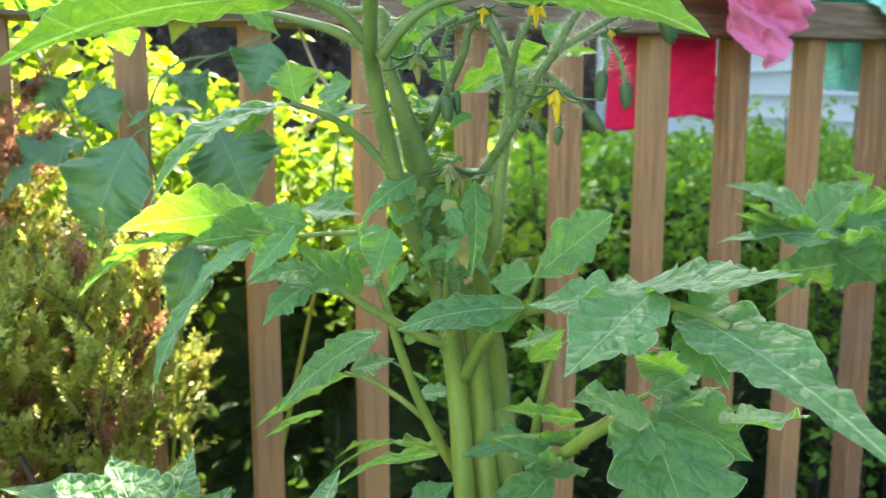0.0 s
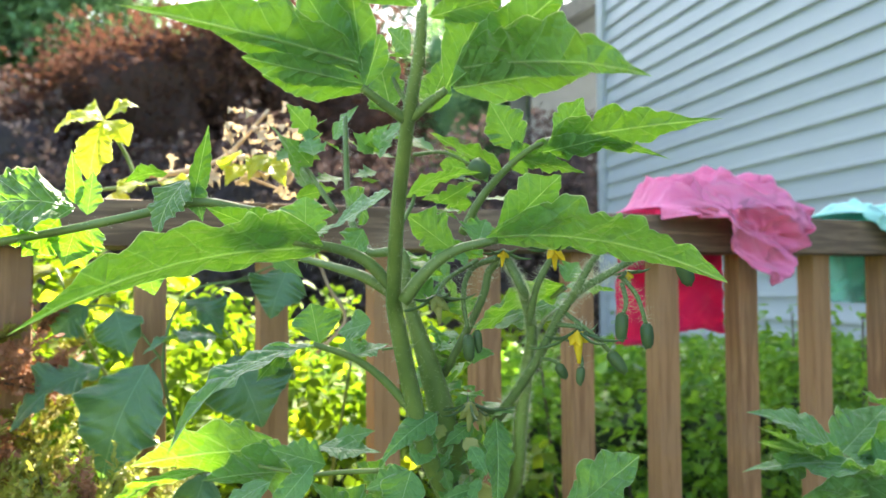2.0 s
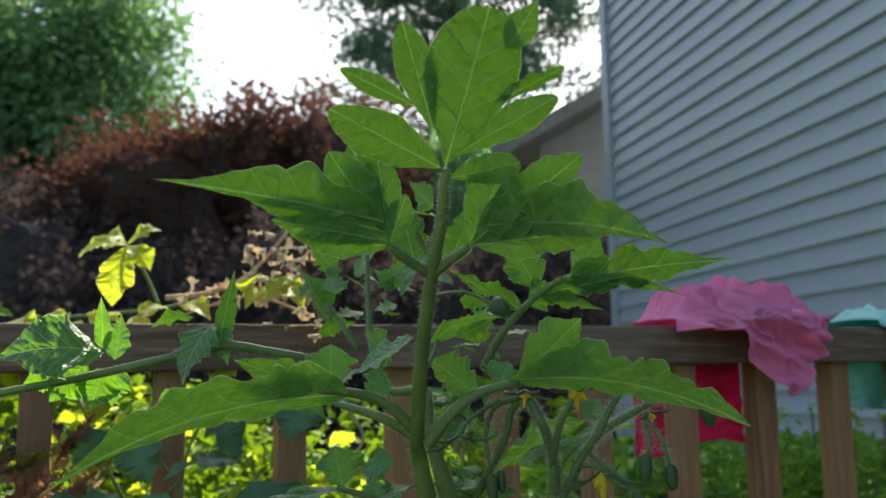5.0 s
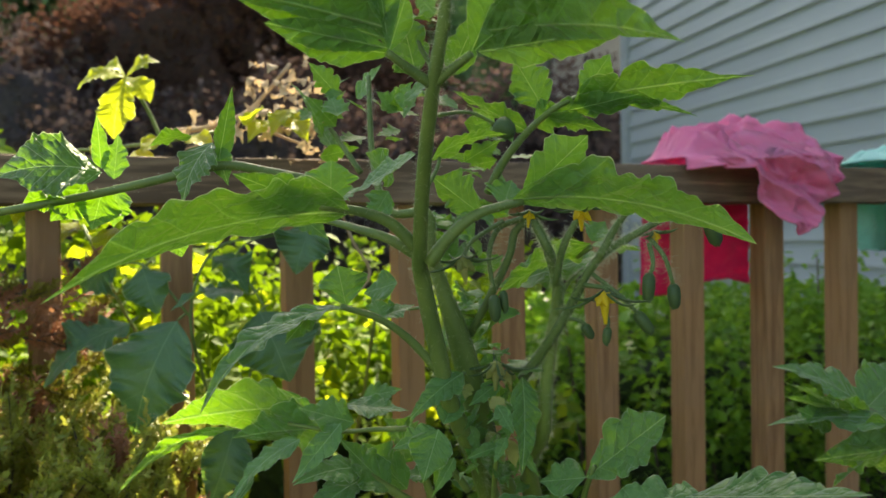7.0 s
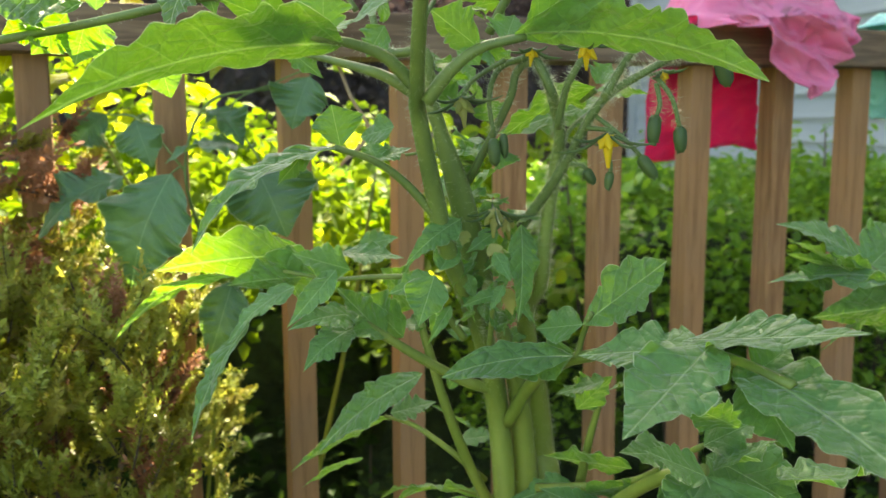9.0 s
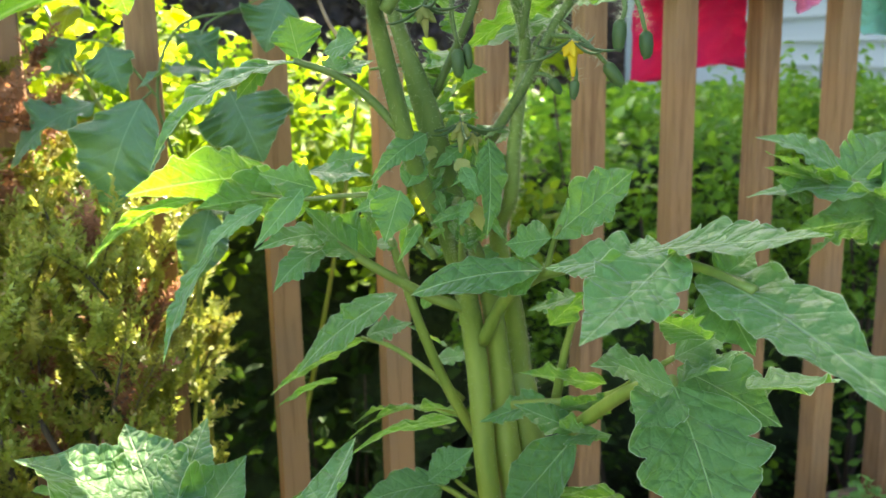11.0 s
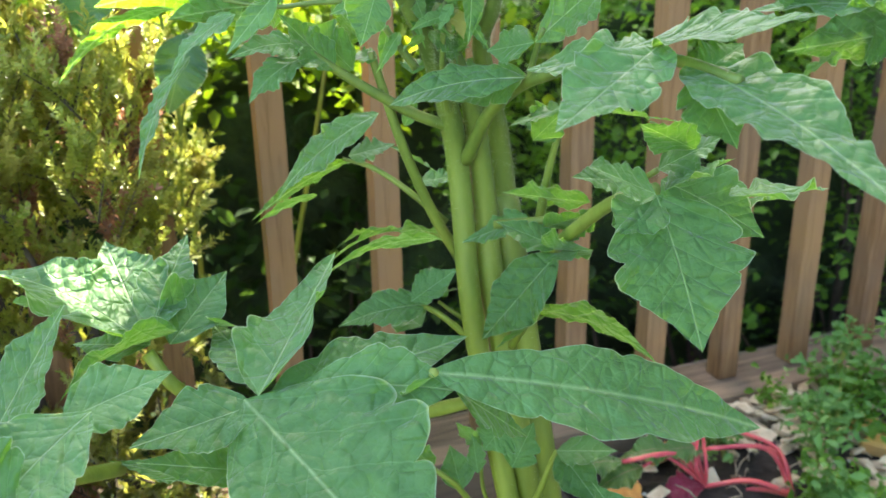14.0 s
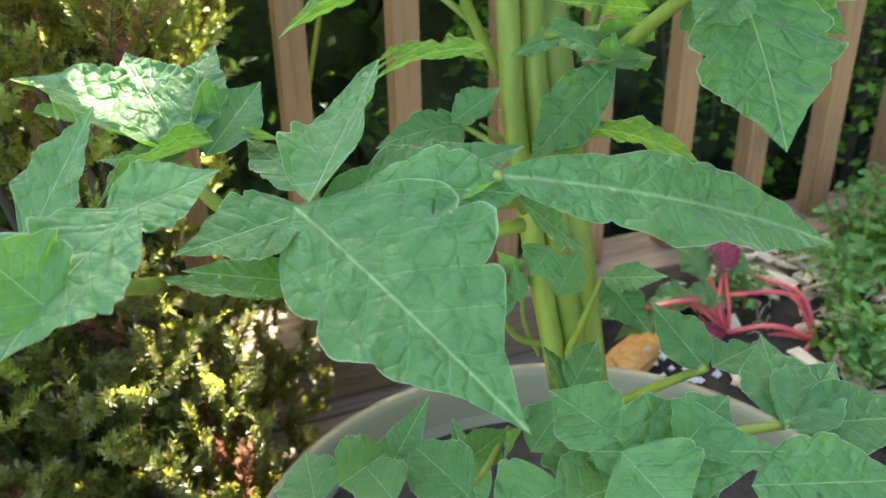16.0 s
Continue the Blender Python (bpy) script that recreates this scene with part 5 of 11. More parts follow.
part_ob = tube("truss", [(0.0270, 0.5900, 0.8667), (0.0359, 0.5900, 0.8494), (0.0398, 0.5950, 0.8423)], 0.0028, 0.0028, STEM_DARK, plant)
hairs(part_ob, [(0.0270, 0.5900, 0.8667), (0.0359, 0.5900, 0.8494), (0.0398, 0.5950, 0.8423)], 0.0028, 0.0028, 210, 0.0062, 107)
part_ob = tube("truss", [(0.0569, 0.5850, 0.8688), (0.0466, 0.5900, 0.8494), (0.0424, 0.6050, 0.8239)], 0.0022, 0.0025, STEM_DARK, plant)
hairs(part_ob, [(0.0569, 0.5850, 0.8688), (0.0466, 0.5900, 0.8494), (0.0424, 0.6050, 0.8239)], 0.0022, 0.0025, 210, 0.0062, 108)
part_ob = tube("flower_stalk", [(0.0974, 0.5740, 0.8506), (0.0995, 0.5720, 0.8384), (0.0970, 0.5720, 0.8298)], 0.0016, 0.0013, STEM_DARK, plant)
hairs(part_ob, [(0.0974, 0.5740, 0.8506), (0.0995, 0.5720, 0.8384), (0.0970, 0.5720, 0.8298)], 0.0016, 0.0013, 140, 0.0062, 109)
part_ob = tube("flower_stalk", [(0.0974, 0.5740, 0.8541), (0.1064, 0.5720, 0.8419), (0.1116, 0.5720, 0.8245)], 0.0016, 0.0013, STEM_DARK, plant)
hairs(part_ob, [(0.0974, 0.5740, 0.8541), (0.1064, 0.5720, 0.8419), (0.1116, 0.5720, 0.8245)], 0.0016, 0.0013, 140, 0.0062, 110)
part_ob = tube("flower_stalk", [(0.0642, 0.5880, 0.8314), (0.0791, 0.5800, 0.8191), (0.0913, 0.5800, 0.8067)], 0.0016, 0.0013, STEM_DARK, plant)
hairs(part_ob, [(0.0642, 0.5880, 0.8314), (0.0791, 0.5800, 0.8191), (0.0913, 0.5800, 0.8067)], 0.0016, 0.0013, 105, 0.0062, 111)
part_ob = tube("flower_stalk", [(0.0591, 0.5900, 0.8243), (0.0723, 0.5820, 0.8226), (0.0727, 0.5800, 0.8174)], 0.0016, 0.0013, STEM_DARK, plant)
hairs(part_ob, [(0.0591, 0.5900, 0.8243), (0.0723, 0.5820, 0.8226), (0.0727, 0.5800, 0.8174)], 0.0016, 0.0013, 105, 0.0062, 112)
part_ob = tube("flower_stalk", [(0.0496, 0.6050, 0.8018), (0.0565, 0.6000, 0.8010), (0.0606, 0.5980, 0.7986)], 0.0014, 0.0012, STEM_DARK, plant)
hairs(part_ob, [(0.0496, 0.6050, 0.8018), (0.0565, 0.6000, 0.8010), (0.0606, 0.5980, 0.7986)], 0.0014, 0.0012, 70, 0.0062, 113)
part_ob = tube("flower_stalk", [(0.0691, 0.5850, 0.8137), (0.0729, 0.5820, 0.8032), (0.0726, 0.5800, 0.7980)], 0.0013, 0.0012, STEM_DARK, plant)
hairs(part_ob, [(0.0691, 0.5850, 0.8137), (0.0729, 0.5820, 0.8032), (0.0726, 0.5800, 0.7980)], 0.0013, 0.0012, 35, 0.0062, 114)
part_ob = tube("flower_stalk", [(0.0239, 0.6000, 0.8679), (0.0058, 0.6050, 0.8609), (-0.0005, 0.6050, 0.8425), (0.0027, 0.6050, 0.8205)], 0.0022, 0.0014, STEM_DARK, plant)
hairs(part_ob, [(0.0239, 0.6000, 0.8679), (0.0058, 0.6050, 0.8609), (-0.0005, 0.6050, 0.8425), (0.0027, 0.6050, 0.8205)], 0.0022, 0.0014, 210, 0.0062, 115)
part_ob = tube("truss", [(0.0276, 0.6000, 0.8671), (0.0168, 0.6050, 0.8590), (0.0113, 0.6100, 0.8388), (-0.0133, 0.6400, 0.7883)], 0.0025, 0.0028, STEM_DARK, plant)
hairs(part_ob, [(0.0276, 0.6000, 0.8671), (0.0168, 0.6050, 0.8590), (0.0113, 0.6100, 0.8388), (-0.0133, 0.6400, 0.7883)], 0.0025, 0.0028, 210, 0.0062, 116)
part_ob = tube("flower_stalk", [(0.0093, 0.6000, 0.8661), (-0.0108, 0.6000, 0.8535), (-0.0174, 0.6000, 0.8426)], 0.0016, 0.0013, STEM_DARK, plant)
hairs(part_ob, [(0.0093, 0.6000, 0.8661), (-0.0108, 0.6000, 0.8535), (-0.0174, 0.6000, 0.8426)], 0.0016, 0.0013, 105, 0.0062, 117)
bud((0.0970, 0.5720, 0.8322), (-0.0608, 0.0000, -0.9982), 0.0181, plant, 118, 0.0036)
bud((0.1116, 0.5720, 0.8252), (0.0650, 0.0000, -0.9979), 0.0153, plant, 119, 0.0036)
bud((0.0903, 0.5800, 0.8075), (0.6001, 0.0000, -0.7999), 0.0164, plant, 120, 0.0036)
bud((0.0726, 0.5800, 0.7980), (-0.1356, 0.0000, -0.9908), 0.0107, plant, 121, 0.0025)
bud((0.0599, 0.5980, 0.7986), (0.5108, 0.0000, -0.8597), 0.0106, plant, 122, 0.003)
bud((0.0026, 0.6050, 0.8175), (0.0591, 0.0000, -0.9983), 0.0173, plant, 123, 0.0036)
bud((0.0086, 0.6070, 0.8204), (0.0950, 0.0000, -0.9955), 0.0148, plant, 124, 0.0025)
bud((0.1323, 0.5670, 0.8658), (0.2846, 0.0000, -0.9586), 0.0180, plant, 125, 0.0045)
flower((0.0251, 0.5880, 0.8716), (-0.1038, 0.0000, -0.9946), 0.0108, plant, 126, False)
flower((0.0568, 0.5840, 0.8741), (0.0406, 0.0000, -0.9992), 0.0160, plant, 127, False)
flower((0.0700, 0.5780, 0.8203), (0.0480, 0.0000, -0.9988), 0.0204, plant, 128, False)
flower((0.1011, 0.5750, 0.8576), (0.1930, 0.0000, -0.9812), 0.0089, plant, 129, False)
flower((-0.0174, 0.6000, 0.8426), (0.0947, 0.0000, -0.9955), 0.0183, plant, 130, True)
flower((0.0039, 0.6280, 0.7700), (-0.0420, 0.0000, -0.9991), 0.0190, plant, 131, True)
flower((0.0119, 0.6400, 0.7628), (0.1743, 0.0000, -0.9847), 0.0150, plant, 132, True)
leaf = tube("leaf", [(-0.0239, 0.4600, 0.9591), (-0.0230, 0.4550, 0.9729), (-0.0217, 0.4500, 0.9866)], 0.0028, 0.0018, STEM, plant)
hairs(leaf, [(-0.0239, 0.4600, 0.9591), (-0.0230, 0.4550, 0.9729), (-0.0217, 0.4500, 0.9866)], 0.0028, 0.0018, 60, 0.003, 133)
leaflet(leaf, (-0.0226, 0.4500, 0.9860), (-0.0003, 0.3800, 1.0434), 0.05, (0, 0.75, 0.65), lobes=1, depth=0.06, peak=0.66, fold=0.04, sweep=0.3, wave=0.04, acu=0.36, seed=134, teeth=0.03)
leaflet(leaf, (0.0074, 0.3920, 1.0277), (0.0212, 0.3780, 1.0453), 0.016, (0, 0.75, 0.65), lobes=1, depth=0.05, peak=0.4, fold=0.04, wave=0.04, acu=0.8, seed=135, teeth=0.02)
leaflet(leaf, (-0.0268, 0.4300, 0.9992), (-0.0401, 0.3900, 1.0411), 0.021, (0, 0.75, 0.65), lobes=1, depth=0.05, peak=0.62, fold=0.05, acu=0.5, wave=0.06, seed=137, teeth=0.03)
leaflet(leaf, (-0.0244, 0.4520, 0.9871), (-0.0760, 0.4100, 1.0071), 0.031, (0, 0.75, 0.65), lobes=2, depth=0.08, peak=0.55, fold=0.08, acu=0.5, wave=0.08, seed=138, teeth=0.03)
leaflet(leaf, (-0.0364, 0.4200, 1.0107), (-0.0696, 0.4000, 1.0234), 0.0125, (0, 0.75, 0.65), lobes=1, depth=0.05, peak=0.55, acu=0.5, wave=0.08, seed=139, teeth=0.02)
leaflet(leaf, (-0.0187, 0.4480, 0.9920), (0.0317, 0.4100, 1.0109), 0.02, (0, 0.75, 0.65), lobes=2, depth=0.08, peak=0.6, acu=0.5, wave=0.08, seed=140, teeth=0.03)
leaflet(leaf, (0.0023, 0.4200, 1.0112), (0.0347, 0.4000, 1.0217), 0.012, (0.2, 0.2, 0.95), lobes=1, depth=0.06, peak=0.55, acu=0.5, seed=141, teeth=0.02)
leaflet(leaf, (-0.0196, 0.4550, 0.9824), (0.0146, 0.4300, 0.9840), 0.021, (0, 0.75, 0.65), lobes=2, depth=0.12, peak=0.55, acu=0.45, seed=142, teeth=0.03)
leaf = tube("leaf", [(-0.0321, 0.4750, 0.9350), (-0.0436, 0.4680, 0.9423), (-0.0529, 0.4620, 0.9488)], 0.003, 0.002, STEM, plant)
hairs(leaf, [(-0.0321, 0.4750, 0.9350), (-0.0436, 0.4680, 0.9423), (-0.0529, 0.4620, 0.9488)], 0.003, 0.002, 60, 0.003, 143)
leaflet(leaf, (-0.0546, 0.4580, 0.9606), (-0.1576, 0.4000, 0.9731), 0.0270, (0, 0.75, 0.65), lobes=4, depth=0.2, peak=0.36, fold=0.05, acu=1.35, lean=0.55, seed=144, teeth=0.04, bow=0.03, sweep=0.5)
leaflet(leaf, (-0.0557, 0.4625, 0.9561), (-0.0808, 0.4415, 0.9943), 0.0269, (0, 0.75, 0.65), lobes=1, depth=0.06, peak=0.60, fold=0.05, acu=0.55, lean=0.00, seed=145, teeth=0.04)
leaflet(leaf, (-0.0524, 0.4660, 0.9522), (-0.0570, 0.4460, 0.9958), 0.0227, (0, 0.75, 0.65), lobes=1, depth=0.06, peak=0.60, fold=0.05, acu=0.55, lean=0.00, seed=147, teeth=0.04)
leaflet(leaf, (-0.0527, 0.4690, 0.9514), (-0.0708, 0.4520, 1.0010), 0.0208, (0, 0.75, 0.65), lobes=1, depth=0.06, peak=0.62, fold=0.05, acu=0.50, lean=0.00, seed=146, teeth=0.04)
leaflet(leaf, (-0.0541, 0.4635, 0.9562), (-0.1246, 0.4325, 0.9727), 0.0205, (0, 0.75, 0.65), lobes=2, depth=0.12, peak=0.50, fold=0.05, acu=0.75, lean=0.00, seed=148, teeth=0.04)
leaflet(leaf, (-0.0525, 0.4670, 0.9518), (-0.1100, 0.4440, 0.9605), 0.0194, (0, 0.75, 0.65), lobes=2, depth=0.12, peak=0.55, fold=0.05, acu=0.70, lean=0.00, seed=1148, teeth=0.04)
leaflet(leaf, (-0.0516, 0.4710, 0.9499), (-0.1027, 0.4560, 0.9547), 0.0210, (0, 0.75, 0.65), lobes=2, depth=0.12, peak=0.50, fold=0.05, acu=0.70, lean=0.00, seed=1149, teeth=0.04)
leaflet(leaf, (-0.0524, 0.4660, 0.9497), (-0.0429, 0.4580, 0.9749), 0.0160, (0, 0.75, 0.65), lobes=1, depth=0.08, peak=0.55, fold=0.05, acu=0.55, lean=0.00, seed=1150, teeth=0.04)
leaf = tube("leaf", [(-0.0300, 0.4750, 0.9350), (-0.0200, 0.4680, 0.9417), (-0.0110, 0.4620, 0.9473)], 0.003, 0.002, STEM, plant)
hairs(leaf, [(-0.0300, 0.4750, 0.9350), (-0.0200, 0.4680, 0.9417), (-0.0110, 0.4620, 0.9473)], 0.003, 0.002, 60, 0.003, 150)
leaflet(leaf, (-0.0058, 0.4580, 0.9572), (0.0788, 0.3850, 0.9389), 0.0350, (0, 0.75, 0.65), lobes=4, depth=0.18, peak=0.42, fold=0.05, acu=1.00, lean=-0.50, seed=151, teeth=0.04, bow=0.06, curl=0.05, sweep=0.6)
leaflet(leaf, (-0.0091, 0.4625, 0.9491), (0.0441, 0.4265, 0.9863), 0.0318, (0, 0.75, 0.65), lobes=2, depth=0.12, peak=0.55, fold=0.05, acu=0.60, lean=0.00, seed=152, teeth=0.04)
leaflet(leaf, (-0.0115, 0.4660, 0.9480), (0.0113, 0.4480, 0.9932), 0.0310, (0, 0.75, 0.65), lobes=2, depth=0.16, peak=0.60, fold=0.05, acu=0.50, lean=0.00, seed=153, teeth=0.04)
leaflet(leaf, (-0.0075, 0.4635, 0.9484), (0.0621, 0.4225, 0.9505), 0.0265, (0, 0.75, 0.65), lobes=2, depth=0.14, peak=0.45, fold=0.05, acu=0.80, lean=0.00, seed=1154, teeth=0.04)
leaf = tube("leaf", [(-0.0292, 0.4800, 0.9410), (-0.0367, 0.4850, 0.9542), (-0.0399, 0.4900, 0.9644)], 0.0016, 0.001, STEM, plant)
hairs(leaf, [(-0.0292, 0.4800, 0.9410), (-0.0367, 0.4850, 0.9542), (-0.0399, 0.4900, 0.9644)], 0.0016, 0.001, 30, 0.003, 154)
leaflet(leaf, (-0.0400, 0.4850, 0.9419), (-0.0502, 0.4900, 0.9853), 0.024, (0, 0.75, 0.65), lobes=3, depth=0.312, seed=155, teeth=0.075)
leaflet(leaf, (-0.0284, 0.4700, 0.9654), (-0.0525, 0.4800, 0.9717), 0.014, (0, -0.2, 0.98), lobes=2, depth=0.25, seed=156, teeth=0.075)
leaflet(leaf, (-0.0297, 0.4900, 0.9737), (-0.0431, 0.5000, 0.9905), 0.018, (0, 0.75, 0.65), lobes=2, seed=157, teeth=0.075)
leaflet(leaf, (-0.0218, 0.5000, 0.9433), (-0.0051, 0.5000, 0.9798), 0.02, (0, 0.75, 0.65), lobes=2, depth=0.375, seed=158, teeth=0.075)
leaflet(leaf, (-0.0438, 0.5000, 0.9438), (-0.0532, 0.5000, 0.9536), 0.02, (0, -0.45, 0.9), lobes=2, depth=0.375, seed=159, teeth=0.075)
leaf = tube("leaf", [(-0.0444, 0.5620, 0.8489), (-0.0600, 0.5550, 0.8647), (-0.0777, 0.5450, 0.8719), (-0.0991, 0.5300, 0.8752)], 0.0042, 0.0024, STEM, plant)
hairs(leaf, [(-0.0444, 0.5620, 0.8489), (-0.0600, 0.5550, 0.8647), (-0.0777, 0.5450, 0.8719), (-0.0991, 0.5300, 0.8752)], 0.0042, 0.0024, 140, 0.003, 160)
leaflet(leaf, (-0.0822, 0.5400, 0.8715), (-0.2254, 0.4500, 0.8258), 0.054, (0, 0.6, 0.8), lobes=5, depth=0.22, peak=0.28, bow=0.09, fold=0.1, sweep=0.5, acu=0.8, lean=0.35, seed=161, teeth=0.075)
leaflet(leaf, (-0.0932, 0.5350, 0.8757), (-0.0918, 0.5300, 0.9012), 0.034, (0, 0.75, 0.65), lobes=2, depth=0.375, peak=0.5, seed=162, teeth=0.075)
leaflet(leaf, (-0.1024, 0.5300, 0.8759), (-0.1415, 0.5000, 0.8925), 0.03, (0, 0.75, 0.65), lobes=3, depth=0.25, seed=163, teeth=0.075)
leaflet(leaf, (-0.0989, 0.5400, 0.8757), (-0.0792, 0.5600, 0.8872), 0.02, (0, -0.45, 0.9), lobes=3, depth=0.375, seed=164, teeth=0.075)
part_ob = tube("petiole", [(-0.0451, 0.5750, 0.8447), (-0.0633, 0.5750, 0.8554), (-0.0857, 0.5850, 0.8625), (-0.1134, 0.6000, 0.8698)], 0.004, 0.002, STEM, plant)
hairs(part_ob, [(-0.0451, 0.5750, 0.8447), (-0.0633, 0.5750, 0.8554), (-0.0857, 0.5850, 0.8625), (-0.1134, 0.6000, 0.8698)], 0.004, 0.002, 160, 0.0045, 165)
leaf = tube("leaf", [(-0.0378, 0.5650, 0.8401), (-0.0242, 0.5600, 0.8571), (-0.0067, 0.5600, 0.8703), (0.0197, 0.5650, 0.8773)], 0.0045, 0.0026, STEM, plant)
hairs(leaf, [(-0.0378, 0.5650, 0.8401), (-0.0242, 0.5600, 0.8571), (-0.0067, 0.5600, 0.8703), (0.0197, 0.5650, 0.8773)], 0.0045, 0.0026, 140, 0.003, 166)
leaflet(leaf, (0.0127, 0.5630, 0.8781), (0.1498, 0.5300, 0.8496), 0.052, (0, 0.6, 0.8), lobes=5, depth=0.36, peak=0.4, bow=0.1, fold=0.08, sweep=0.6, acu=0.7, lean=-0.3, seed=167, teeth=0.075)
leaflet(leaf, (0.0198, 0.5650, 0.8794), (0.0576, 0.5500, 0.9149), 0.04, (0, 0.75, 0.65), lobes=2, depth=0.375, peak=0.55, seed=168, teeth=0.075)
leaflet(leaf, (0.0074, 0.5650, 0.8734), (0.0140, 0.5800, 0.8909), 0.03, (0.3, -0.3, 0.9), lobes=3, depth=0.375, seed=169, teeth=0.075)
leaflet(leaf, (-0.0067, 0.5600, 0.8703), (-0.0358, 0.5650, 0.8933), 0.034, (0, 0.75, 0.65), lobes=2, depth=0.312, peak=0.45, seed=170, teeth=0.075)
leaf = tube("leaf", [(-0.0374, 0.5300, 0.8844), (-0.0316, 0.5400, 0.8960), (-0.0299, 0.5450, 0.9029)], 0.0015, 0.001, STEM, plant)
hairs(leaf, [(-0.0374, 0.5300, 0.8844), (-0.0316, 0.5400, 0.8960), (-0.0299, 0.5450, 0.9029)], 0.0015, 0.001, 20, 0.003, 171)
leaflet(leaf, (-0.0350, 0.5450, 0.9013), (0.0104, 0.5500, 0.9166), 0.024, (0, 0.35, 0.94), lobes=2, depth=0.15, bow=0.1, seed=172, teeth=0.075)
leaflet(leaf, (-0.0439, 0.5400, 0.9046), (-0.0862, 0.5600, 0.8814), 0.03, (0.1, -0.5, 0.8), lobes=3, depth=0.375, seed=173, teeth=0.075)
leaflet(leaf, (-0.0597, 0.5800, 0.8923), (-0.0796, 0.6000, 0.9116), 0.03, (0, 0.75, 0.65), lobes=2, depth=0.375, seed=174, teeth=0.075)
leaflet(leaf, (-0.0634, 0.5800, 0.8853), (-0.0748, 0.5850, 0.8669), 0.026, (0, -0.75, 0.65), lobes=2, depth=0.375, seed=175, teeth=0.075)
leaf = tube("leaf", [(0.0003, 0.6500, 0.8864), (0.0117, 0.6400, 0.9078), (0.0296, 0.6320, 0.9286), (0.0488, 0.6220, 0.9430), (0.0729, 0.6120, 0.9511)], 0.0034, 0.0016, STEM, plant)
hairs(leaf, [(0.0003, 0.6500, 0.8864), (0.0117, 0.6400, 0.9078), (0.0296, 0.6320, 0.9286), (0.0488, 0.6220, 0.9430), (0.0729, 0.6120, 0.9511)], 0.0034, 0.0016, 200, 0.003, 176)
leaflet(leaf, (0.0581, 0.6180, 0.9455), (0.1630, 0.5700, 0.9518), 0.04, (0, 0.75, 0.65), lobes=4, depth=0.42, peak=0.3, fold=0.06, bow=0.03, acu=1.4, seed=177, teeth=0.075)
leaflet(leaf, (0.0386, 0.6270, 0.9410), (0.0185, 0.6200, 0.9736), 0.034, (0, 0.75, 0.65), lobes=3, depth=0.25, peak=0.45, seed=178, teeth=0.075)
leaflet(leaf, (0.0620, 0.6180, 0.9462), (0.0805, 0.6100, 0.9739), 0.026, (0, 0.75, 0.65), lobes=2, depth=0.375, peak=0.5, seed=179, teeth=0.075)
leaflet(leaf, (0.0452, 0.6270, 0.9377), (0.0972, 0.6000, 0.9461), 0.022, (0, 0.75, 0.65), lobes=3, depth=0.312, seed=180, teeth=0.075)
leaflet(leaf, (0.0658, 0.6200, 0.9386), (0.1355, 0.6000, 0.9303), 0.02, (0, 0.35, 0.94), lobes=2, depth=0.188, bow=0.1, seed=181, teeth=0.075)
leaflet(leaf, (0.0395, 0.6300, 0.9361), (0.0825, 0.6200, 0.9247), 0.03, (0, 0.35, 0.94), lobes=3, depth=0.375, seed=182, teeth=0.075)
leaflet(leaf, (0.0316, 0.6320, 0.9306), (0.0554, 0.6300, 0.9417), 0.03, (0, 0.75, 0.65), lobes=2, seed=183, teeth=0.075)
leaflet(leaf, (0.0277, 0.6340, 0.9268), (-0.0230, 0.6400, 0.9565), 0.028, (0, 0.35, 0.94), lobes=3, depth=0.375, seed=184, teeth=0.075)
leaf = tube("leaf", [(-0.0324, 0.6000, 0.9350), (-0.0117, 0.6100, 0.9374), (0.0092, 0.6150, 0.9278)], 0.0014, 0.001, STEM, plant)
hairs(leaf, [(-0.0324, 0.6000, 0.9350), (-0.0117, 0.6100, 0.9374), (0.0092, 0.6150, 0.9278)], 0.0014, 0.001, 120, 0.003, 185)
leaflet(leaf, (0.0096, 0.6200, 0.9339), (0.0169, 0.6200, 0.9183), 0.016, (0, -0.75, 0.65), lobes=2, seed=186, teeth=0.075)
leaflet(leaf, (0.0073, 0.6150, 0.9278), (-0.0062, 0.6200, 0.9207), 0.014, (0, -0.45, 0.9), lobes=2, seed=187, teeth=0.075)
bud((0.0054, 0.6130, 0.9315), (0.7520, 0.0000, -0.6592), 0.0149, plant, 188, 0.006)
leaf = tube("leaf", [(-0.1149, 0.6100, 0.8940), (-0.1433, 0.6000, 0.8999), (-0.1708, 0.5900, 0.9039), (-0.2111, 0.5890, 0.8955), (-0.2608, 0.5850, 0.8848), (-0.3275, 0.5800, 0.8733)], 0.0034, 0.0026, STEM, plant)
hairs(leaf, [(-0.1149, 0.6100, 0.8940), (-0.1433, 0.6000, 0.8999), (-0.1708, 0.5900, 0.9039), (-0.2111, 0.5890, 0.8955), (-0.2608, 0.5850, 0.8848), (-0.3275, 0.5800, 0.8733)], 0.0034, 0.0026, 260, 0.003, 189)
leaflet(leaf, (-0.2478, 0.5880, 0.9006), (-0.3041, 0.5600, 0.8968), 0.05, (-0.1, -0.88, 0.45), mat=CURLED_LITVEIN, lobes=3, depth=0.15, peak=0.45, bow=0.14, seed=190, teeth=0.075)
leaflet(leaf, (-0.2479, 0.5880, 0.9028), (-0.2474, 0.5800, 0.9367), 0.013, (0, 0.75, 0.65), lobes=2, depth=0.125, seed=191, teeth=0.075)
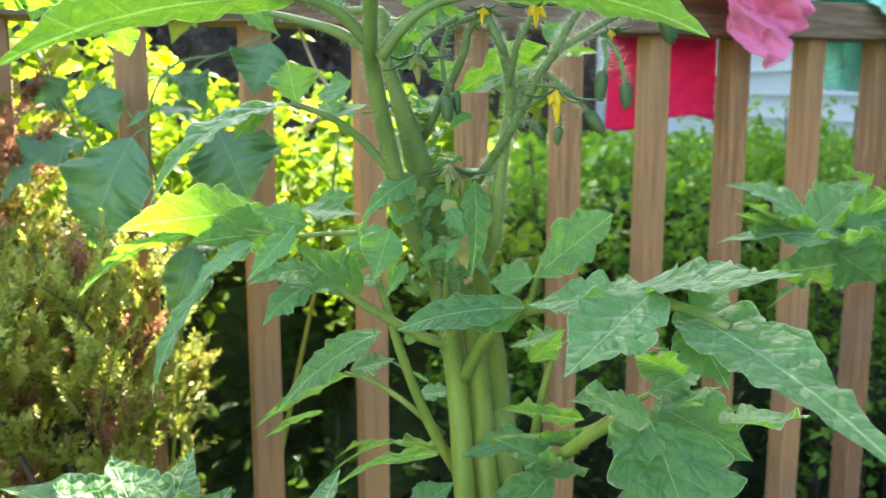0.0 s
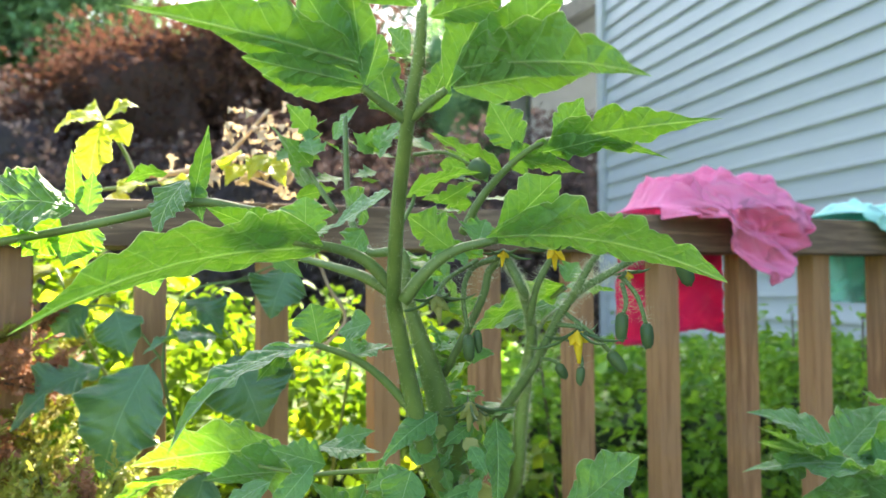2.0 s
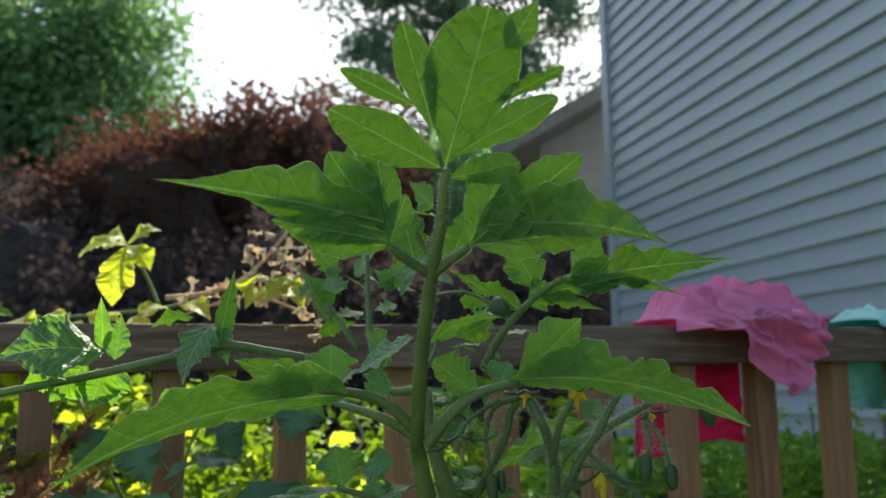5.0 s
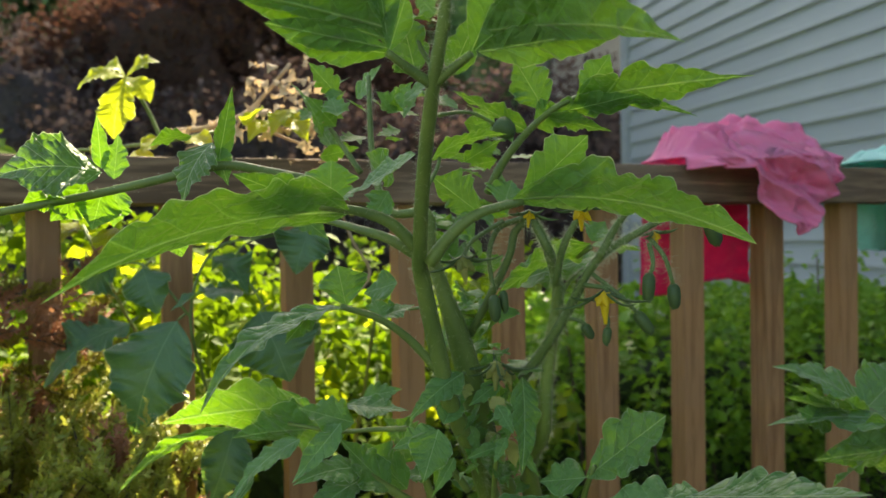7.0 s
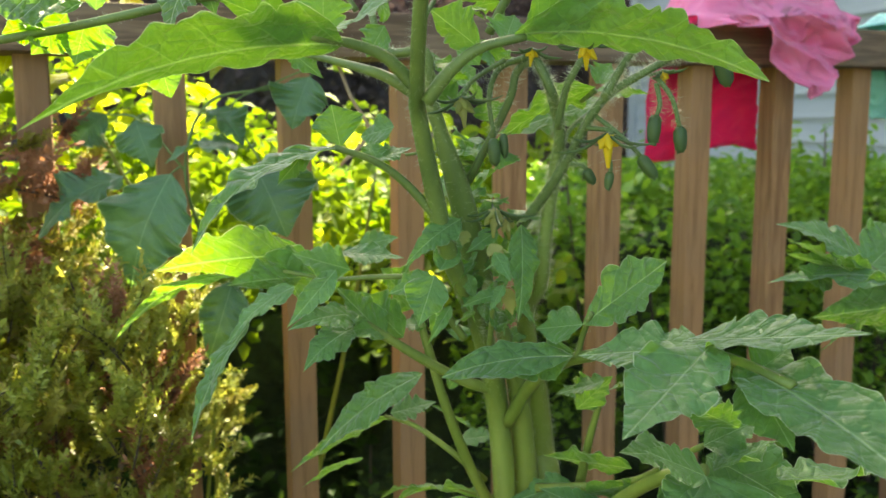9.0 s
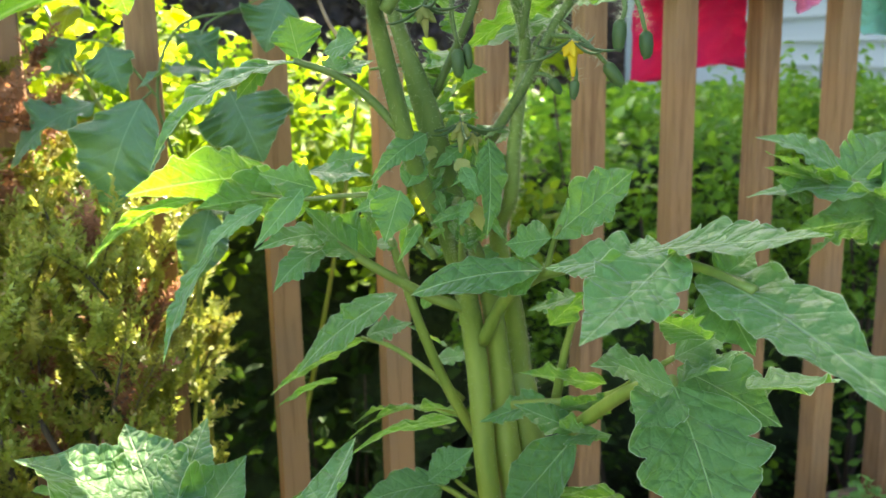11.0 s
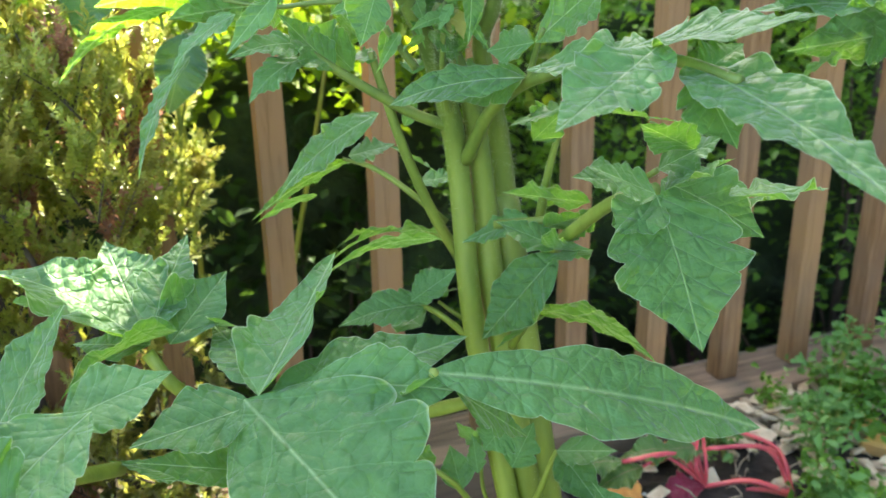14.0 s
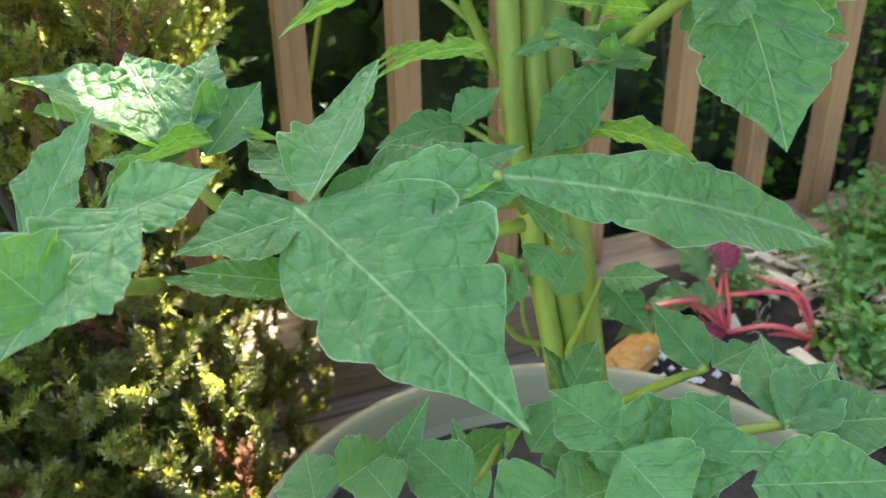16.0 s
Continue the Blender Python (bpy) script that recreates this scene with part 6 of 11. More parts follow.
leaflet(leaf, (-0.2403, 0.5880, 0.8961), (-0.2374, 0.5900, 0.9255), 0.02, (0, -0.45, 0.9), lobes=2, depth=0.25, seed=192, teeth=0.075)
leaflet(leaf, (-0.1727, 0.5900, 0.9076), (-0.1621, 0.5850, 0.9531), 0.016, (0.6, -0.5, 0.5), lobes=2, depth=0.188, seed=193, teeth=0.075)
leaflet(leaf, (-0.1761, 0.5880, 0.9185), (-0.1918, 0.5750, 0.8789), 0.034, (-0.2, -0.6, 0.7), mat=CURLED_LITVEIN, lobes=3, depth=0.25, bow=0.12, seed=194, teeth=0.075)
leaflet(leaf, (-0.1897, 0.5900, 0.9226), (-0.2169, 0.5850, 0.9156), 0.02, (0, 0.35, 0.94), lobes=2, depth=0.125, bow=0.1, seed=195, teeth=0.075)
leaflet(leaf, (-0.1747, 0.5900, 0.9168), (-0.1670, 0.5900, 0.8910), 0.016, (0, -0.75, 0.65), lobes=2, seed=196, teeth=0.075)
leaflet(leaf, (-0.2262, 0.6500, 0.8769), (-0.2182, 0.6550, 0.8440), 0.026, (0, -0.75, 0.65), lobes=2, depth=0.125, peak=0.5, seed=197, teeth=0.075)
leaflet(leaf, (-0.2681, 0.5850, 0.8839), (-0.2862, 0.5800, 0.8878), 0.02, (0, -0.2, 0.98), lobes=2, seed=198, teeth=0.075)
leaflet(leaf, (-0.2826, 0.5850, 0.8788), (-0.2655, 0.5800, 0.8696), 0.02, (0, 0.35, 0.94), lobes=2, seed=199, teeth=0.075)
leaflet(leaf, (-0.1283, 0.6000, 0.8756), (-0.1041, 0.6000, 0.8551), 0.018, (0, -0.75, 0.65), lobes=3, seed=200, teeth=0.075)
leaflet(leaf, (-0.2632, 0.6000, 0.8955), (-0.2830, 0.5900, 0.8695), 0.036, (0, 0.75, 0.65), lobes=2, depth=0.12, seed=201)
leaflet(leaf, (-0.2521, 0.6000, 0.8907), (-0.2603, 0.6000, 0.8635), 0.03, (0, 0.75, 0.65), lobes=2, depth=0.12, seed=202)
leaflet(leaf, (-0.2506, 0.6200, 0.8932), (-0.2534, 0.6200, 0.8654), 0.03, (0, -0.45, 0.9), lobes=2, depth=0.12, seed=203)
leaflet(leaf, (-0.2753, 0.5900, 0.8894), (-0.2956, 0.5800, 0.8817), 0.03, (0, 0.75, 0.65), lobes=2, depth=0.12, seed=204)
leaf = tube("leaf", [(-0.0899, 0.6600, 0.9025), (-0.1076, 0.6700, 0.9281), (-0.1259, 0.6800, 0.9548)], 0.0022, 0.0012, STEM, plant)
hairs(leaf, [(-0.0899, 0.6600, 0.9025), (-0.1076, 0.6700, 0.9281), (-0.1259, 0.6800, 0.9548)], 0.0022, 0.0012, 120, 0.003, 205)
leaflet(leaf, (-0.1180, 0.6700, 0.9284), (-0.1442, 0.6700, 0.9711), 0.016, (0.8, -0.3, 0.4), lobes=2, depth=0.125, bow=0.1, seed=206, teeth=0.075)
leaflet(leaf, (-0.1076, 0.6717, 0.9606), (-0.1274, 0.6677, 0.9830), 0.023015460517052628, (0, 0.75, 0.65), lobes=3, depth=0.5, rows=26, cols=4, seed=207, teeth=0.075)
leaflet(leaf, (-0.1074, 0.6621, 0.9360), (-0.1246, 0.6507, 0.9554), 0.023129707577136727, (0, -0.75, 0.65), lobes=3, depth=0.5, rows=26, cols=4, seed=208, teeth=0.075)
leaflet(leaf, (-0.0667, 0.6648, 0.9539), (-0.0602, 0.6790, 0.9481), 0.022560609016334394, (0, 0.75, 0.65), lobes=3, depth=0.5, rows=26, cols=4, seed=209, teeth=0.075)
leaflet(leaf, (-0.0640, 0.6710, 0.9467), (-0.0779, 0.6622, 0.9603), 0.023334933483712825, (0, -0.75, 0.65), lobes=3, depth=0.5, rows=26, cols=4, seed=210, teeth=0.075)
leaflet(leaf, (-0.1279, 0.6964, 0.9530), (-0.1374, 0.6842, 0.9433), 0.01708477293839268, (0, -0.75, 0.65), lobes=3, depth=0.5, rows=26, cols=4, seed=211, teeth=0.075)
leaflet(leaf, (-0.0928, 0.6644, 0.9562), (-0.0728, 0.6463, 0.9765), 0.01951620894647884, (0, -0.75, 0.65), lobes=3, depth=0.5, rows=26, cols=4, seed=212, teeth=0.075)
leaflet(leaf, (-0.0900, 0.6961, 0.9320), (-0.1094, 0.6787, 0.9267), 0.02296238182807004, (0, -0.45, 0.9), lobes=3, depth=0.5, rows=26, cols=4, seed=213, teeth=0.075)
leaflet(leaf, (-0.1084, 0.6998, 0.9493), (-0.1217, 0.7159, 0.9517), 0.013211753264614315, (0, 0.75, 0.65), lobes=3, depth=0.5, rows=26, cols=4, seed=214, teeth=0.075)
leaflet(leaf, (-0.0751, 0.6866, 0.9517), (-0.0538, 0.7040, 0.9740), 0.015491091053994186, (0, 0.75, 0.65), lobes=3, depth=0.5, rows=26, cols=4, seed=215, teeth=0.075)
leaflet(leaf, (-0.1276, 0.7117, 0.9311), (-0.1015, 0.7301, 0.9240), 0.01221825030351969, (0, -0.75, 0.65), lobes=3, depth=0.5, rows=26, cols=4, seed=216, teeth=0.075)
leaflet(leaf, (-0.1040, 0.6922, 0.9600), (-0.0828, 0.6994, 0.9466), 0.012933075454241954, (0, -0.2, 0.98), lobes=3, depth=0.5, rows=26, cols=4, seed=217, teeth=0.075)
leaflet(leaf, (-0.0598, 0.6600, 0.9480), (-0.0540, 0.6629, 0.9662), 0.016359898034763086, (0, -0.45, 0.9), lobes=3, depth=0.5, rows=26, cols=4, seed=218, teeth=0.075)
leaflet(leaf, (-0.1121, 0.6690, 0.9232), (-0.1274, 0.6883, 0.9461), 0.017087430231260938, (0, -0.2, 0.98), lobes=3, depth=0.5, rows=26, cols=4, seed=219, teeth=0.075)
leaflet(leaf, (-0.1204, 0.6990, 0.9663), (-0.1151, 0.7032, 0.9481), 0.01855476052975663, (0, -0.2, 0.98), lobes=3, depth=0.5, rows=26, cols=4, seed=220, teeth=0.075)
leaflet(leaf, (-0.1058, 0.7068, 0.9684), (-0.1196, 0.7129, 0.9494), 0.014403137100734886, (0, -0.2, 0.98), lobes=3, depth=0.5, rows=26, cols=4, seed=221, teeth=0.075)
leaflet(leaf, (-0.1035, 0.6429, 0.9410), (-0.1100, 0.6585, 0.9566), 0.021972565431808214, (0, -0.45, 0.9), lobes=3, depth=0.5, rows=26, cols=4, seed=222, teeth=0.075)
leaflet(leaf, (-0.1095, 0.6603, 0.9629), (-0.1076, 0.6570, 0.9537), 0.015140246910604992, (0, -0.75, 0.65), lobes=3, depth=0.5, rows=26, cols=4, seed=223, teeth=0.075)
leaflet(leaf, (-0.1230, 0.6852, 0.9164), (-0.0954, 0.7013, 0.9243), 0.019847681600233744, (0, 0.75, 0.65), lobes=3, depth=0.5, rows=26, cols=4, seed=224, teeth=0.075)
leaflet(leaf, (-0.0875, 0.6569, 0.9590), (-0.0673, 0.6739, 0.9459), 0.01603907501365584, (0, -0.45, 0.9), lobes=3, depth=0.5, rows=26, cols=4, seed=225, teeth=0.075)
leaflet(leaf, (-0.0700, 0.7052, 0.9326), (-0.0688, 0.7126, 0.9292), 0.015219588548409695, (0, -0.45, 0.9), lobes=3, depth=0.5, rows=26, cols=4, seed=226, teeth=0.075)
leaflet(leaf, (-0.0585, 0.7177, 0.9664), (-0.0292, 0.6995, 0.9592), 0.022787636663277072, (0, -0.2, 0.98), lobes=3, depth=0.5, rows=26, cols=4, seed=227, teeth=0.075)
leaflet(leaf, (-0.0724, 0.7085, 0.9543), (-0.0495, 0.7071, 0.9483), 0.0176661992442454, (0, -0.45, 0.9), lobes=3, depth=0.5, rows=26, cols=4, seed=228, teeth=0.075)
leaflet(leaf, (-0.0562, 0.6403, 0.9498), (-0.0324, 0.6553, 0.9751), 0.013390679633240386, (0, -0.45, 0.9), lobes=3, depth=0.5, rows=26, cols=4, seed=229, teeth=0.075)
leaflet(leaf, (-0.0644, 0.7103, 0.9381), (-0.0823, 0.7035, 0.9333), 0.022701000323507668, (0, -0.45, 0.9), lobes=3, depth=0.5, rows=26, cols=4, seed=230, teeth=0.075)
leaflet(leaf, (-0.0576, 0.6463, 0.9388), (-0.0463, 0.6488, 0.9584), 0.015083417648803455, (0, -0.2, 0.98), lobes=3, depth=0.5, rows=26, cols=4, seed=231, teeth=0.075)
leaflet(leaf, (-0.1275, 0.7103, 0.9668), (-0.1014, 0.7042, 0.9783), 0.012896816082460374, (0, -0.45, 0.9), lobes=3, depth=0.5, rows=26, cols=4, seed=232, teeth=0.075)
leaflet(leaf, (-0.0135, 0.6718, 0.9137), (-0.0294, 0.6904, 0.9143), 0.012951196706085969, (0, 0.75, 0.65), lobes=3, depth=0.5, rows=26, cols=4, seed=233, teeth=0.075)
leaflet(leaf, (0.0133, 0.6756, 0.9127), (0.0433, 0.6841, 0.9144), 0.0164423937102346, (0, -0.2, 0.98), lobes=3, depth=0.5, rows=26, cols=4, seed=234, teeth=0.075)
leaflet(leaf, (-0.0007, 0.6835, 0.9056), (-0.0233, 0.6784, 0.9027), 0.013628206236388603, (0, -0.2, 0.98), lobes=3, depth=0.5, rows=26, cols=4, seed=235, teeth=0.075)
leaflet(leaf, (-0.0164, 0.6681, 0.9094), (0.0110, 0.6549, 0.9243), 0.01848104319809505, (0, 0.75, 0.65), lobes=3, depth=0.5, rows=26, cols=4, seed=236, teeth=0.075)
leaflet(leaf, (-0.0044, 0.7001, 0.9332), (-0.0052, 0.6899, 0.9469), 0.020475701011229377, (0, -0.75, 0.65), lobes=3, depth=0.5, rows=26, cols=4, seed=237, teeth=0.075)
leaflet(leaf, (-0.0205, 0.7105, 0.9533), (-0.0520, 0.7268, 0.9719), 0.01744084771817852, (0, -0.45, 0.9), lobes=3, depth=0.5, rows=26, cols=4, seed=238, teeth=0.075)
leaflet(leaf, (0.0084, 0.7156, 0.9290), (0.0090, 0.7203, 0.9304), 0.015918061490406657, (0, -0.75, 0.65), lobes=3, depth=0.5, rows=26, cols=4, seed=239, teeth=0.075)
leaflet(leaf, (0.0075, 0.6963, 0.9402), (-0.0145, 0.6821, 0.9536), 0.020090222598770066, (0, -0.2, 0.98), lobes=3, depth=0.5, rows=26, cols=4, seed=240, teeth=0.075)
leaflet(leaf, (-0.0185, 0.6638, 0.9047), (-0.0014, 0.6792, 0.8976), 0.012770612910579699, (0, -0.2, 0.98), lobes=3, depth=0.5, rows=26, cols=4, seed=241, teeth=0.075)
leaflet(leaf, (-0.0156, 0.6622, 0.9372), (0.0064, 0.6632, 0.9322), 0.019545395480824554, (0, 0.75, 0.65), lobes=3, depth=0.5, rows=26, cols=4, seed=242, teeth=0.075)
leaflet(leaf, (0.0090, 0.7167, 0.9142), (-0.0123, 0.7165, 0.9103), 0.01773864482287445, (0, 0.75, 0.65), lobes=3, depth=0.5, rows=26, cols=4, seed=243, teeth=0.075)
leaflet(leaf, (0.0047, 0.6582, 0.9024), (0.0135, 0.6680, 0.8954), 0.018178669690093168, (0, -0.75, 0.65), lobes=3, depth=0.5, rows=26, cols=4, seed=244, teeth=0.075)
leaflet(leaf, (0.0118, 0.7117, 0.9213), (-0.0046, 0.7005, 0.9202), 0.015676172139523072, (0, -0.75, 0.65), lobes=3, depth=0.5, rows=26, cols=4, seed=245, teeth=0.075)
leaflet(leaf, (-0.0052, 0.6816, 0.9293), (0.0135, 0.7004, 0.9289), 0.015131263426227216, (0, -0.45, 0.9), lobes=3, depth=0.5, rows=26, cols=4, seed=246, teeth=0.075)
leaf = tube("leaf", [(0.0694, 0.6300, 0.8481), (0.0603, 0.6350, 0.8404)], 0.002, 0.0015, STEM, plant)
hairs(leaf, [(0.0694, 0.6300, 0.8481), (0.0603, 0.6350, 0.8404)], 0.002, 0.0015, 20, 0.003, 247)
leaflet(leaf, (0.0694, 0.6300, 0.8500), (0.0043, 0.6400, 0.8135), 0.05, (0, 0.3, 0.95), lobes=2, depth=0.08, bow=0.05, seed=248)
leaflet(leaf, (0.0738, 0.6200, 0.8479), (0.1003, 0.6100, 0.8450), 0.02, (0, 0.35, 0.94), lobes=2, depth=0.1, seed=249)
leaflet(leaf, (0.0682, 0.6200, 0.8517), (0.0776, 0.6200, 0.8648), 0.03, (0, -0.45, 0.9), lobes=2, seed=250)
leaflet(leaf, (-0.0025, 0.6510, 0.7741), (-0.0011, 0.6556, 0.7607), 0.017100224000653225, (0, -0.45, 0.9), lobes=3, depth=0.4, rows=24, cols=4, bow=0.1, seed=251)
leaflet(leaf, (0.0090, 0.6441, 0.7602), (0.0264, 0.6609, 0.7343), 0.02045325065513957, (0, -0.75, 0.65), lobes=3, depth=0.4, rows=24, cols=4, bow=0.1, seed=252)
leaflet(leaf, (0.0257, 0.6690, 0.6934), (0.0310, 0.6732, 0.6872), 0.012928024322406787, (0, -0.2, 0.98), lobes=3, depth=0.4, rows=24, cols=4, bow=0.1, seed=253)
leaflet(leaf, (-0.0214, 0.6428, 0.7628), (-0.0252, 0.6476, 0.7534), 0.02198249722592622, (0, -0.95, 0.3), lobes=3, depth=0.4, rows=24, cols=4, bow=0.1, seed=254)
leaflet(leaf, (-0.0111, 0.6495, 0.7217), (-0.0251, 0.6421, 0.7337), 0.013704797683572752, (0, 0.75, 0.65), lobes=3, depth=0.4, rows=24, cols=4, bow=0.1, seed=255)
leaflet(leaf, (0.0243, 0.6766, 0.7038), (0.0284, 0.6626, 0.7125), 0.01780943734449581, (0, -0.2, 0.98), lobes=3, depth=0.4, rows=24, cols=4, bow=0.1, seed=256)
leaflet(leaf, (0.0241, 0.6736, 0.6963), (0.0313, 0.6757, 0.6813), 0.019035688651851516, (0, -0.2, 0.98), lobes=3, depth=0.4, rows=24, cols=4, bow=0.1, seed=257)
leaflet(leaf, (-0.0138, 0.6705, 0.7419), (-0.0186, 0.6860, 0.7460), 0.019207714345146187, (0, -0.95, 0.3), lobes=3, depth=0.4, rows=24, cols=4, bow=0.1, seed=258)
leaflet(leaf, (0.0123, 0.6597, 0.6844), (0.0078, 0.6408, 0.6857), 0.02427312726875378, (0, 0.75, 0.65), lobes=3, depth=0.4, rows=24, cols=4, bow=0.1, seed=259)
leaflet(leaf, (-0.0089, 0.6451, 0.6953), (-0.0220, 0.6258, 0.6903), 0.015237862778822737, (0, 0.75, 0.65), lobes=3, depth=0.4, rows=24, cols=4, bow=0.1, seed=260)
leaflet(leaf, (0.0007, 0.6511, 0.7013), (0.0125, 0.6594, 0.6754), 0.02489721364952604, (0, -0.45, 0.9), lobes=3, depth=0.4, rows=24, cols=4, bow=0.1, seed=261)
leaflet(leaf, (-0.0068, 0.6718, 0.7550), (-0.0186, 0.6879, 0.7477), 0.016995011510491924, (0, -0.45, 0.9), lobes=3, depth=0.4, rows=24, cols=4, bow=0.1, seed=262)
leaflet(leaf, (0.0085, 0.6779, 0.7687), (-0.0006, 0.6844, 0.7484), 0.0163034885151736, (0, -0.45, 0.9), lobes=3, depth=0.4, rows=24, cols=4, bow=0.1, seed=263)
leaflet(leaf, (0.0101, 0.6901, 0.7344), (0.0255, 0.7054, 0.7103), 0.021216730368569983, (0, 0.75, 0.65), lobes=3, depth=0.4, rows=24, cols=4, bow=0.1, seed=264)
leaflet(leaf, (0.0090, 0.6992, 0.7122), (0.0035, 0.7078, 0.7204), 0.018973197767643564, (0, -0.95, 0.3), lobes=3, depth=0.4, rows=24, cols=4, bow=0.1, seed=265)
leaflet(leaf, (0.0198, 0.6423, 0.7038), (0.0262, 0.6464, 0.7028), 0.013929551390960408, (0, -0.75, 0.65), lobes=3, depth=0.4, rows=24, cols=4, bow=0.1, seed=266)
leaflet(leaf, (-0.0201, 0.6896, 0.6647), (-0.0200, 0.7034, 0.6740), 0.020727068929665464, (0, -0.95, 0.3), lobes=3, depth=0.4, rows=24, cols=4, bow=0.1, seed=267)
leaflet(leaf, (0.0296, 0.6984, 0.6719), (0.0106, 0.6869, 0.6610), 0.015488967109190474, (0, -0.75, 0.65), lobes=3, depth=0.4, rows=24, cols=4, bow=0.1, seed=268)
leaflet(leaf, (0.0203, 0.6633, 0.7428), (0.0239, 0.6598, 0.7541), 0.02564841777753, (0, -0.95, 0.3), lobes=3, depth=0.4, rows=24, cols=4, bow=0.1, seed=269)
leaflet(leaf, (0.0237, 0.6814, 0.7400), (0.0343, 0.6789, 0.7265), 0.01444816906009558, (0, 0.75, 0.65), lobes=3, depth=0.4, rows=24, cols=4, bow=0.1, seed=270)
leaflet(leaf, (0.0015, 0.6983, 0.7223), (-0.0050, 0.7163, 0.6967), 0.024987649856408747, (0, -0.45, 0.9), lobes=3, depth=0.4, rows=24, cols=4, bow=0.1, seed=271)
leaflet(leaf, (-0.0079, 0.6554, 0.7106), (-0.0074, 0.6459, 0.7233), 0.016020055364517505, (0, -0.2, 0.98), lobes=3, depth=0.4, rows=24, cols=4, bow=0.1, seed=272)
leaflet(leaf, (0.0095, 0.6961, 0.7364), (0.0206, 0.7042, 0.7240), 0.025081577666572347, (0, -0.75, 0.65), lobes=3, depth=0.4, rows=24, cols=4, bow=0.1, seed=273)
leaflet(leaf, (0.0118, 0.6700, 0.6789), (-0.0023, 0.6682, 0.6791), 0.02586431611219263, (0, -0.2, 0.98), lobes=3, depth=0.4, rows=24, cols=4, bow=0.1, seed=274)
leaflet(leaf, (-0.0203, 0.6457, 0.7229), (-0.0099, 0.6605, 0.7208), 0.02014694815314505, (0, -0.2, 0.98), lobes=3, depth=0.4, rows=24, cols=4, bow=0.1, seed=275)
leaflet(leaf, (0.0268, 0.6908, 0.7630), (0.0141, 0.6719, 0.7510), 0.022733331942686976, (0, -0.2, 0.98), lobes=3, depth=0.4, rows=24, cols=4, bow=0.1, seed=276)
leaflet(leaf, (0.0128, 0.6756, 0.7448), (0.0179, 0.6864, 0.7281), 0.023812959306686837, (0, -0.2, 0.98), lobes=3, depth=0.4, rows=24, cols=4, bow=0.1, seed=277)
leaflet(leaf, (-0.0166, 0.6974, 0.7471), (0.0008, 0.7165, 0.7307), 0.012804819162375244, (0, -0.75, 0.65), lobes=3, depth=0.4, rows=24, cols=4, bow=0.1, seed=278)
leaflet(leaf, (0.0146, 0.6906, 0.6983), (-0.0005, 0.6761, 0.7063), 0.018702834862613555, (0, -0.95, 0.3), lobes=3, depth=0.4, rows=24, cols=4, bow=0.1, seed=279)
leaflet(leaf, (0.0022, 0.6658, 0.7398), (-0.0011, 0.6825, 0.7484), 0.014537238181686483, (0, -0.75, 0.65), lobes=3, depth=0.4, rows=24, cols=4, bow=0.1, seed=280)
leaflet(leaf, (-0.0136, 0.6744, 0.7477), (-0.0247, 0.6682, 0.7379), 0.01709151178224413, (0, 0.75, 0.65), lobes=3, depth=0.4, rows=24, cols=4, bow=0.1, seed=281)
leaflet(leaf, (0.0274, 0.6609, 0.7544), (0.0434, 0.6420, 0.7610), 0.014675915749044824, (0, -0.75, 0.65), lobes=3, depth=0.4, rows=24, cols=4, bow=0.1, seed=282)
leaflet(leaf, (0.0260, 0.6425, 0.7255), (0.0190, 0.6382, 0.7128), 0.013954227804641884, (0, -0.45, 0.9), lobes=3, depth=0.4, rows=24, cols=4, bow=0.1, seed=283)
leaflet(leaf, (0.0085, 0.6404, 0.7409), (0.0157, 0.6501, 0.7353), 0.024918699251498064, (0, -0.45, 0.9), lobes=3, depth=0.4, rows=24, cols=4, bow=0.1, seed=284)
leaflet(leaf, (-0.0244, 0.6878, 0.8377), (-0.0459, 0.6743, 0.8552), 0.03415752669785764, (0, 0.75, 0.65), lobes=3, depth=0.25, rows=26, cols=4, bow=0.1, seed=285)
leaflet(leaf, (-0.0257, 0.6880, 0.8080), (-0.0204, 0.6689, 0.7997), 0.029865231559905357, (0, 0.35, 0.94), lobes=3, depth=0.25, rows=26, cols=4, bow=0.1, seed=286)
leaflet(leaf, (-0.0260, 0.6546, 0.8665), (-0.0359, 0.6472, 0.8688), 0.03341921927552653, (0, -0.2, 0.98), lobes=3, depth=0.25, rows=26, cols=4, bow=0.1, seed=287)
leaflet(leaf, (-0.0051, 0.7069, 0.7733), (0.0030, 0.7007, 0.7707), 0.032742876664037995, (0, 0.35, 0.94), lobes=3, depth=0.25, rows=26, cols=4, bow=0.1, seed=288)
leaflet(leaf, (-0.0310, 0.6856, 0.8564), (-0.0134, 0.6988, 0.8568), 0.023330876692351805, (0, 0.35, 0.94), lobes=3, depth=0.25, rows=26, cols=4, bow=0.1, seed=289)
leaflet(leaf, (-0.0248, 0.6841, 0.8556), (-0.0429, 0.6856, 0.8416), 0.02823145025771395, (0, 0.75, 0.65), lobes=3, depth=0.25, rows=26, cols=4, bow=0.1, seed=290)
leaflet(leaf, (-0.0055, 0.7069, 0.8681), (-0.0237, 0.7119, 0.8824), 0.027313611958610408, (0, -0.75, 0.65), lobes=3, depth=0.25, rows=26, cols=4, bow=0.1, seed=291)
leaflet(leaf, (-0.0239, 0.6626, 0.8235), (-0.0150, 0.6781, 0.8041), 0.027181201685502886, (0, -0.45, 0.9), lobes=3, depth=0.25, rows=26, cols=4, bow=0.1, seed=292)
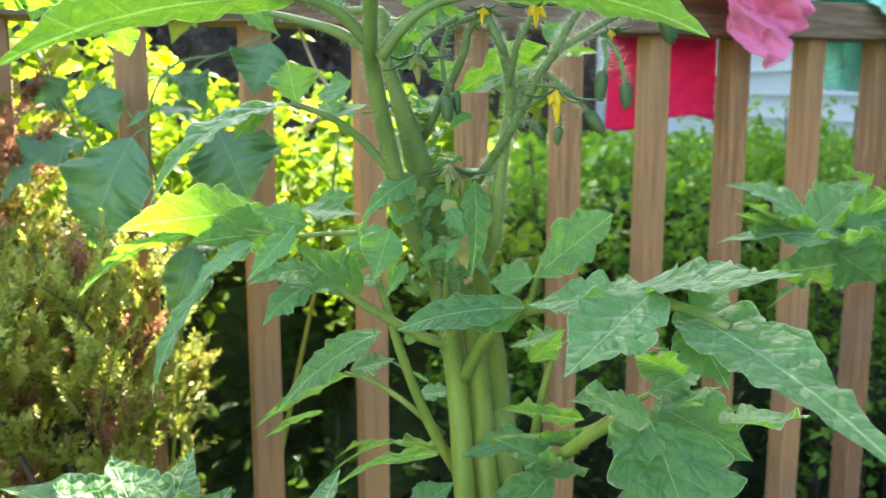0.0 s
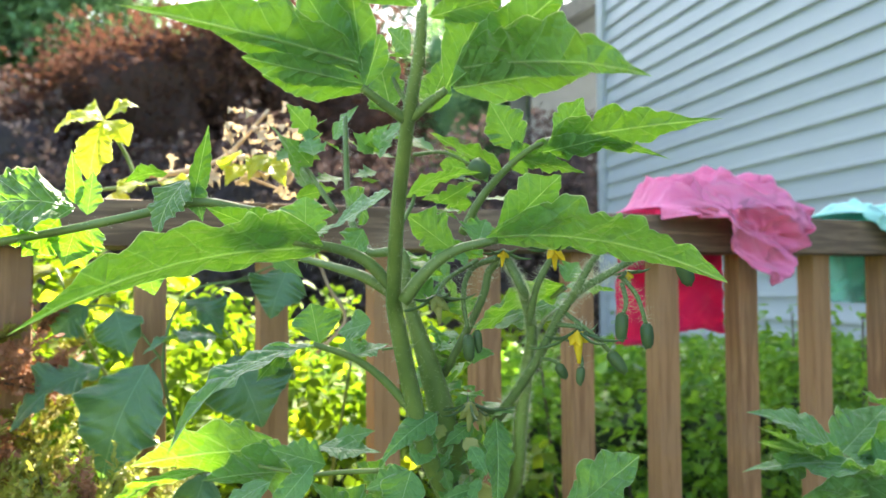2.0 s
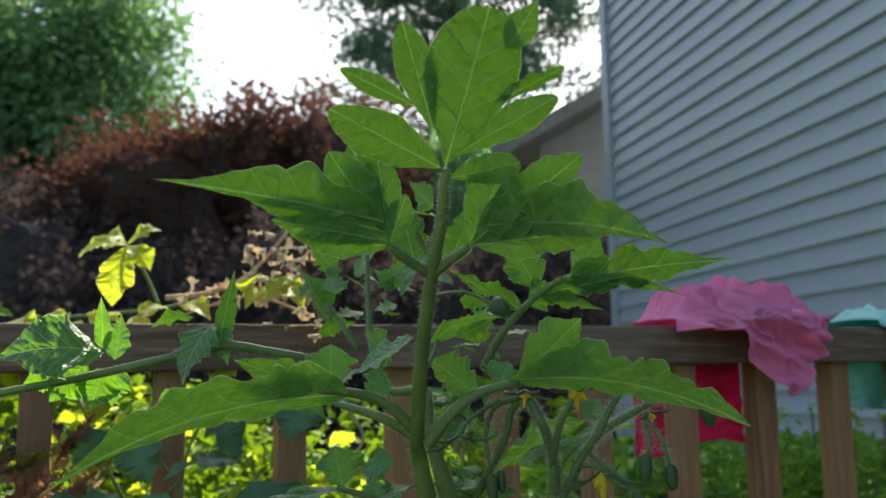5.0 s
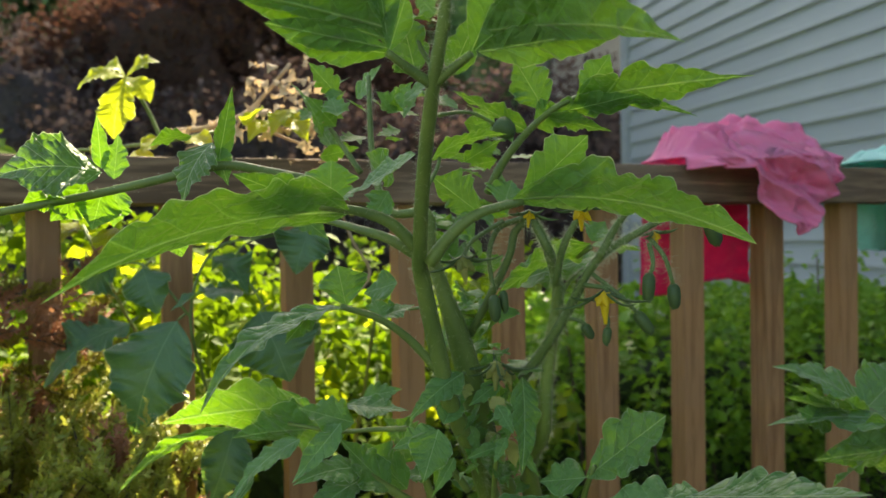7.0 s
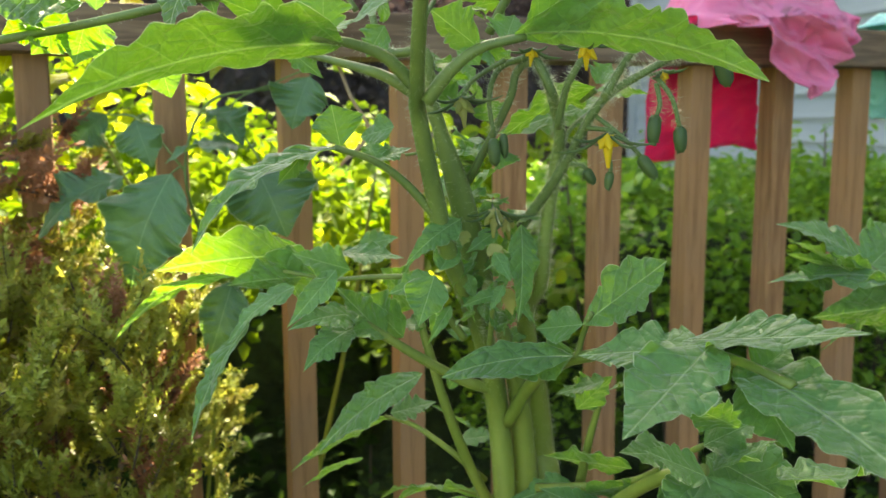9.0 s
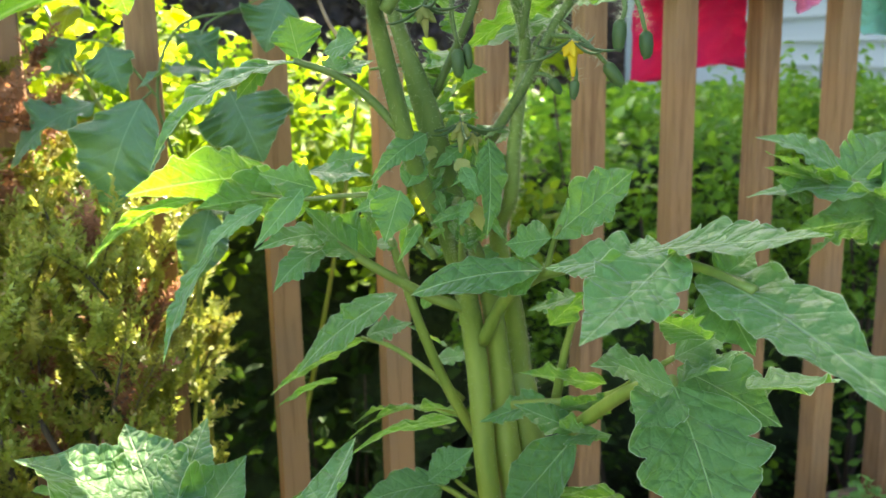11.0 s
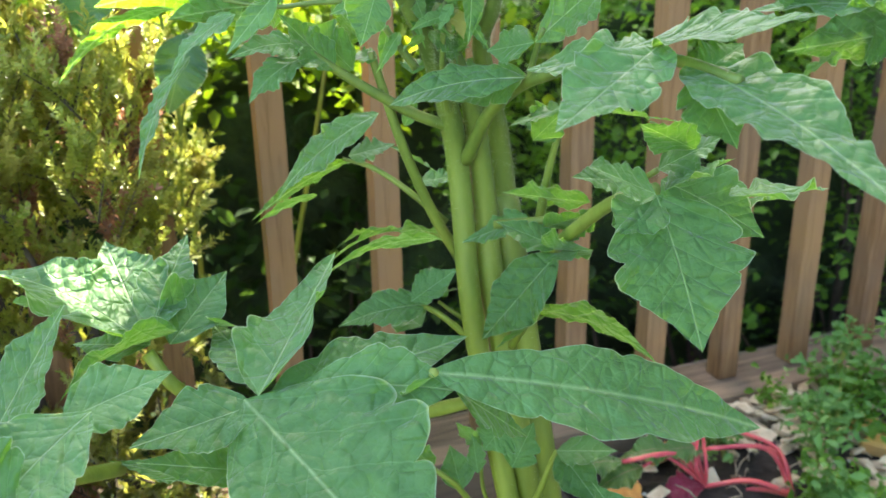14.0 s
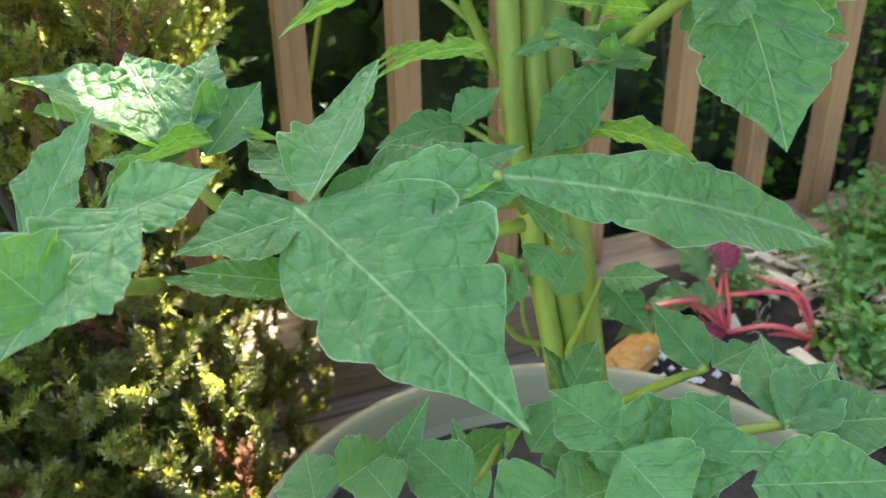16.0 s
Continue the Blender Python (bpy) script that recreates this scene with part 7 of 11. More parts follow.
leaflet(leaf, (-0.0307, 0.6883, 0.8361), (-0.0097, 0.6763, 0.8418), 0.03418835635066577, (0, -0.45, 0.9), lobes=3, depth=0.25, rows=26, cols=4, bow=0.1, seed=293)
leaflet(leaf, (-0.0027, 0.6559, 0.8674), (0.0056, 0.6428, 0.8787), 0.03487397186851485, (0, 0.75, 0.65), lobes=3, depth=0.25, rows=26, cols=4, bow=0.1, seed=294)
leaflet(leaf, (0.0045, 0.6403, 0.8689), (-0.0052, 0.6373, 0.8681), 0.023664679701768533, (0, -0.75, 0.65), lobes=3, depth=0.25, rows=26, cols=4, bow=0.1, seed=295)
leaflet(leaf, (-0.0074, 0.6808, 0.8066), (-0.0050, 0.6634, 0.7998), 0.0298524880807836, (0, -0.2, 0.98), lobes=3, depth=0.25, rows=26, cols=4, bow=0.1, seed=296)
leaflet(leaf, (0.0008, 0.6814, 0.7719), (0.0013, 0.6667, 0.7666), 0.032536290482636024, (0, 0.35, 0.94), lobes=3, depth=0.25, rows=26, cols=4, bow=0.1, seed=297)
leaflet(leaf, (-0.0082, 0.7164, 0.8659), (-0.0262, 0.7182, 0.8544), 0.029648658811579676, (0, -0.75, 0.65), lobes=3, depth=0.25, rows=26, cols=4, bow=0.1, seed=298)
leaflet(leaf, (-0.0102, 0.6522, 0.7750), (-0.0170, 0.6716, 0.7748), 0.030143995546330987, (0, -0.45, 0.9), lobes=3, depth=0.25, rows=26, cols=4, bow=0.1, seed=299)
leaflet(leaf, (0.0043, 0.6421, 0.8134), (0.0067, 0.6325, 0.7958), 0.03256729193261951, (0, 0.35, 0.94), lobes=3, depth=0.25, rows=26, cols=4, bow=0.1, seed=300)
leaflet(leaf, (-0.0054, 0.6761, 0.7734), (-0.0135, 0.6688, 0.7822), 0.027402799213706315, (0, -0.75, 0.65), lobes=3, depth=0.25, rows=26, cols=4, bow=0.1, seed=301)
leaflet(leaf, (-0.0059, 0.6894, 0.8164), (-0.0174, 0.6760, 0.8021), 0.02374986898556872, (0, -0.2, 0.98), lobes=3, depth=0.25, rows=26, cols=4, bow=0.1, seed=302)
leaflet(leaf, (-0.0022, 0.7068, 0.8378), (-0.0192, 0.7265, 0.8557), 0.022592811982183346, (0, 0.75, 0.65), lobes=3, depth=0.25, rows=26, cols=4, bow=0.1, seed=303)
leaflet(leaf, (-0.0317, 0.7101, 0.7715), (-0.0225, 0.7268, 0.7841), 0.028711955811151952, (0, -0.45, 0.9), lobes=3, depth=0.25, rows=26, cols=4, bow=0.1, seed=304)
leaflet(leaf, (-0.0184, 0.7159, 0.8047), (-0.0219, 0.7096, 0.8047), 0.022785562170522276, (0, -0.2, 0.98), lobes=3, depth=0.25, rows=26, cols=4, bow=0.1, seed=305)
leaflet(leaf, (-0.0312, 0.7195, 0.8733), (-0.0348, 0.7218, 0.8630), 0.03954732725569098, (0, -0.75, 0.65), lobes=3, depth=0.25, rows=26, cols=4, bow=0.1, seed=306)
leaflet(leaf, (-0.0131, 0.6506, 0.7836), (-0.0202, 0.6458, 0.7999), 0.02586006174101439, (0, -0.75, 0.65), lobes=3, depth=0.25, rows=26, cols=4, bow=0.1, seed=307)
leaflet(leaf, (0.0030, 0.6985, 0.8267), (-0.0024, 0.6940, 0.8443), 0.025793010171667123, (0, 0.75, 0.65), lobes=3, depth=0.25, rows=26, cols=4, bow=0.1, seed=308)
leaflet(leaf, (-0.0276, 0.6502, 0.8606), (-0.0311, 0.6662, 0.8672), 0.02932745201676297, (0, -0.45, 0.9), lobes=3, depth=0.25, rows=26, cols=4, bow=0.1, seed=309)
leaflet(leaf, (-0.0074, 0.6717, 0.7806), (0.0134, 0.6885, 0.7957), 0.037860134771170936, (0, 0.35, 0.94), lobes=3, depth=0.25, rows=26, cols=4, bow=0.1, seed=310)
leaf = tube("leaf", [(-0.0347, 0.6150, 0.7669), (-0.0533, 0.6080, 0.7886), (-0.0724, 0.6000, 0.8035), (-0.0960, 0.5900, 0.8126)], 0.0032, 0.002, STEM, plant)
hairs(leaf, [(-0.0347, 0.6150, 0.7669), (-0.0533, 0.6080, 0.7886), (-0.0724, 0.6000, 0.8035), (-0.0960, 0.5900, 0.8126)], 0.0032, 0.002, 80, 0.003, 311)
leaflet(leaf, (-0.0928, 0.5920, 0.8119), (-0.1771, 0.5500, 0.7497), 0.034, (-0.25, -0.35, 0.9), lobes=4, depth=0.3, bow=0.16, peak=0.4, fold=0.3, seed=312)
leaflet(leaf, (-0.1111, 0.5850, 0.8130), (-0.1304, 0.5800, 0.7900), 0.02, (0, -0.75, 0.65), lobes=2, seed=313)
leaflet(leaf, (-0.0928, 0.5920, 0.8126), (-0.0978, 0.5900, 0.8388), 0.034, (0, 0.75, 0.65), lobes=1, depth=0.1, peak=0.5, seed=314)
leaflet(leaf, (-0.0724, 0.6000, 0.8046), (-0.0495, 0.6100, 0.8116), 0.02, (0, -0.45, 0.9), lobes=3, depth=0.3, seed=315)
leaflet(leaf, (-0.0706, 0.6000, 0.8046), (-0.0771, 0.6100, 0.8152), 0.02, (0, -0.2, 0.98), lobes=2, seed=316)
leaflet(leaf, (-0.0633, 0.6400, 0.8245), (-0.0880, 0.6500, 0.8169), 0.03, (0, -0.75, 0.65), lobes=2, seed=317)
leaf = tube("leaf", [(-0.0095, 0.6500, 0.7994), (-0.0331, 0.6500, 0.8072), (-0.0567, 0.6500, 0.8052)], 0.0016, 0.001, STEM, plant)
hairs(leaf, [(-0.0095, 0.6500, 0.7994), (-0.0331, 0.6500, 0.8072), (-0.0567, 0.6500, 0.8052)], 0.0016, 0.001, 20, 0.003, 318)
leaflet(leaf, (0.0023, 0.6400, 0.8074), (-0.0365, 0.6400, 0.8035), 0.022, (0, -0.2, 0.98), lobes=3, depth=0.3, seed=319)
leaflet(leaf, (-0.0016, 0.6500, 0.7994), (-0.0337, 0.6600, 0.7990), 0.03, (0, 0.35, 0.94), lobes=2, depth=0.2, seed=320)
leaf = tube("leaf", [(0.0462, 0.6300, 0.8094), (0.0572, 0.6500, 0.8246), (0.0757, 0.6600, 0.8383)], 0.0018, 0.0012, STEM, plant)
hairs(leaf, [(0.0462, 0.6300, 0.8094), (0.0572, 0.6500, 0.8246), (0.0757, 0.6600, 0.8383)], 0.0018, 0.0012, 20, 0.003, 321)
leaflet(leaf, (0.0796, 0.6600, 0.8422), (0.0065, 0.6700, 0.8188), 0.042, (-0.1, -0.6, 0.7), lobes=3, depth=0.25, peak=0.45, seed=322)
leaflet(leaf, (0.0736, 0.6600, 0.8480), (0.1092, 0.6600, 0.8461), 0.02, (0, -0.45, 0.9), lobes=2, seed=323)
leaf = tube("leaf", [(-0.0170, 0.6300, 0.7636), (-0.0320, 0.6200, 0.7531), (-0.0432, 0.6150, 0.7422)], 0.0015, 0.001, STEM, plant)
hairs(leaf, [(-0.0170, 0.6300, 0.7636), (-0.0320, 0.6200, 0.7531), (-0.0432, 0.6150, 0.7422)], 0.0015, 0.001, 40, 0.003, 324)
leaflet(leaf, (-0.0186, 0.6200, 0.7645), (-0.0534, 0.6000, 0.7374), 0.022, (-0.3, -0.8, 0.3), lobes=3, depth=0.4, bow=0.1, seed=325)
leaflet(leaf, (0.0216, 0.6300, 0.7598), (0.0197, 0.6200, 0.6948), 0.024, (0.5, -0.8, 0.1), lobes=3, depth=0.25, bow=0.05, seed=326)
leaflet(leaf, (0.0181, 0.6400, 0.7588), (0.0468, 0.6300, 0.7605), 0.012, (0, -0.45, 0.9), lobes=2, bow=0.2, seed=327)
leaflet(leaf, (0.0063, 0.6400, 0.7549), (-0.0152, 0.6300, 0.7403), 0.014, (0, -0.75, 0.65), lobes=2, seed=328)
leaflet(leaf, (0.0118, 0.6374, 0.7157), (0.0171, 0.6389, 0.6952), 0.010973908612937717, (0, -0.95, 0.3), mat=PETAL_DRY, lobes=2, depth=0.4, rows=20, cols=3, seed=329)
leaflet(leaf, (-0.0148, 0.6408, 0.7250), (-0.0083, 0.6445, 0.7052), 0.010913297485384096, (0, -0.95, 0.3), mat=TOMATO, lobes=2, depth=0.4, rows=20, cols=3, seed=330)
leaflet(leaf, (0.0135, 0.6369, 0.7356), (0.0115, 0.6294, 0.7174), 0.01292489766729598, (0, -0.75, 0.65), mat=TOMATO, lobes=2, depth=0.4, rows=20, cols=3, seed=331)
leaflet(leaf, (-0.0033, 0.6553, 0.7330), (0.0028, 0.6520, 0.7241), 0.007222508327073001, (0, -0.45, 0.9), mat=TOMATO, lobes=2, depth=0.4, rows=20, cols=3, seed=332)
leaflet(leaf, (0.0169, 0.6590, 0.7002), (0.0164, 0.6517, 0.6854), 0.009920999284313234, (0, -0.95, 0.3), mat=TOMATO, lobes=2, depth=0.4, rows=20, cols=3, seed=333)
leaflet(leaf, (-0.0015, 0.6528, 0.7182), (0.0093, 0.6434, 0.6978), 0.01237817154341058, (0, -0.95, 0.3), mat=PETAL_DRY, lobes=2, depth=0.4, rows=20, cols=3, seed=334)
leaflet(leaf, (0.0029, 0.6553, 0.7137), (0.0038, 0.6545, 0.6936), 0.011490687481753019, (0, -0.45, 0.9), mat=PETAL_DRY, lobes=2, depth=0.4, rows=20, cols=3, seed=335)
leaflet(leaf, (-0.0141, 0.6293, 0.7558), (-0.0177, 0.6259, 0.7455), 0.009594328735730377, (0, -0.75, 0.65), mat=PETAL_DRY, lobes=2, depth=0.4, rows=20, cols=3, seed=336)
leaflet(leaf, (0.0102, 0.6214, 0.7206), (0.0012, 0.6163, 0.7041), 0.009784781145936993, (0, -0.45, 0.9), mat=TOMATO, lobes=2, depth=0.4, rows=20, cols=3, seed=337)
leaflet(leaf, (0.0011, 0.6279, 0.7473), (0.0092, 0.6217, 0.7342), 0.013641253651025913, (0, -0.45, 0.9), mat=PETAL_DRY, lobes=2, depth=0.4, rows=20, cols=3, seed=338)
leaflet(leaf, (-0.0070, 0.6362, 0.7406), (-0.0160, 0.6446, 0.7214), 0.011281096734702328, (0, -0.45, 0.9), mat=TOMATO, lobes=2, depth=0.4, rows=20, cols=3, seed=339)
leaflet(leaf, (0.0037, 0.6223, 0.7425), (0.0146, 0.6134, 0.7240), 0.012237165831604856, (0, -0.75, 0.65), mat=TOMATO, lobes=2, depth=0.4, rows=20, cols=3, seed=340)
leaflet(leaf, (0.0074, 0.6493, 0.7511), (0.0043, 0.6545, 0.7292), 0.011737847857002364, (0, -0.75, 0.65), mat=TOMATO, lobes=2, depth=0.4, rows=20, cols=3, seed=341)
leaflet(leaf, (0.0080, 0.6482, 0.7074), (0.0064, 0.6565, 0.6861), 0.006860160718609933, (0, -0.75, 0.65), mat=TOMATO, lobes=2, depth=0.4, rows=20, cols=3, seed=342)
leaf = tube("leaf", [(0.0071, 0.7000, 0.6235), (-0.0192, 0.6900, 0.6353), (-0.0509, 0.6800, 0.6556), (-0.0772, 0.6700, 0.6753), (-0.1024, 0.6600, 0.6951)], 0.0046, 0.0028, STEM, plant)
hairs(leaf, [(0.0071, 0.7000, 0.6235), (-0.0192, 0.6900, 0.6353), (-0.0509, 0.6800, 0.6556), (-0.0772, 0.6700, 0.6753), (-0.1024, 0.6600, 0.6951)], 0.0046, 0.0028, 60, 0.003, 343)
leaflet(leaf, (-0.0922, 0.6600, 0.6909), (-0.1368, 0.6300, 0.6867), 0.026, (-0.2, -0.7, 0.7), lobes=2, depth=0.15, bow=0.1, seed=344)
leaflet(leaf, (-0.0961, 0.6500, 0.7256), (-0.1338, 0.6400, 0.7382), 0.03, (0, -0.75, 0.65), lobes=3, depth=0.3, seed=345)
leaflet(leaf, (-0.0924, 0.6600, 0.6825), (-0.1287, 0.6400, 0.6545), 0.034, (-0.3, -0.6, 0.7), lobes=2, depth=0.15, bow=0.12, seed=346)
leaflet(leaf, (-0.0730, 0.6700, 0.6718), (-0.1081, 0.6600, 0.7118), 0.04, (0, -0.45, 0.9), lobes=2, depth=0.2, seed=347)
leaflet(leaf, (-0.0614, 0.6800, 0.6696), (-0.0960, 0.6900, 0.7025), 0.05, (0, 0.75, 0.65), lobes=2, depth=0.2, seed=348)
leaflet(leaf, (-0.0547, 0.6800, 0.6913), (-0.0797, 0.7000, 0.7184), 0.05, (0, 0.75, 0.65), lobes=3, depth=0.2, seed=349)
leaf = tube("leaf", [(-0.0584, 0.6550, 0.7200), (-0.0834, 0.6600, 0.7184), (-0.1117, 0.6700, 0.7152), (-0.1490, 0.6800, 0.7191)], 0.002, 0.0014, STEM, plant)
hairs(leaf, [(-0.0584, 0.6550, 0.7200), (-0.0834, 0.6600, 0.7184), (-0.1117, 0.6700, 0.7152), (-0.1490, 0.6800, 0.7191)], 0.002, 0.0014, 20, 0.003, 350)
leaflet(leaf, (-0.1297, 0.6800, 0.7306), (-0.2568, 0.7200, 0.7119), 0.056, (0, 0.8, 0.5), lobes=4, depth=0.2, peak=0.4, bow=0.04, seed=351)
leaflet(leaf, (-0.1055, 0.6700, 0.7164), (-0.1964, 0.7000, 0.7043), 0.056, (0, 0.8, 0.5), lobes=3, depth=0.3, bow=0.04, seed=352)
leaflet(leaf, (-0.1877, 0.6900, 0.7133), (-0.2987, 0.7300, 0.6515), 0.024, (-0.4, 0.55, 0.7), lobes=4, depth=0.15, bow=0.12, seed=353)
leaflet(leaf, (-0.1368, 0.6600, 0.7118), (-0.1831, 0.6500, 0.6721), 0.026, (-0.6, -0.5, 0.5), lobes=3, depth=0.2, bow=0.1, seed=354)
leaflet(leaf, (-0.1707, 0.6600, 0.6846), (-0.2100, 0.6300, 0.6066), 0.028, (-0.7, -0.6, 0.3), lobes=3, depth=0.2, bow=0.06, curl=0.04, seed=355)
leaflet(leaf, (-0.1034, 0.6600, 0.7365), (-0.0578, 0.6500, 0.7337), 0.026, (0, -0.45, 0.9), lobes=3, depth=0.3, seed=356)
leaflet(leaf, (-0.0925, 0.6700, 0.7394), (-0.0635, 0.6700, 0.7456), 0.02, (0, -0.75, 0.65), lobes=3, depth=0.3, seed=357)
leaflet(leaf, (-0.1045, 0.6400, 0.7271), (-0.1353, 0.6200, 0.6908), 0.02, (0, -0.75, 0.65), lobes=2, depth=0.2, seed=358)
leaflet(leaf, (-0.0349, 0.6000, 0.7310), (-0.0450, 0.5900, 0.6990), 0.03, (-0.1, -0.9, 0.3), lobes=2, depth=0.15, peak=0.3, seed=359)
leaflet(leaf, (-0.0355, 0.6100, 0.7276), (-0.0659, 0.6100, 0.7161), 0.02, (0, -0.75, 0.65), lobes=2, seed=360)
leaflet(leaf, (-0.0322, 0.6200, 0.7300), (-0.0173, 0.6400, 0.7549), 0.02, (0, -0.75, 0.65), lobes=2, seed=361)
leaf = tube("leaf", [(-0.0161, 0.6600, 0.6740), (-0.0282, 0.6550, 0.6919), (-0.0360, 0.6500, 0.7031)], 0.003, 0.002, STEM, plant)
hairs(leaf, [(-0.0161, 0.6600, 0.6740), (-0.0282, 0.6550, 0.6919), (-0.0360, 0.6500, 0.7031)], 0.003, 0.002, 20, 0.003, 362)
leaf = tube("leaf", [(0.0100, 0.7350, 0.5065), (-0.0111, 0.7200, 0.5520), (-0.0307, 0.7000, 0.6107), (-0.0429, 0.6900, 0.6563), (-0.0496, 0.6850, 0.6816)], 0.0048, 0.0028, STEM, plant)
hairs(leaf, [(0.0100, 0.7350, 0.5065), (-0.0111, 0.7200, 0.5520), (-0.0307, 0.7000, 0.6107), (-0.0429, 0.6900, 0.6563), (-0.0496, 0.6850, 0.6816)], 0.0048, 0.0028, 160, 0.003, 363)
leaflet(leaf, (-0.0445, 0.6850, 0.6773), (-0.0664, 0.6900, 0.6784), 0.02, (0, -0.45, 0.9), lobes=2, seed=364)
leaflet(leaf, (-0.0283, 0.7000, 0.6244), (-0.0172, 0.7000, 0.6472), 0.012, (0, -0.75, 0.65), lobes=2, seed=365)
leaf = tube("leaf", [(0.0005, 0.7350, 0.5365), (-0.0301, 0.7350, 0.5637), (-0.0584, 0.7400, 0.5816), (-0.0824, 0.7450, 0.5874)], 0.003, 0.0016, STEM, plant)
hairs(leaf, [(0.0005, 0.7350, 0.5365), (-0.0301, 0.7350, 0.5637), (-0.0584, 0.7400, 0.5816), (-0.0824, 0.7450, 0.5874)], 0.003, 0.0016, 60, 0.003, 366)
leaflet(leaf, (-0.0502, 0.7300, 0.6279), (-0.1403, 0.7500, 0.5509), 0.036, (-0.3, -0.6, 0.7), lobes=3, depth=0.1, peak=0.4, bow=0.08, seed=367)
leaflet(leaf, (-0.0753, 0.7450, 0.5874), (-0.1673, 0.7700, 0.5272), 0.024, (-0.3, 0.65, 0.6), lobes=3, depth=0.2, bow=0.05, seed=368)
leaflet(leaf, (-0.0777, 0.7450, 0.5898), (-0.0400, 0.7500, 0.5982), 0.03, (0, -0.45, 0.9), lobes=4, depth=0.4, seed=369)
leaflet(leaf, (-0.0435, 0.7300, 0.6017), (-0.0018, 0.7200, 0.5809), 0.028, (0, 0.35, 0.94), lobes=3, depth=0.3, seed=370)
leaflet(leaf, (-0.0207, 0.7350, 0.5710), (0.0123, 0.7400, 0.5742), 0.02, (0, -0.45, 0.9), lobes=2, seed=371)
leaf = tube("leaf", [(0.0076, 0.7400, 0.5195), (-0.0091, 0.7400, 0.5245), (-0.0257, 0.7400, 0.5296)], 0.003, 0.002, STEM, plant)
hairs(leaf, [(0.0076, 0.7400, 0.5195), (-0.0091, 0.7400, 0.5245), (-0.0257, 0.7400, 0.5296)], 0.003, 0.002, 20, 0.003, 372)
leaflet(leaf, (0.0076, 0.7400, 0.5195), (-0.0950, 0.7000, 0.5118), 0.042, (-0.1, 0.5, 0.85), lobes=3, depth=0.15, bow=0.16, seed=373)
leaflet(leaf, (-0.0305, 0.7400, 0.5270), (-0.0941, 0.7500, 0.5078), 0.03, (0, 0.35, 0.94), lobes=3, depth=0.2, bow=0.12, seed=374)
leaf = tube("leaf", [(0.0171, 0.7050, 0.5962), (0.0324, 0.6750, 0.6358), (0.0499, 0.6300, 0.6645), (0.0663, 0.6000, 0.6784), (0.1020, 0.5500, 0.6984), (0.1287, 0.5050, 0.7018), (0.1500, 0.4700, 0.6979)], 0.0055, 0.0028, STEM, plant)
hairs(leaf, [(0.0171, 0.7050, 0.5962), (0.0324, 0.6750, 0.6358), (0.0499, 0.6300, 0.6645), (0.0663, 0.6000, 0.6784), (0.1020, 0.5500, 0.6984), (0.1287, 0.5050, 0.7018), (0.1500, 0.4700, 0.6979)], 0.0055, 0.0028, 60, 0.003, 375)
leaflet(leaf, (0.1188, 0.5050, 0.7116), (0.0586, 0.4300, 0.6835), 0.05, (0, -0.45, 0.9), lobes=3, depth=0.26, peak=0.4, fold=0.1, teeth=0.05, seed=376)
leaflet(leaf, (0.1160, 0.5200, 0.7050), (0.0531, 0.5600, 0.6890), 0.05, (0, -0.45, 0.9), lobes=3, depth=0.3, seed=377)
leaflet(leaf, (0.1307, 0.5000, 0.7014), (0.2022, 0.3700, 0.6545), 0.052, (0.1, -0.5, 0.85), teeth=0.05, lobes=3, depth=0.2, peak=0.32, fold=0.12, bow=0.05, acu=0.8, seed=378)
leaflet(leaf, (0.1375, 0.4900, 0.6990), (0.1584, 0.5000, 0.7110), 0.03, (0, -0.45, 0.9), lobes=2, depth=0.2, seed=379)
leaflet(leaf, (0.1344, 0.4900, 0.6990), (0.1485, 0.4600, 0.6672), 0.04, (0, -0.75, 0.65), lobes=3, depth=0.3, seed=380)
leaflet(leaf, (0.1081, 0.5300, 0.7062), (0.1753, 0.4400, 0.7322), 0.046, (0, -0.45, 0.9), lobes=4, depth=0.35, peak=0.35, fold=0.12, seed=381)
leaf = tube("leaf", [(0.0579, 0.6100, 0.6733), (0.0610, 0.6050, 0.6901), (0.0653, 0.5950, 0.7074)], 0.0022, 0.0016, STEM, plant)
hairs(leaf, [(0.0579, 0.6100, 0.6733), (0.0610, 0.6050, 0.6901), (0.0653, 0.5950, 0.7074)], 0.0022, 0.0016, 20, 0.003, 382)
leaflet(leaf, (0.0603, 0.6000, 0.6988), (0.1050, 0.5650, 0.7457), 0.046, (0.1, -0.7, 0.7), lobes=3, depth=0.25, peak=0.55, seed=383)
leaflet(leaf, (0.0603, 0.6000, 0.6988), (0.0314, 0.6200, 0.6908), 0.03, (0, -0.75, 0.65), lobes=2, depth=0.2, seed=384)
leaflet(leaf, (0.0555, 0.6050, 0.6765), (-0.0317, 0.6200, 0.6569), 0.034, (0, -0.6, 0.8), lobes=3, depth=0.12, peak=0.5, bow=0.08, seed=385)
leaflet(leaf, (0.0559, 0.6100, 0.6773), (0.0103, 0.6300, 0.6563), 0.03, (0, -0.75, 0.65), lobes=2, seed=386)
leaflet(leaf, (0.0812, 0.6400, 0.6495), (0.0485, 0.6600, 0.6334), 0.02, (0, -0.45, 0.9), lobes=3, depth=0.4, seed=387)
leaflet(leaf, (0.1081, 0.6200, 0.6508), (0.1505, 0.6000, 0.6484), 0.034, (0, 0.35, 0.94), lobes=3, depth=0.4, seed=388)
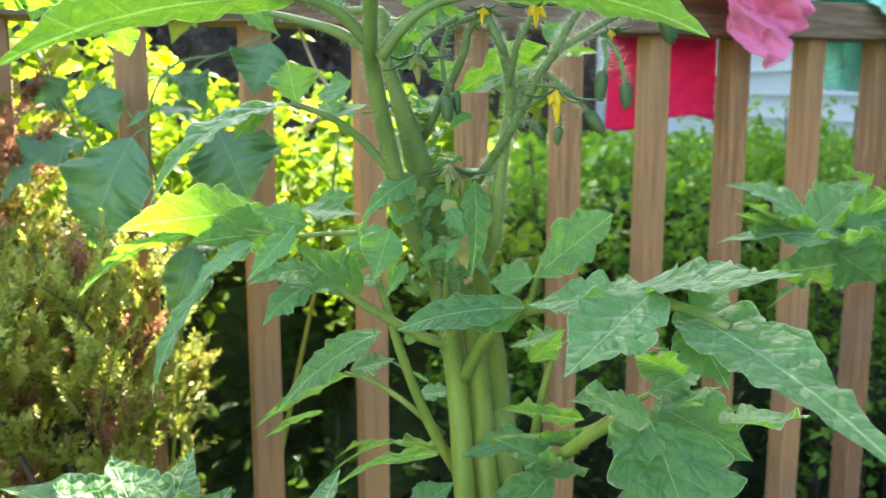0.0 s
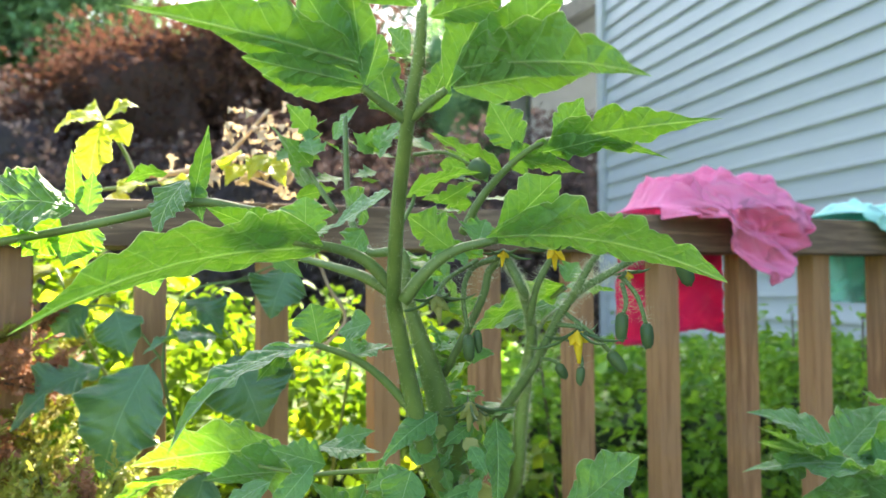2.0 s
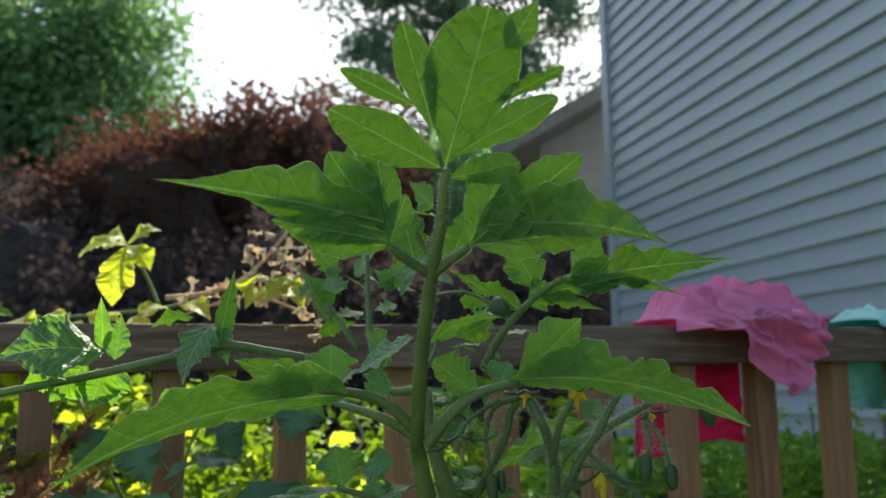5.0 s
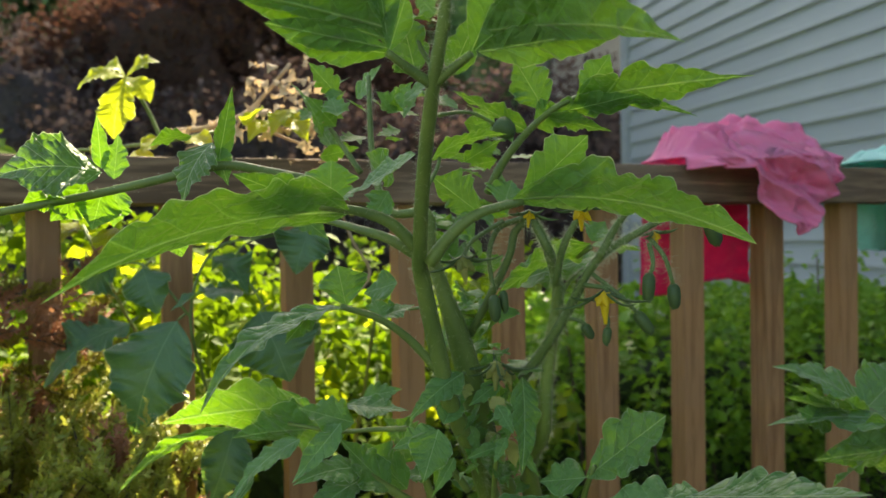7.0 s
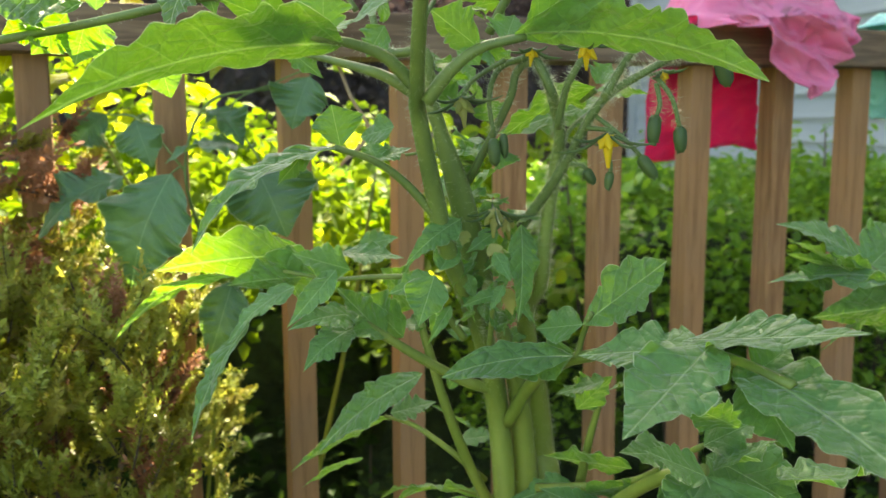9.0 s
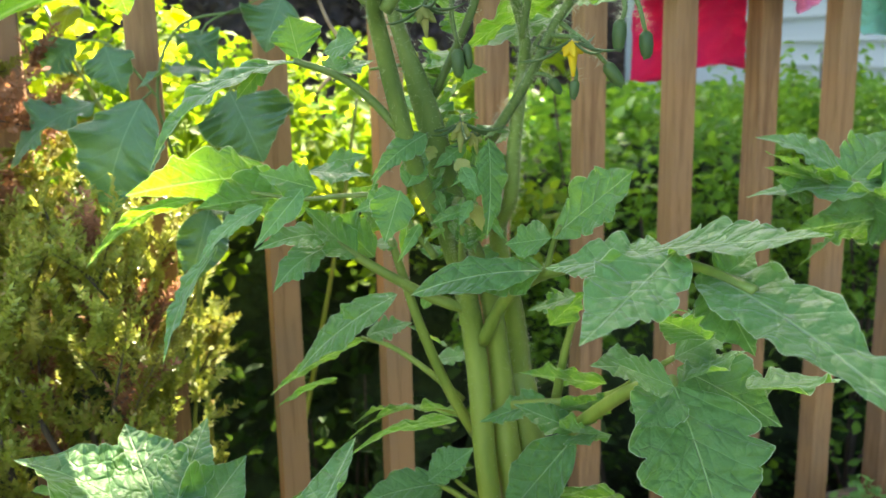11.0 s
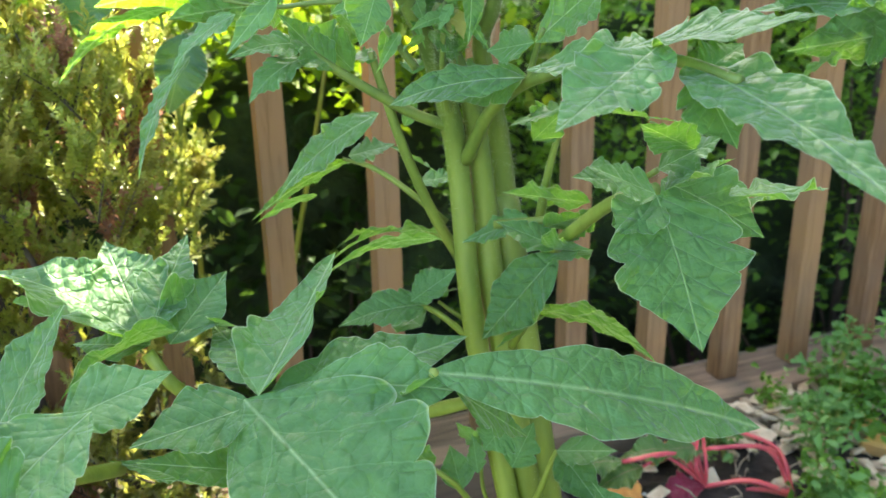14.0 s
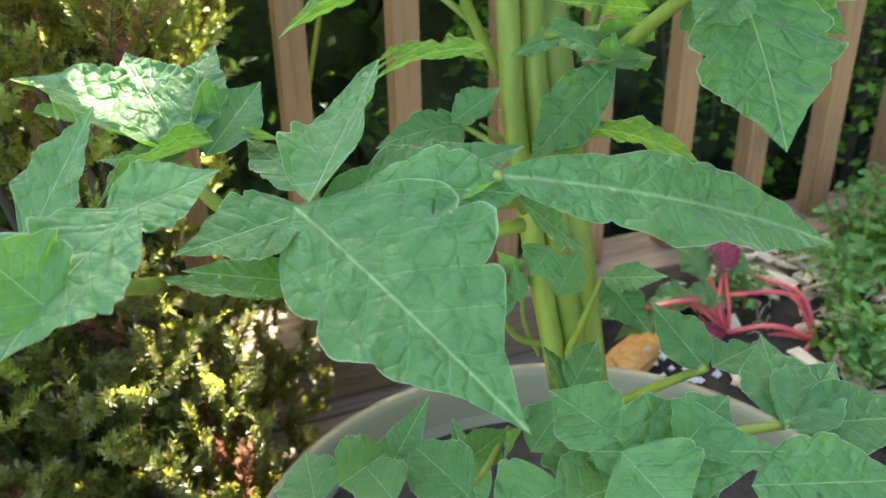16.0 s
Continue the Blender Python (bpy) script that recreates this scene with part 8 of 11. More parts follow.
leaflet(leaf, (0.1586, 0.6000, 0.6366), (0.1318, 0.6200, 0.6468), 0.03, (0, 0.35, 0.94), lobes=3, depth=0.3, seed=389)
leaf = tube("leaf", [(0.0726, 0.7000, 0.5476), (0.0784, 0.6900, 0.5909), (0.0865, 0.6800, 0.6300)], 0.004, 0.002, STEM, plant)
hairs(leaf, [(0.0726, 0.7000, 0.5476), (0.0784, 0.6900, 0.5909), (0.0865, 0.6800, 0.6300)], 0.004, 0.002, 140, 0.003, 390)
leaflet(leaf, (0.0865, 0.6800, 0.6300), (0.1228, 0.6800, 0.6389), 0.03, (0, 0.35, 0.94), lobes=4, depth=0.4, seed=391)
leaflet(leaf, (0.0824, 0.6800, 0.6166), (0.0571, 0.6900, 0.6317), 0.02, (0, -0.45, 0.9), lobes=3, depth=0.4, seed=392)
leaf = tube("leaf", [(0.0387, 0.6900, 0.5499), (0.1018, 0.6600, 0.5670), (0.1271, 0.6300, 0.5958), (0.1426, 0.6100, 0.6145)], 0.0035, 0.002, STEM, plant)
hairs(leaf, [(0.0387, 0.6900, 0.5499), (0.1018, 0.6600, 0.5670), (0.1271, 0.6300, 0.5958), (0.1426, 0.6100, 0.6145)], 0.0035, 0.002, 40, 0.003, 393)
leaflet(leaf, (0.1285, 0.6200, 0.6037), (0.0857, 0.6000, 0.6130), 0.034, (0, -0.45, 0.9), lobes=3, depth=0.2, seed=394)
leaflet(leaf, (0.1426, 0.6100, 0.6145), (0.1789, 0.6000, 0.6380), 0.05, (0, -0.45, 0.9), lobes=3, depth=0.2, seed=395)
leaflet(leaf, (0.1448, 0.6100, 0.6075), (0.2059, 0.5800, 0.5777), 0.06, (0, -0.75, 0.65), lobes=3, depth=0.2, bow=0.06, seed=396)
leaflet(leaf, (0.1631, 0.6000, 0.6304), (0.1235, 0.5800, 0.6519), 0.036, (0, 0.75, 0.65), lobes=2, depth=0.15, seed=397)
leaflet(leaf, (0.1091, 0.6800, 0.5699), (0.0435, 0.7000, 0.5723), 0.034, (0, 0.75, 0.65), lobes=2, depth=0.15, seed=398)
leaflet(leaf, (0.1119, 0.6600, 0.5692), (0.0927, 0.6500, 0.5498), 0.03, (0, 0.75, 0.65), lobes=2, depth=0.15, seed=399)
leaflet(leaf, (0.1670, 0.6200, 0.5838), (0.2345, 0.6400, 0.5841), 0.06, (0, 0.35, 0.94), lobes=3, depth=0.2, seed=400)
leaflet(leaf, (0.1255, 0.6400, 0.5878), (0.1452, 0.6200, 0.5634), 0.04, (0, -0.75, 0.65), lobes=2, depth=0.2, seed=401)
leaflet(leaf, (0.0644, 0.6600, 0.6222), (0.0898, 0.6600, 0.6473), 0.04, (0, 0.75, 0.65), lobes=2, depth=0.2, seed=402)
leaflet(leaf, (0.0633, 0.6800, 0.5587), (0.0133, 0.7000, 0.5317), 0.03, (0, -0.45, 0.9), lobes=3, depth=0.25, seed=403)
# the tuft of small drooping leaflets where the stems part
rr = random.Random(77)
leaf = tube("leaf", [(0.0058, 0.7000, 0.6290), (0.0020, 0.6600, 0.6700), (0.0050, 0.6350, 0.7200)], 0.003, 0.0015, STEM, plant)
hairs(leaf, [(0.0058, 0.7000, 0.6290), (0.0020, 0.6600, 0.6700), (0.0050, 0.6350, 0.7200)], 0.004, 0.006, 900, 0.006, 700)
for i in range(22):
    b = Vector((rr.uniform(-0.04, 0.035), rr.uniform(0.63, 0.67), rr.uniform(0.695, 0.755)))
    d = Vector((rr.uniform(-0.6, 0.6), rr.uniform(-0.4, 0.1), rr.uniform(-1.0, -0.1))).normalized()
    ln = rr.uniform(0.015, 0.034)
    leaflet(leaf, b, b + d * ln, ln * rr.uniform(0.22, 0.36), (rr.uniform(-0.5, 0.5), rr.uniform(-0.9, -0.2), rr.uniform(0.2, 0.9)), lobes=3, depth=0.25, bow=rr.uniform(0.02, 0.14), fold=rr.uniform(0.15, 0.6), curl=rr.uniform(0.0, 0.15), wave=0.2, rows=30, cols=4, seed=710 + i)
second = thing("tomato_plant", (0.66, 0.80, 0.0), "second tomato plant with broad lobed leaves beside the first", "plant")
part_ob = tube("stem", [(0.6152, 0.7600, 0.3232), (0.5682, 0.7800, 0.4496), (0.5244, 0.7900, 0.5838), (0.5055, 0.8000, 0.6787)], 0.008, 0.005, STEM, second)
leaf = tube("leaf", [(0.5244, 0.7900, 0.5838), (0.4435, 0.7900, 0.6453), (0.3813, 0.7900, 0.6805), (0.3248, 0.8000, 0.7028)], 0.0045, 0.0025, STEM, second)
hairs(leaf, [(0.5244, 0.7900, 0.5838), (0.4435, 0.7900, 0.6453), (0.3813, 0.7900, 0.6805), (0.3248, 0.8000, 0.7028)], 0.0045, 0.0025, 40, 0.003, 404)
leaflet(leaf, (0.3248, 0.8000, 0.7028), (0.2482, 0.8100, 0.7386), 0.045, (0, -0.45, 0.9), lobes=3, depth=0.25, bow=0.1, seed=405)
leaflet(leaf, (0.3248, 0.8000, 0.7028), (0.3823, 0.8300, 0.7427), 0.06, (0, -0.6, 0.8), lobes=3, depth=0.25, seed=406)
leaflet(leaf, (0.3276, 0.8000, 0.6978), (0.2516, 0.7900, 0.7161), 0.04, (0, 0.5, 0.85), lobes=3, depth=0.2, seed=407)
leaflet(leaf, (0.3809, 0.7800, 0.6872), (0.2403, 0.8000, 0.6888), 0.06, (0, -0.25, 0.97), lobes=4, depth=0.3, bow=0.08, seed=408)
leaflet(leaf, (0.3956, 0.7700, 0.6840), (0.2767, 0.7900, 0.6614), 0.09, (0, 0.75, 0.6), lobes=4, depth=0.2, seed=409)
leaflet(leaf, (0.3409, 0.7900, 0.6954), (0.4219, 0.8000, 0.7238), 0.07, (0, -0.45, 0.9), lobes=3, depth=0.25, seed=410)
leaflet(leaf, (0.3353, 0.7900, 0.7053), (0.4014, 0.8000, 0.7337), 0.05, (0, 0.7, 0.6), lobes=3, depth=0.25, seed=411)
leaflet(leaf, (0.3187, 0.7900, 0.6604), (0.2799, 0.7800, 0.6335), 0.035, (0, 0.5, 0.8), lobes=2, seed=412)
leaflet(leaf, (0.3466, 0.7800, 0.6921), (0.3743, 0.7800, 0.7092), 0.05, (0, -0.75, 0.65), lobes=2, depth=0.3, seed=413)
leaflet(leaf, (0.3303, 0.7750, 0.6880), (0.3687, 0.7600, 0.6616), 0.07, (0, 0.75, 0.65), lobes=3, depth=0.2, seed=414)
leaflet(leaf, (0.3063, 0.7900, 0.7004), (0.2477, 0.7800, 0.7310), 0.04, (0, 0, 1), lobes=3, depth=0.2, seed=415)
leaflet(leaf, (0.3715, 0.8000, 0.7386), (0.3455, 0.8000, 0.7582), 0.04, (0, 0, 1), lobes=2, depth=0.2, seed=416)
leaflet(leaf, (0.2959, 0.8000, 0.6888), (0.2620, 0.7900, 0.7053), 0.03, (0, -0.75, 0.65), lobes=2, depth=0.3, seed=417)
leaf = tube("leaf", [(0.0522, 0.7100, 0.4840), (0.0818, 0.6600, 0.5425), (0.1107, 0.6000, 0.5945), (0.1328, 0.5650, 0.6155)], 0.0058, 0.004, STEM, plant)
hairs(leaf, [(0.0522, 0.7100, 0.4840), (0.0818, 0.6600, 0.5425), (0.1107, 0.6000, 0.5945), (0.1328, 0.5650, 0.6155)], 0.0058, 0.004, 40, 0.003, 418)
leaflet(leaf, (0.1330, 0.5650, 0.6121), (0.1530, 0.5050, 0.5353), 0.09, (0.05, -0.85, 0.5), lobes=3, depth=0.24, peak=0.34, bow=0.05, seed=419, teeth=0.03, wave=0.1)
leaflet(leaf, (0.1320, 0.5600, 0.6136), (0.0920, 0.5500, 0.6336), 0.034, (0, -0.45, 0.9), lobes=3, depth=0.195, seed=420, teeth=0.03, wave=0.1)
leaflet(leaf, (0.1350, 0.5650, 0.6086), (0.1055, 0.5400, 0.5947), 0.04, (0, -0.45, 0.9), lobes=2, depth=0.13, seed=421, teeth=0.03, wave=0.1)
leaflet(leaf, (0.1390, 0.5700, 0.6123), (0.1829, 0.5800, 0.6297), 0.06, (0, 0.35, 0.94), lobes=3, depth=0.13, seed=422, teeth=0.03, wave=0.1)
leaflet(leaf, (0.1764, 0.5600, 0.6114), (0.2424, 0.5800, 0.6100), 0.06, (0, 0.2, 0.95), lobes=3, depth=0.13, seed=423, teeth=0.03, wave=0.1)
leaf = tube("leaf", [(0.0541, 0.7000, 0.4738), (0.0710, 0.6700, 0.5145), (0.0835, 0.6550, 0.5378)], 0.003, 0.002, STEM, plant)
hairs(leaf, [(0.0541, 0.7000, 0.4738), (0.0710, 0.6700, 0.5145), (0.0835, 0.6550, 0.5378)], 0.003, 0.002, 30, 0.003, 424)
leaflet(leaf, (0.0835, 0.6550, 0.5400), (0.0283, 0.6600, 0.4677), 0.05, (-0.3, -0.7, 0.6), lobes=2, depth=0.078, peak=0.45, seed=425, teeth=0.03, wave=0.1)
leaflet(leaf, (0.0833, 0.6550, 0.5443), (0.0381, 0.6600, 0.5628), 0.03, (0, -0.45, 0.9), lobes=4, depth=0.227, seed=426, teeth=0.03, wave=0.1)
leaflet(leaf, (0.0830, 0.6500, 0.5419), (0.0908, 0.6300, 0.5431), 0.03, (0, -0.45, 0.9), lobes=2, seed=427, teeth=0.03, wave=0.1)
leaflet(leaf, (0.0856, 0.6600, 0.5488), (0.0457, 0.6700, 0.5500), 0.026, (0, -0.45, 0.9), lobes=4, depth=0.227, seed=428, teeth=0.03, wave=0.1)
leaf = tube("leaf", [(0.0518, 0.6900, 0.4465), (0.0620, 0.6800, 0.4684), (0.0718, 0.6700, 0.4824)], 0.003, 0.002, STEM, plant)
hairs(leaf, [(0.0518, 0.6900, 0.4465), (0.0620, 0.6800, 0.4684), (0.0718, 0.6700, 0.4824)], 0.003, 0.002, 20, 0.003, 429)
leaflet(leaf, (0.0590, 0.6700, 0.4872), (0.1569, 0.6300, 0.4598), 0.042, (0.15, 0.7, 0.65), lobes=4, depth=0.195, bow=0.12, peak=0.45, seed=430, teeth=0.03, wave=0.1)
leaflet(leaf, (0.0760, 0.6700, 0.4824), (0.0382, 0.6800, 0.4491), 0.03, (0, 0.35, 0.94), lobes=2, seed=431, teeth=0.03, wave=0.1)
leaf = tube("leaf", [(0.0183, 0.7000, 0.4493), (-0.0038, 0.7000, 0.4693), (-0.0201, 0.7000, 0.4792)], 0.003, 0.002, STEM, plant)
hairs(leaf, [(0.0183, 0.7000, 0.4493), (-0.0038, 0.7000, 0.4693), (-0.0201, 0.7000, 0.4792)], 0.003, 0.002, 40, 0.003, 432)
leaflet(leaf, (-0.0170, 0.7000, 0.4792), (-0.0858, 0.6900, 0.4647), 0.04, (0, -0.45, 0.9), lobes=4, depth=0.227, bow=0.08, seed=433, teeth=0.03, wave=0.1)
leaflet(leaf, (-0.0280, 0.7000, 0.4817), (0.0099, 0.7100, 0.5060), 0.034, (0, -0.45, 0.9), lobes=3, depth=0.163, seed=434, teeth=0.03, wave=0.1)
leaflet(leaf, (-0.0107, 0.7100, 0.4796), (0.0095, 0.7200, 0.4850), 0.03, (0, 0.35, 0.94), lobes=3, seed=435, teeth=0.03, wave=0.1)
leaf = tube("leaf", [(0.0161, 0.7100, 0.4596), (0.0027, 0.7100, 0.4697), (-0.0064, 0.7150, 0.4750)], 0.002, 0.0015, STEM, plant)
hairs(leaf, [(0.0161, 0.7100, 0.4596), (0.0027, 0.7100, 0.4697), (-0.0064, 0.7150, 0.4750)], 0.002, 0.0015, 20, 0.003, 436)
leaflet(leaf, (-0.0210, 0.7200, 0.4501), (-0.0455, 0.7400, 0.4566), 0.04, (0, -0.45, 0.9), lobes=2, seed=437, teeth=0.03, wave=0.1)
leaf = tube("leaf", [(0.0248, 0.6600, 0.4351), (-0.0307, 0.6000, 0.4587), (-0.0729, 0.5300, 0.4938), (-0.1069, 0.5000, 0.5071)], 0.005, 0.003, STEM, plant)
hairs(leaf, [(0.0248, 0.6600, 0.4351), (-0.0307, 0.6000, 0.4587), (-0.0729, 0.5300, 0.4938), (-0.1069, 0.5000, 0.5071)], 0.005, 0.003, 40, 0.003, 438)
leaflet(leaf, (-0.1135, 0.5000, 0.5085), (0.0121, 0.3950, 0.4340), 0.118, (-0.05, -0.6, 0.8), lobes=3, depth=0.2, peak=0.34, fold=0.06, bow=0.05, wave=0.06, acu=1.1, lean=0.26, seed=439, teeth=0.03)
leaflet(leaf, (-0.1075, 0.5000, 0.5050), (-0.1737, 0.4700, 0.4945), 0.05, (0, -0.45, 0.9), lobes=3, depth=0.195, seed=440, teeth=0.03, wave=0.1)
leaflet(leaf, (-0.1013, 0.5000, 0.5049), (0.0181, 0.5700, 0.5147), 0.06, (0, -0.35, 0.93), lobes=3, depth=0.13, peak=0.45, seed=441, teeth=0.03, wave=0.1)
leaflet(leaf, (-0.0831, 0.5100, 0.5121), (0.0105, 0.5000, 0.5141), 0.055, (0, -0.6, 0.8), lobes=3, depth=0.163, peak=0.55, bow=0.06, seed=442, teeth=0.03, wave=0.1)
leaflet(leaf, (-0.1289, 0.5000, 0.4486), (-0.2107, 0.5200, 0.4529), 0.034, (0, 0.2, 0.95), lobes=2, depth=0.065, seed=443, teeth=0.03, wave=0.1)
leaflet(leaf, (-0.1095, 0.4900, 0.4657), (-0.1715, 0.4700, 0.4849), 0.03, (0, -0.45, 0.9), lobes=3, depth=0.195, seed=444, teeth=0.03, wave=0.1)
leaflet(leaf, (-0.1048, 0.5000, 0.5108), (-0.0730, 0.6200, 0.5553), 0.05, (-0.4, -0.4, 0.8), cup=0.3, lobes=3, depth=0.13, seed=445, teeth=0.03, wave=0.1)
leaflet(leaf, (-0.1018, 0.5100, 0.5128), (-0.1648, 0.6200, 0.5016), 0.04, (0, -0.2, 0.95), lobes=3, depth=0.13, seed=446, teeth=0.03, wave=0.1)
leaf = tube("leaf", [(0.0247, 0.6600, 0.4277), (0.0098, 0.5600, 0.4890), (-0.0016, 0.5000, 0.5258)], 0.004, 0.003, STEM, plant)
hairs(leaf, [(0.0247, 0.6600, 0.4277), (0.0098, 0.5600, 0.4890), (-0.0016, 0.5000, 0.5258)], 0.004, 0.003, 20, 0.003, 447)
leaflet(leaf, (-0.0048, 0.5000, 0.5258), (0.2105, 0.5600, 0.4514), 0.066, (0, -0.55, 0.83), lobes=3, depth=0.2, peak=0.5, bow=0.05, seed=448, teeth=0.03, wave=0.1)
leaflet(leaf, (-0.0016, 0.5000, 0.5232), (-0.0216, 0.5000, 0.5067), 0.04, (0, 0.35, 0.94), lobes=2, depth=0.13, seed=449, teeth=0.03, wave=0.1)
leaflet(leaf, (0.0106, 0.5200, 0.5029), (0.0571, 0.5500, 0.4506), 0.04, (0, -0.45, 0.9), lobes=3, seed=450, teeth=0.03, wave=0.1)
leaf = tube("leaf", [(0.0247, 0.6600, 0.4152), (-0.0544, 0.6200, 0.4194), (-0.1330, 0.6000, 0.4270), (-0.1712, 0.5600, 0.4795), (-0.1909, 0.5600, 0.5085)], 0.0055, 0.0045, STEM, plant)
hairs(leaf, [(0.0247, 0.6600, 0.4152), (-0.0544, 0.6200, 0.4194), (-0.1330, 0.6000, 0.4270), (-0.1712, 0.5600, 0.4795), (-0.1909, 0.5600, 0.5085)], 0.0055, 0.0045, 30, 0.003, 451)
leaflet(leaf, (-0.1974, 0.5700, 0.5117), (-0.3001, 0.5900, 0.5539), 0.075, (0, 0, 1), cup=0.15, teeth=0.03, lobes=3, depth=0.13, peak=0.45, bow=0.08, seed=452, wave=0.1)
leaflet(leaf, (-0.1946, 0.5700, 0.5178), (-0.2504, 0.6600, 0.5499), 0.065, (-0.1, -0.15, 0.97), cup=0.12, teeth=0.03, lobes=3, depth=0.163, seed=453, wave=0.1)
leaflet(leaf, (-0.1903, 0.5700, 0.5218), (-0.1879, 0.6600, 0.5549), 0.04, (0.2, -0.25, 0.93), teeth=0.03, lobes=3, depth=0.163, seed=454, wave=0.1)
leaflet(leaf, (-0.1792, 0.5700, 0.5095), (-0.1530, 0.6300, 0.5376), 0.045, (0.3, -0.5, 0.8), cup=0.3, lobes=2, depth=0.078, seed=455, teeth=0.03, wave=0.1)
leaflet(leaf, (-0.1722, 0.5700, 0.5196), (-0.2249, 0.5000, 0.5057), 0.045, (-0.1, 0.7, 0.7), cup=0.2, lobes=3, depth=0.13, bow=0.1, seed=456, teeth=0.03, wave=0.1)
leaflet(leaf, (-0.1881, 0.5600, 0.5145), (-0.2592, 0.6000, 0.4952), 0.03, (0, -0.45, 0.9), lobes=2, seed=457, teeth=0.03, wave=0.1)
leaf = tube("leaf", [(-0.2034, 0.5200, 0.4472), (-0.2131, 0.4600, 0.4800), (-0.2344, 0.4200, 0.5008)], 0.005, 0.005, STEM, plant)
hairs(leaf, [(-0.2034, 0.5200, 0.4472), (-0.2131, 0.4600, 0.4800), (-0.2344, 0.4200, 0.5008)], 0.005, 0.005, 10, 0.003, 458)
leaflet(leaf, (-0.2682, 0.5000, 0.4847), (-0.2250, 0.5300, 0.5574), 0.055, (-0.3, -0.6, 0.75), lobes=3, depth=0.098, seed=459, teeth=0.03, wave=0.1)
leaflet(leaf, (-0.1721, 0.4300, 0.5424), (-0.2160, 0.3600, 0.5040), 0.075, (-0.2, -0.6, 0.8), lobes=3, depth=0.13, peak=0.45, bow=0.05, seed=460, teeth=0.03, wave=0.1)
leaflet(leaf, (-0.1938, 0.4400, 0.5303), (-0.1427, 0.4700, 0.5435), 0.045, (0, -0.5, 0.85), lobes=2, depth=0.13, seed=461, teeth=0.03, wave=0.1)
leaflet(leaf, (-0.1976, 0.3800, 0.5136), (-0.2278, 0.3800, 0.5499), 0.06, (0, -0.45, 0.9), lobes=3, depth=0.13, seed=462, teeth=0.03, wave=0.1)
leaflet(leaf, (-0.1380, 0.5800, 0.5188), (-0.1593, 0.6000, 0.5096), 0.03, (0, 0.75, 0.65), lobes=2, depth=0.065, seed=463, teeth=0.03, wave=0.1)
leaflet(leaf, (-0.1203, 0.6000, 0.5135), (-0.0904, 0.6200, 0.5192), 0.03, (0, 0.75, 0.65), lobes=2, depth=0.065, seed=464, teeth=0.03, wave=0.1)
leaflet(leaf, (-0.0030, 0.6600, 0.5497), (-0.0833, 0.6200, 0.5360), 0.026, (0, 0.7, 0.7), lobes=2, depth=0.065, bow=0.1, seed=465, teeth=0.03, wave=0.1)
leaflet(leaf, (-0.2843, 0.5800, 0.5360), (-0.2624, 0.5800, 0.5338), 0.02, (0, 0.75, 0.65), lobes=2, depth=0.065, seed=466, teeth=0.03, wave=0.1)
leaflet(leaf, (0.0738, 0.6600, 0.5404), (0.1059, 0.6300, 0.5512), 0.05, (0, 0.75, 0.65), lobes=3, depth=0.13, seed=467, teeth=0.03, wave=0.1)
leaflet(leaf, (0.0742, 0.6700, 0.5540), (0.1035, 0.6500, 0.5709), 0.03, (0, 0.75, 0.65), lobes=2, depth=0.13, seed=468, teeth=0.03, wave=0.1)
leaflet(leaf, (-0.0897, 0.6600, 0.5841), (-0.1330, 0.6400, 0.5683), 0.02, (0, 0.6, 0.8), lobes=3, depth=0.078, bow=0.05, seed=469, teeth=0.03, wave=0.1)
leaf = tube("leaf", [(0.0413, 0.6200, 0.2653), (0.0737, 0.5800, 0.3023), (0.1028, 0.5400, 0.3525), (0.1316, 0.5200, 0.3848)], 0.004, 0.003, STEM, plant)
hairs(leaf, [(0.0413, 0.6200, 0.2653), (0.0737, 0.5800, 0.3023), (0.1028, 0.5400, 0.3525), (0.1316, 0.5200, 0.3848)], 0.004, 0.003, 20, 0.003, 470)
leaflet(leaf, (0.1318, 0.5200, 0.3827), (0.1014, 0.5600, 0.4091), 0.034, (0, -0.6, 0.8), lobes=2, depth=0.065, seed=471, teeth=0.03, wave=0.1)
leaflet(leaf, (0.1351, 0.5200, 0.3848), (0.1723, 0.5500, 0.3813), 0.03, (0, -0.45, 0.9), lobes=2, seed=472, teeth=0.03, wave=0.1)
leaf = tube("leaf", [(0.0507, 0.6200, 0.2541), (0.1141, 0.5000, 0.3428), (0.1549, 0.4900, 0.3598), (0.1759, 0.4850, 0.3681)], 0.004, 0.003, STEM, plant)
hairs(leaf, [(0.0507, 0.6200, 0.2541), (0.1141, 0.5000, 0.3428), (0.1549, 0.4900, 0.3598), (0.1759, 0.4850, 0.3681)], 0.004, 0.003, 10, 0.003, 473)
leaflet(leaf, (0.1761, 0.4850, 0.3673), (0.1730, 0.5500, 0.3892), 0.05, (0, -0.6, 0.8), lobes=2, depth=0.078, seed=474, teeth=0.03, wave=0.1)
leaflet(leaf, (0.1761, 0.4850, 0.3673), (0.2647, 0.5000, 0.3622), 0.05, (0, -0.5, 0.85), lobes=3, depth=0.078, seed=475, teeth=0.03, wave=0.1)
leaflet(leaf, (0.1710, 0.4800, 0.3679), (0.2166, 0.5300, 0.3816), 0.05, (0, -0.45, 0.9), lobes=2, depth=0.098, seed=476, teeth=0.03, wave=0.1)
leaf = tube("leaf", [(0.0510, 0.6000, 0.2538), (0.0614, 0.5000, 0.3339), (0.0871, 0.4700, 0.3848)], 0.003, 0.002, STEM, plant)
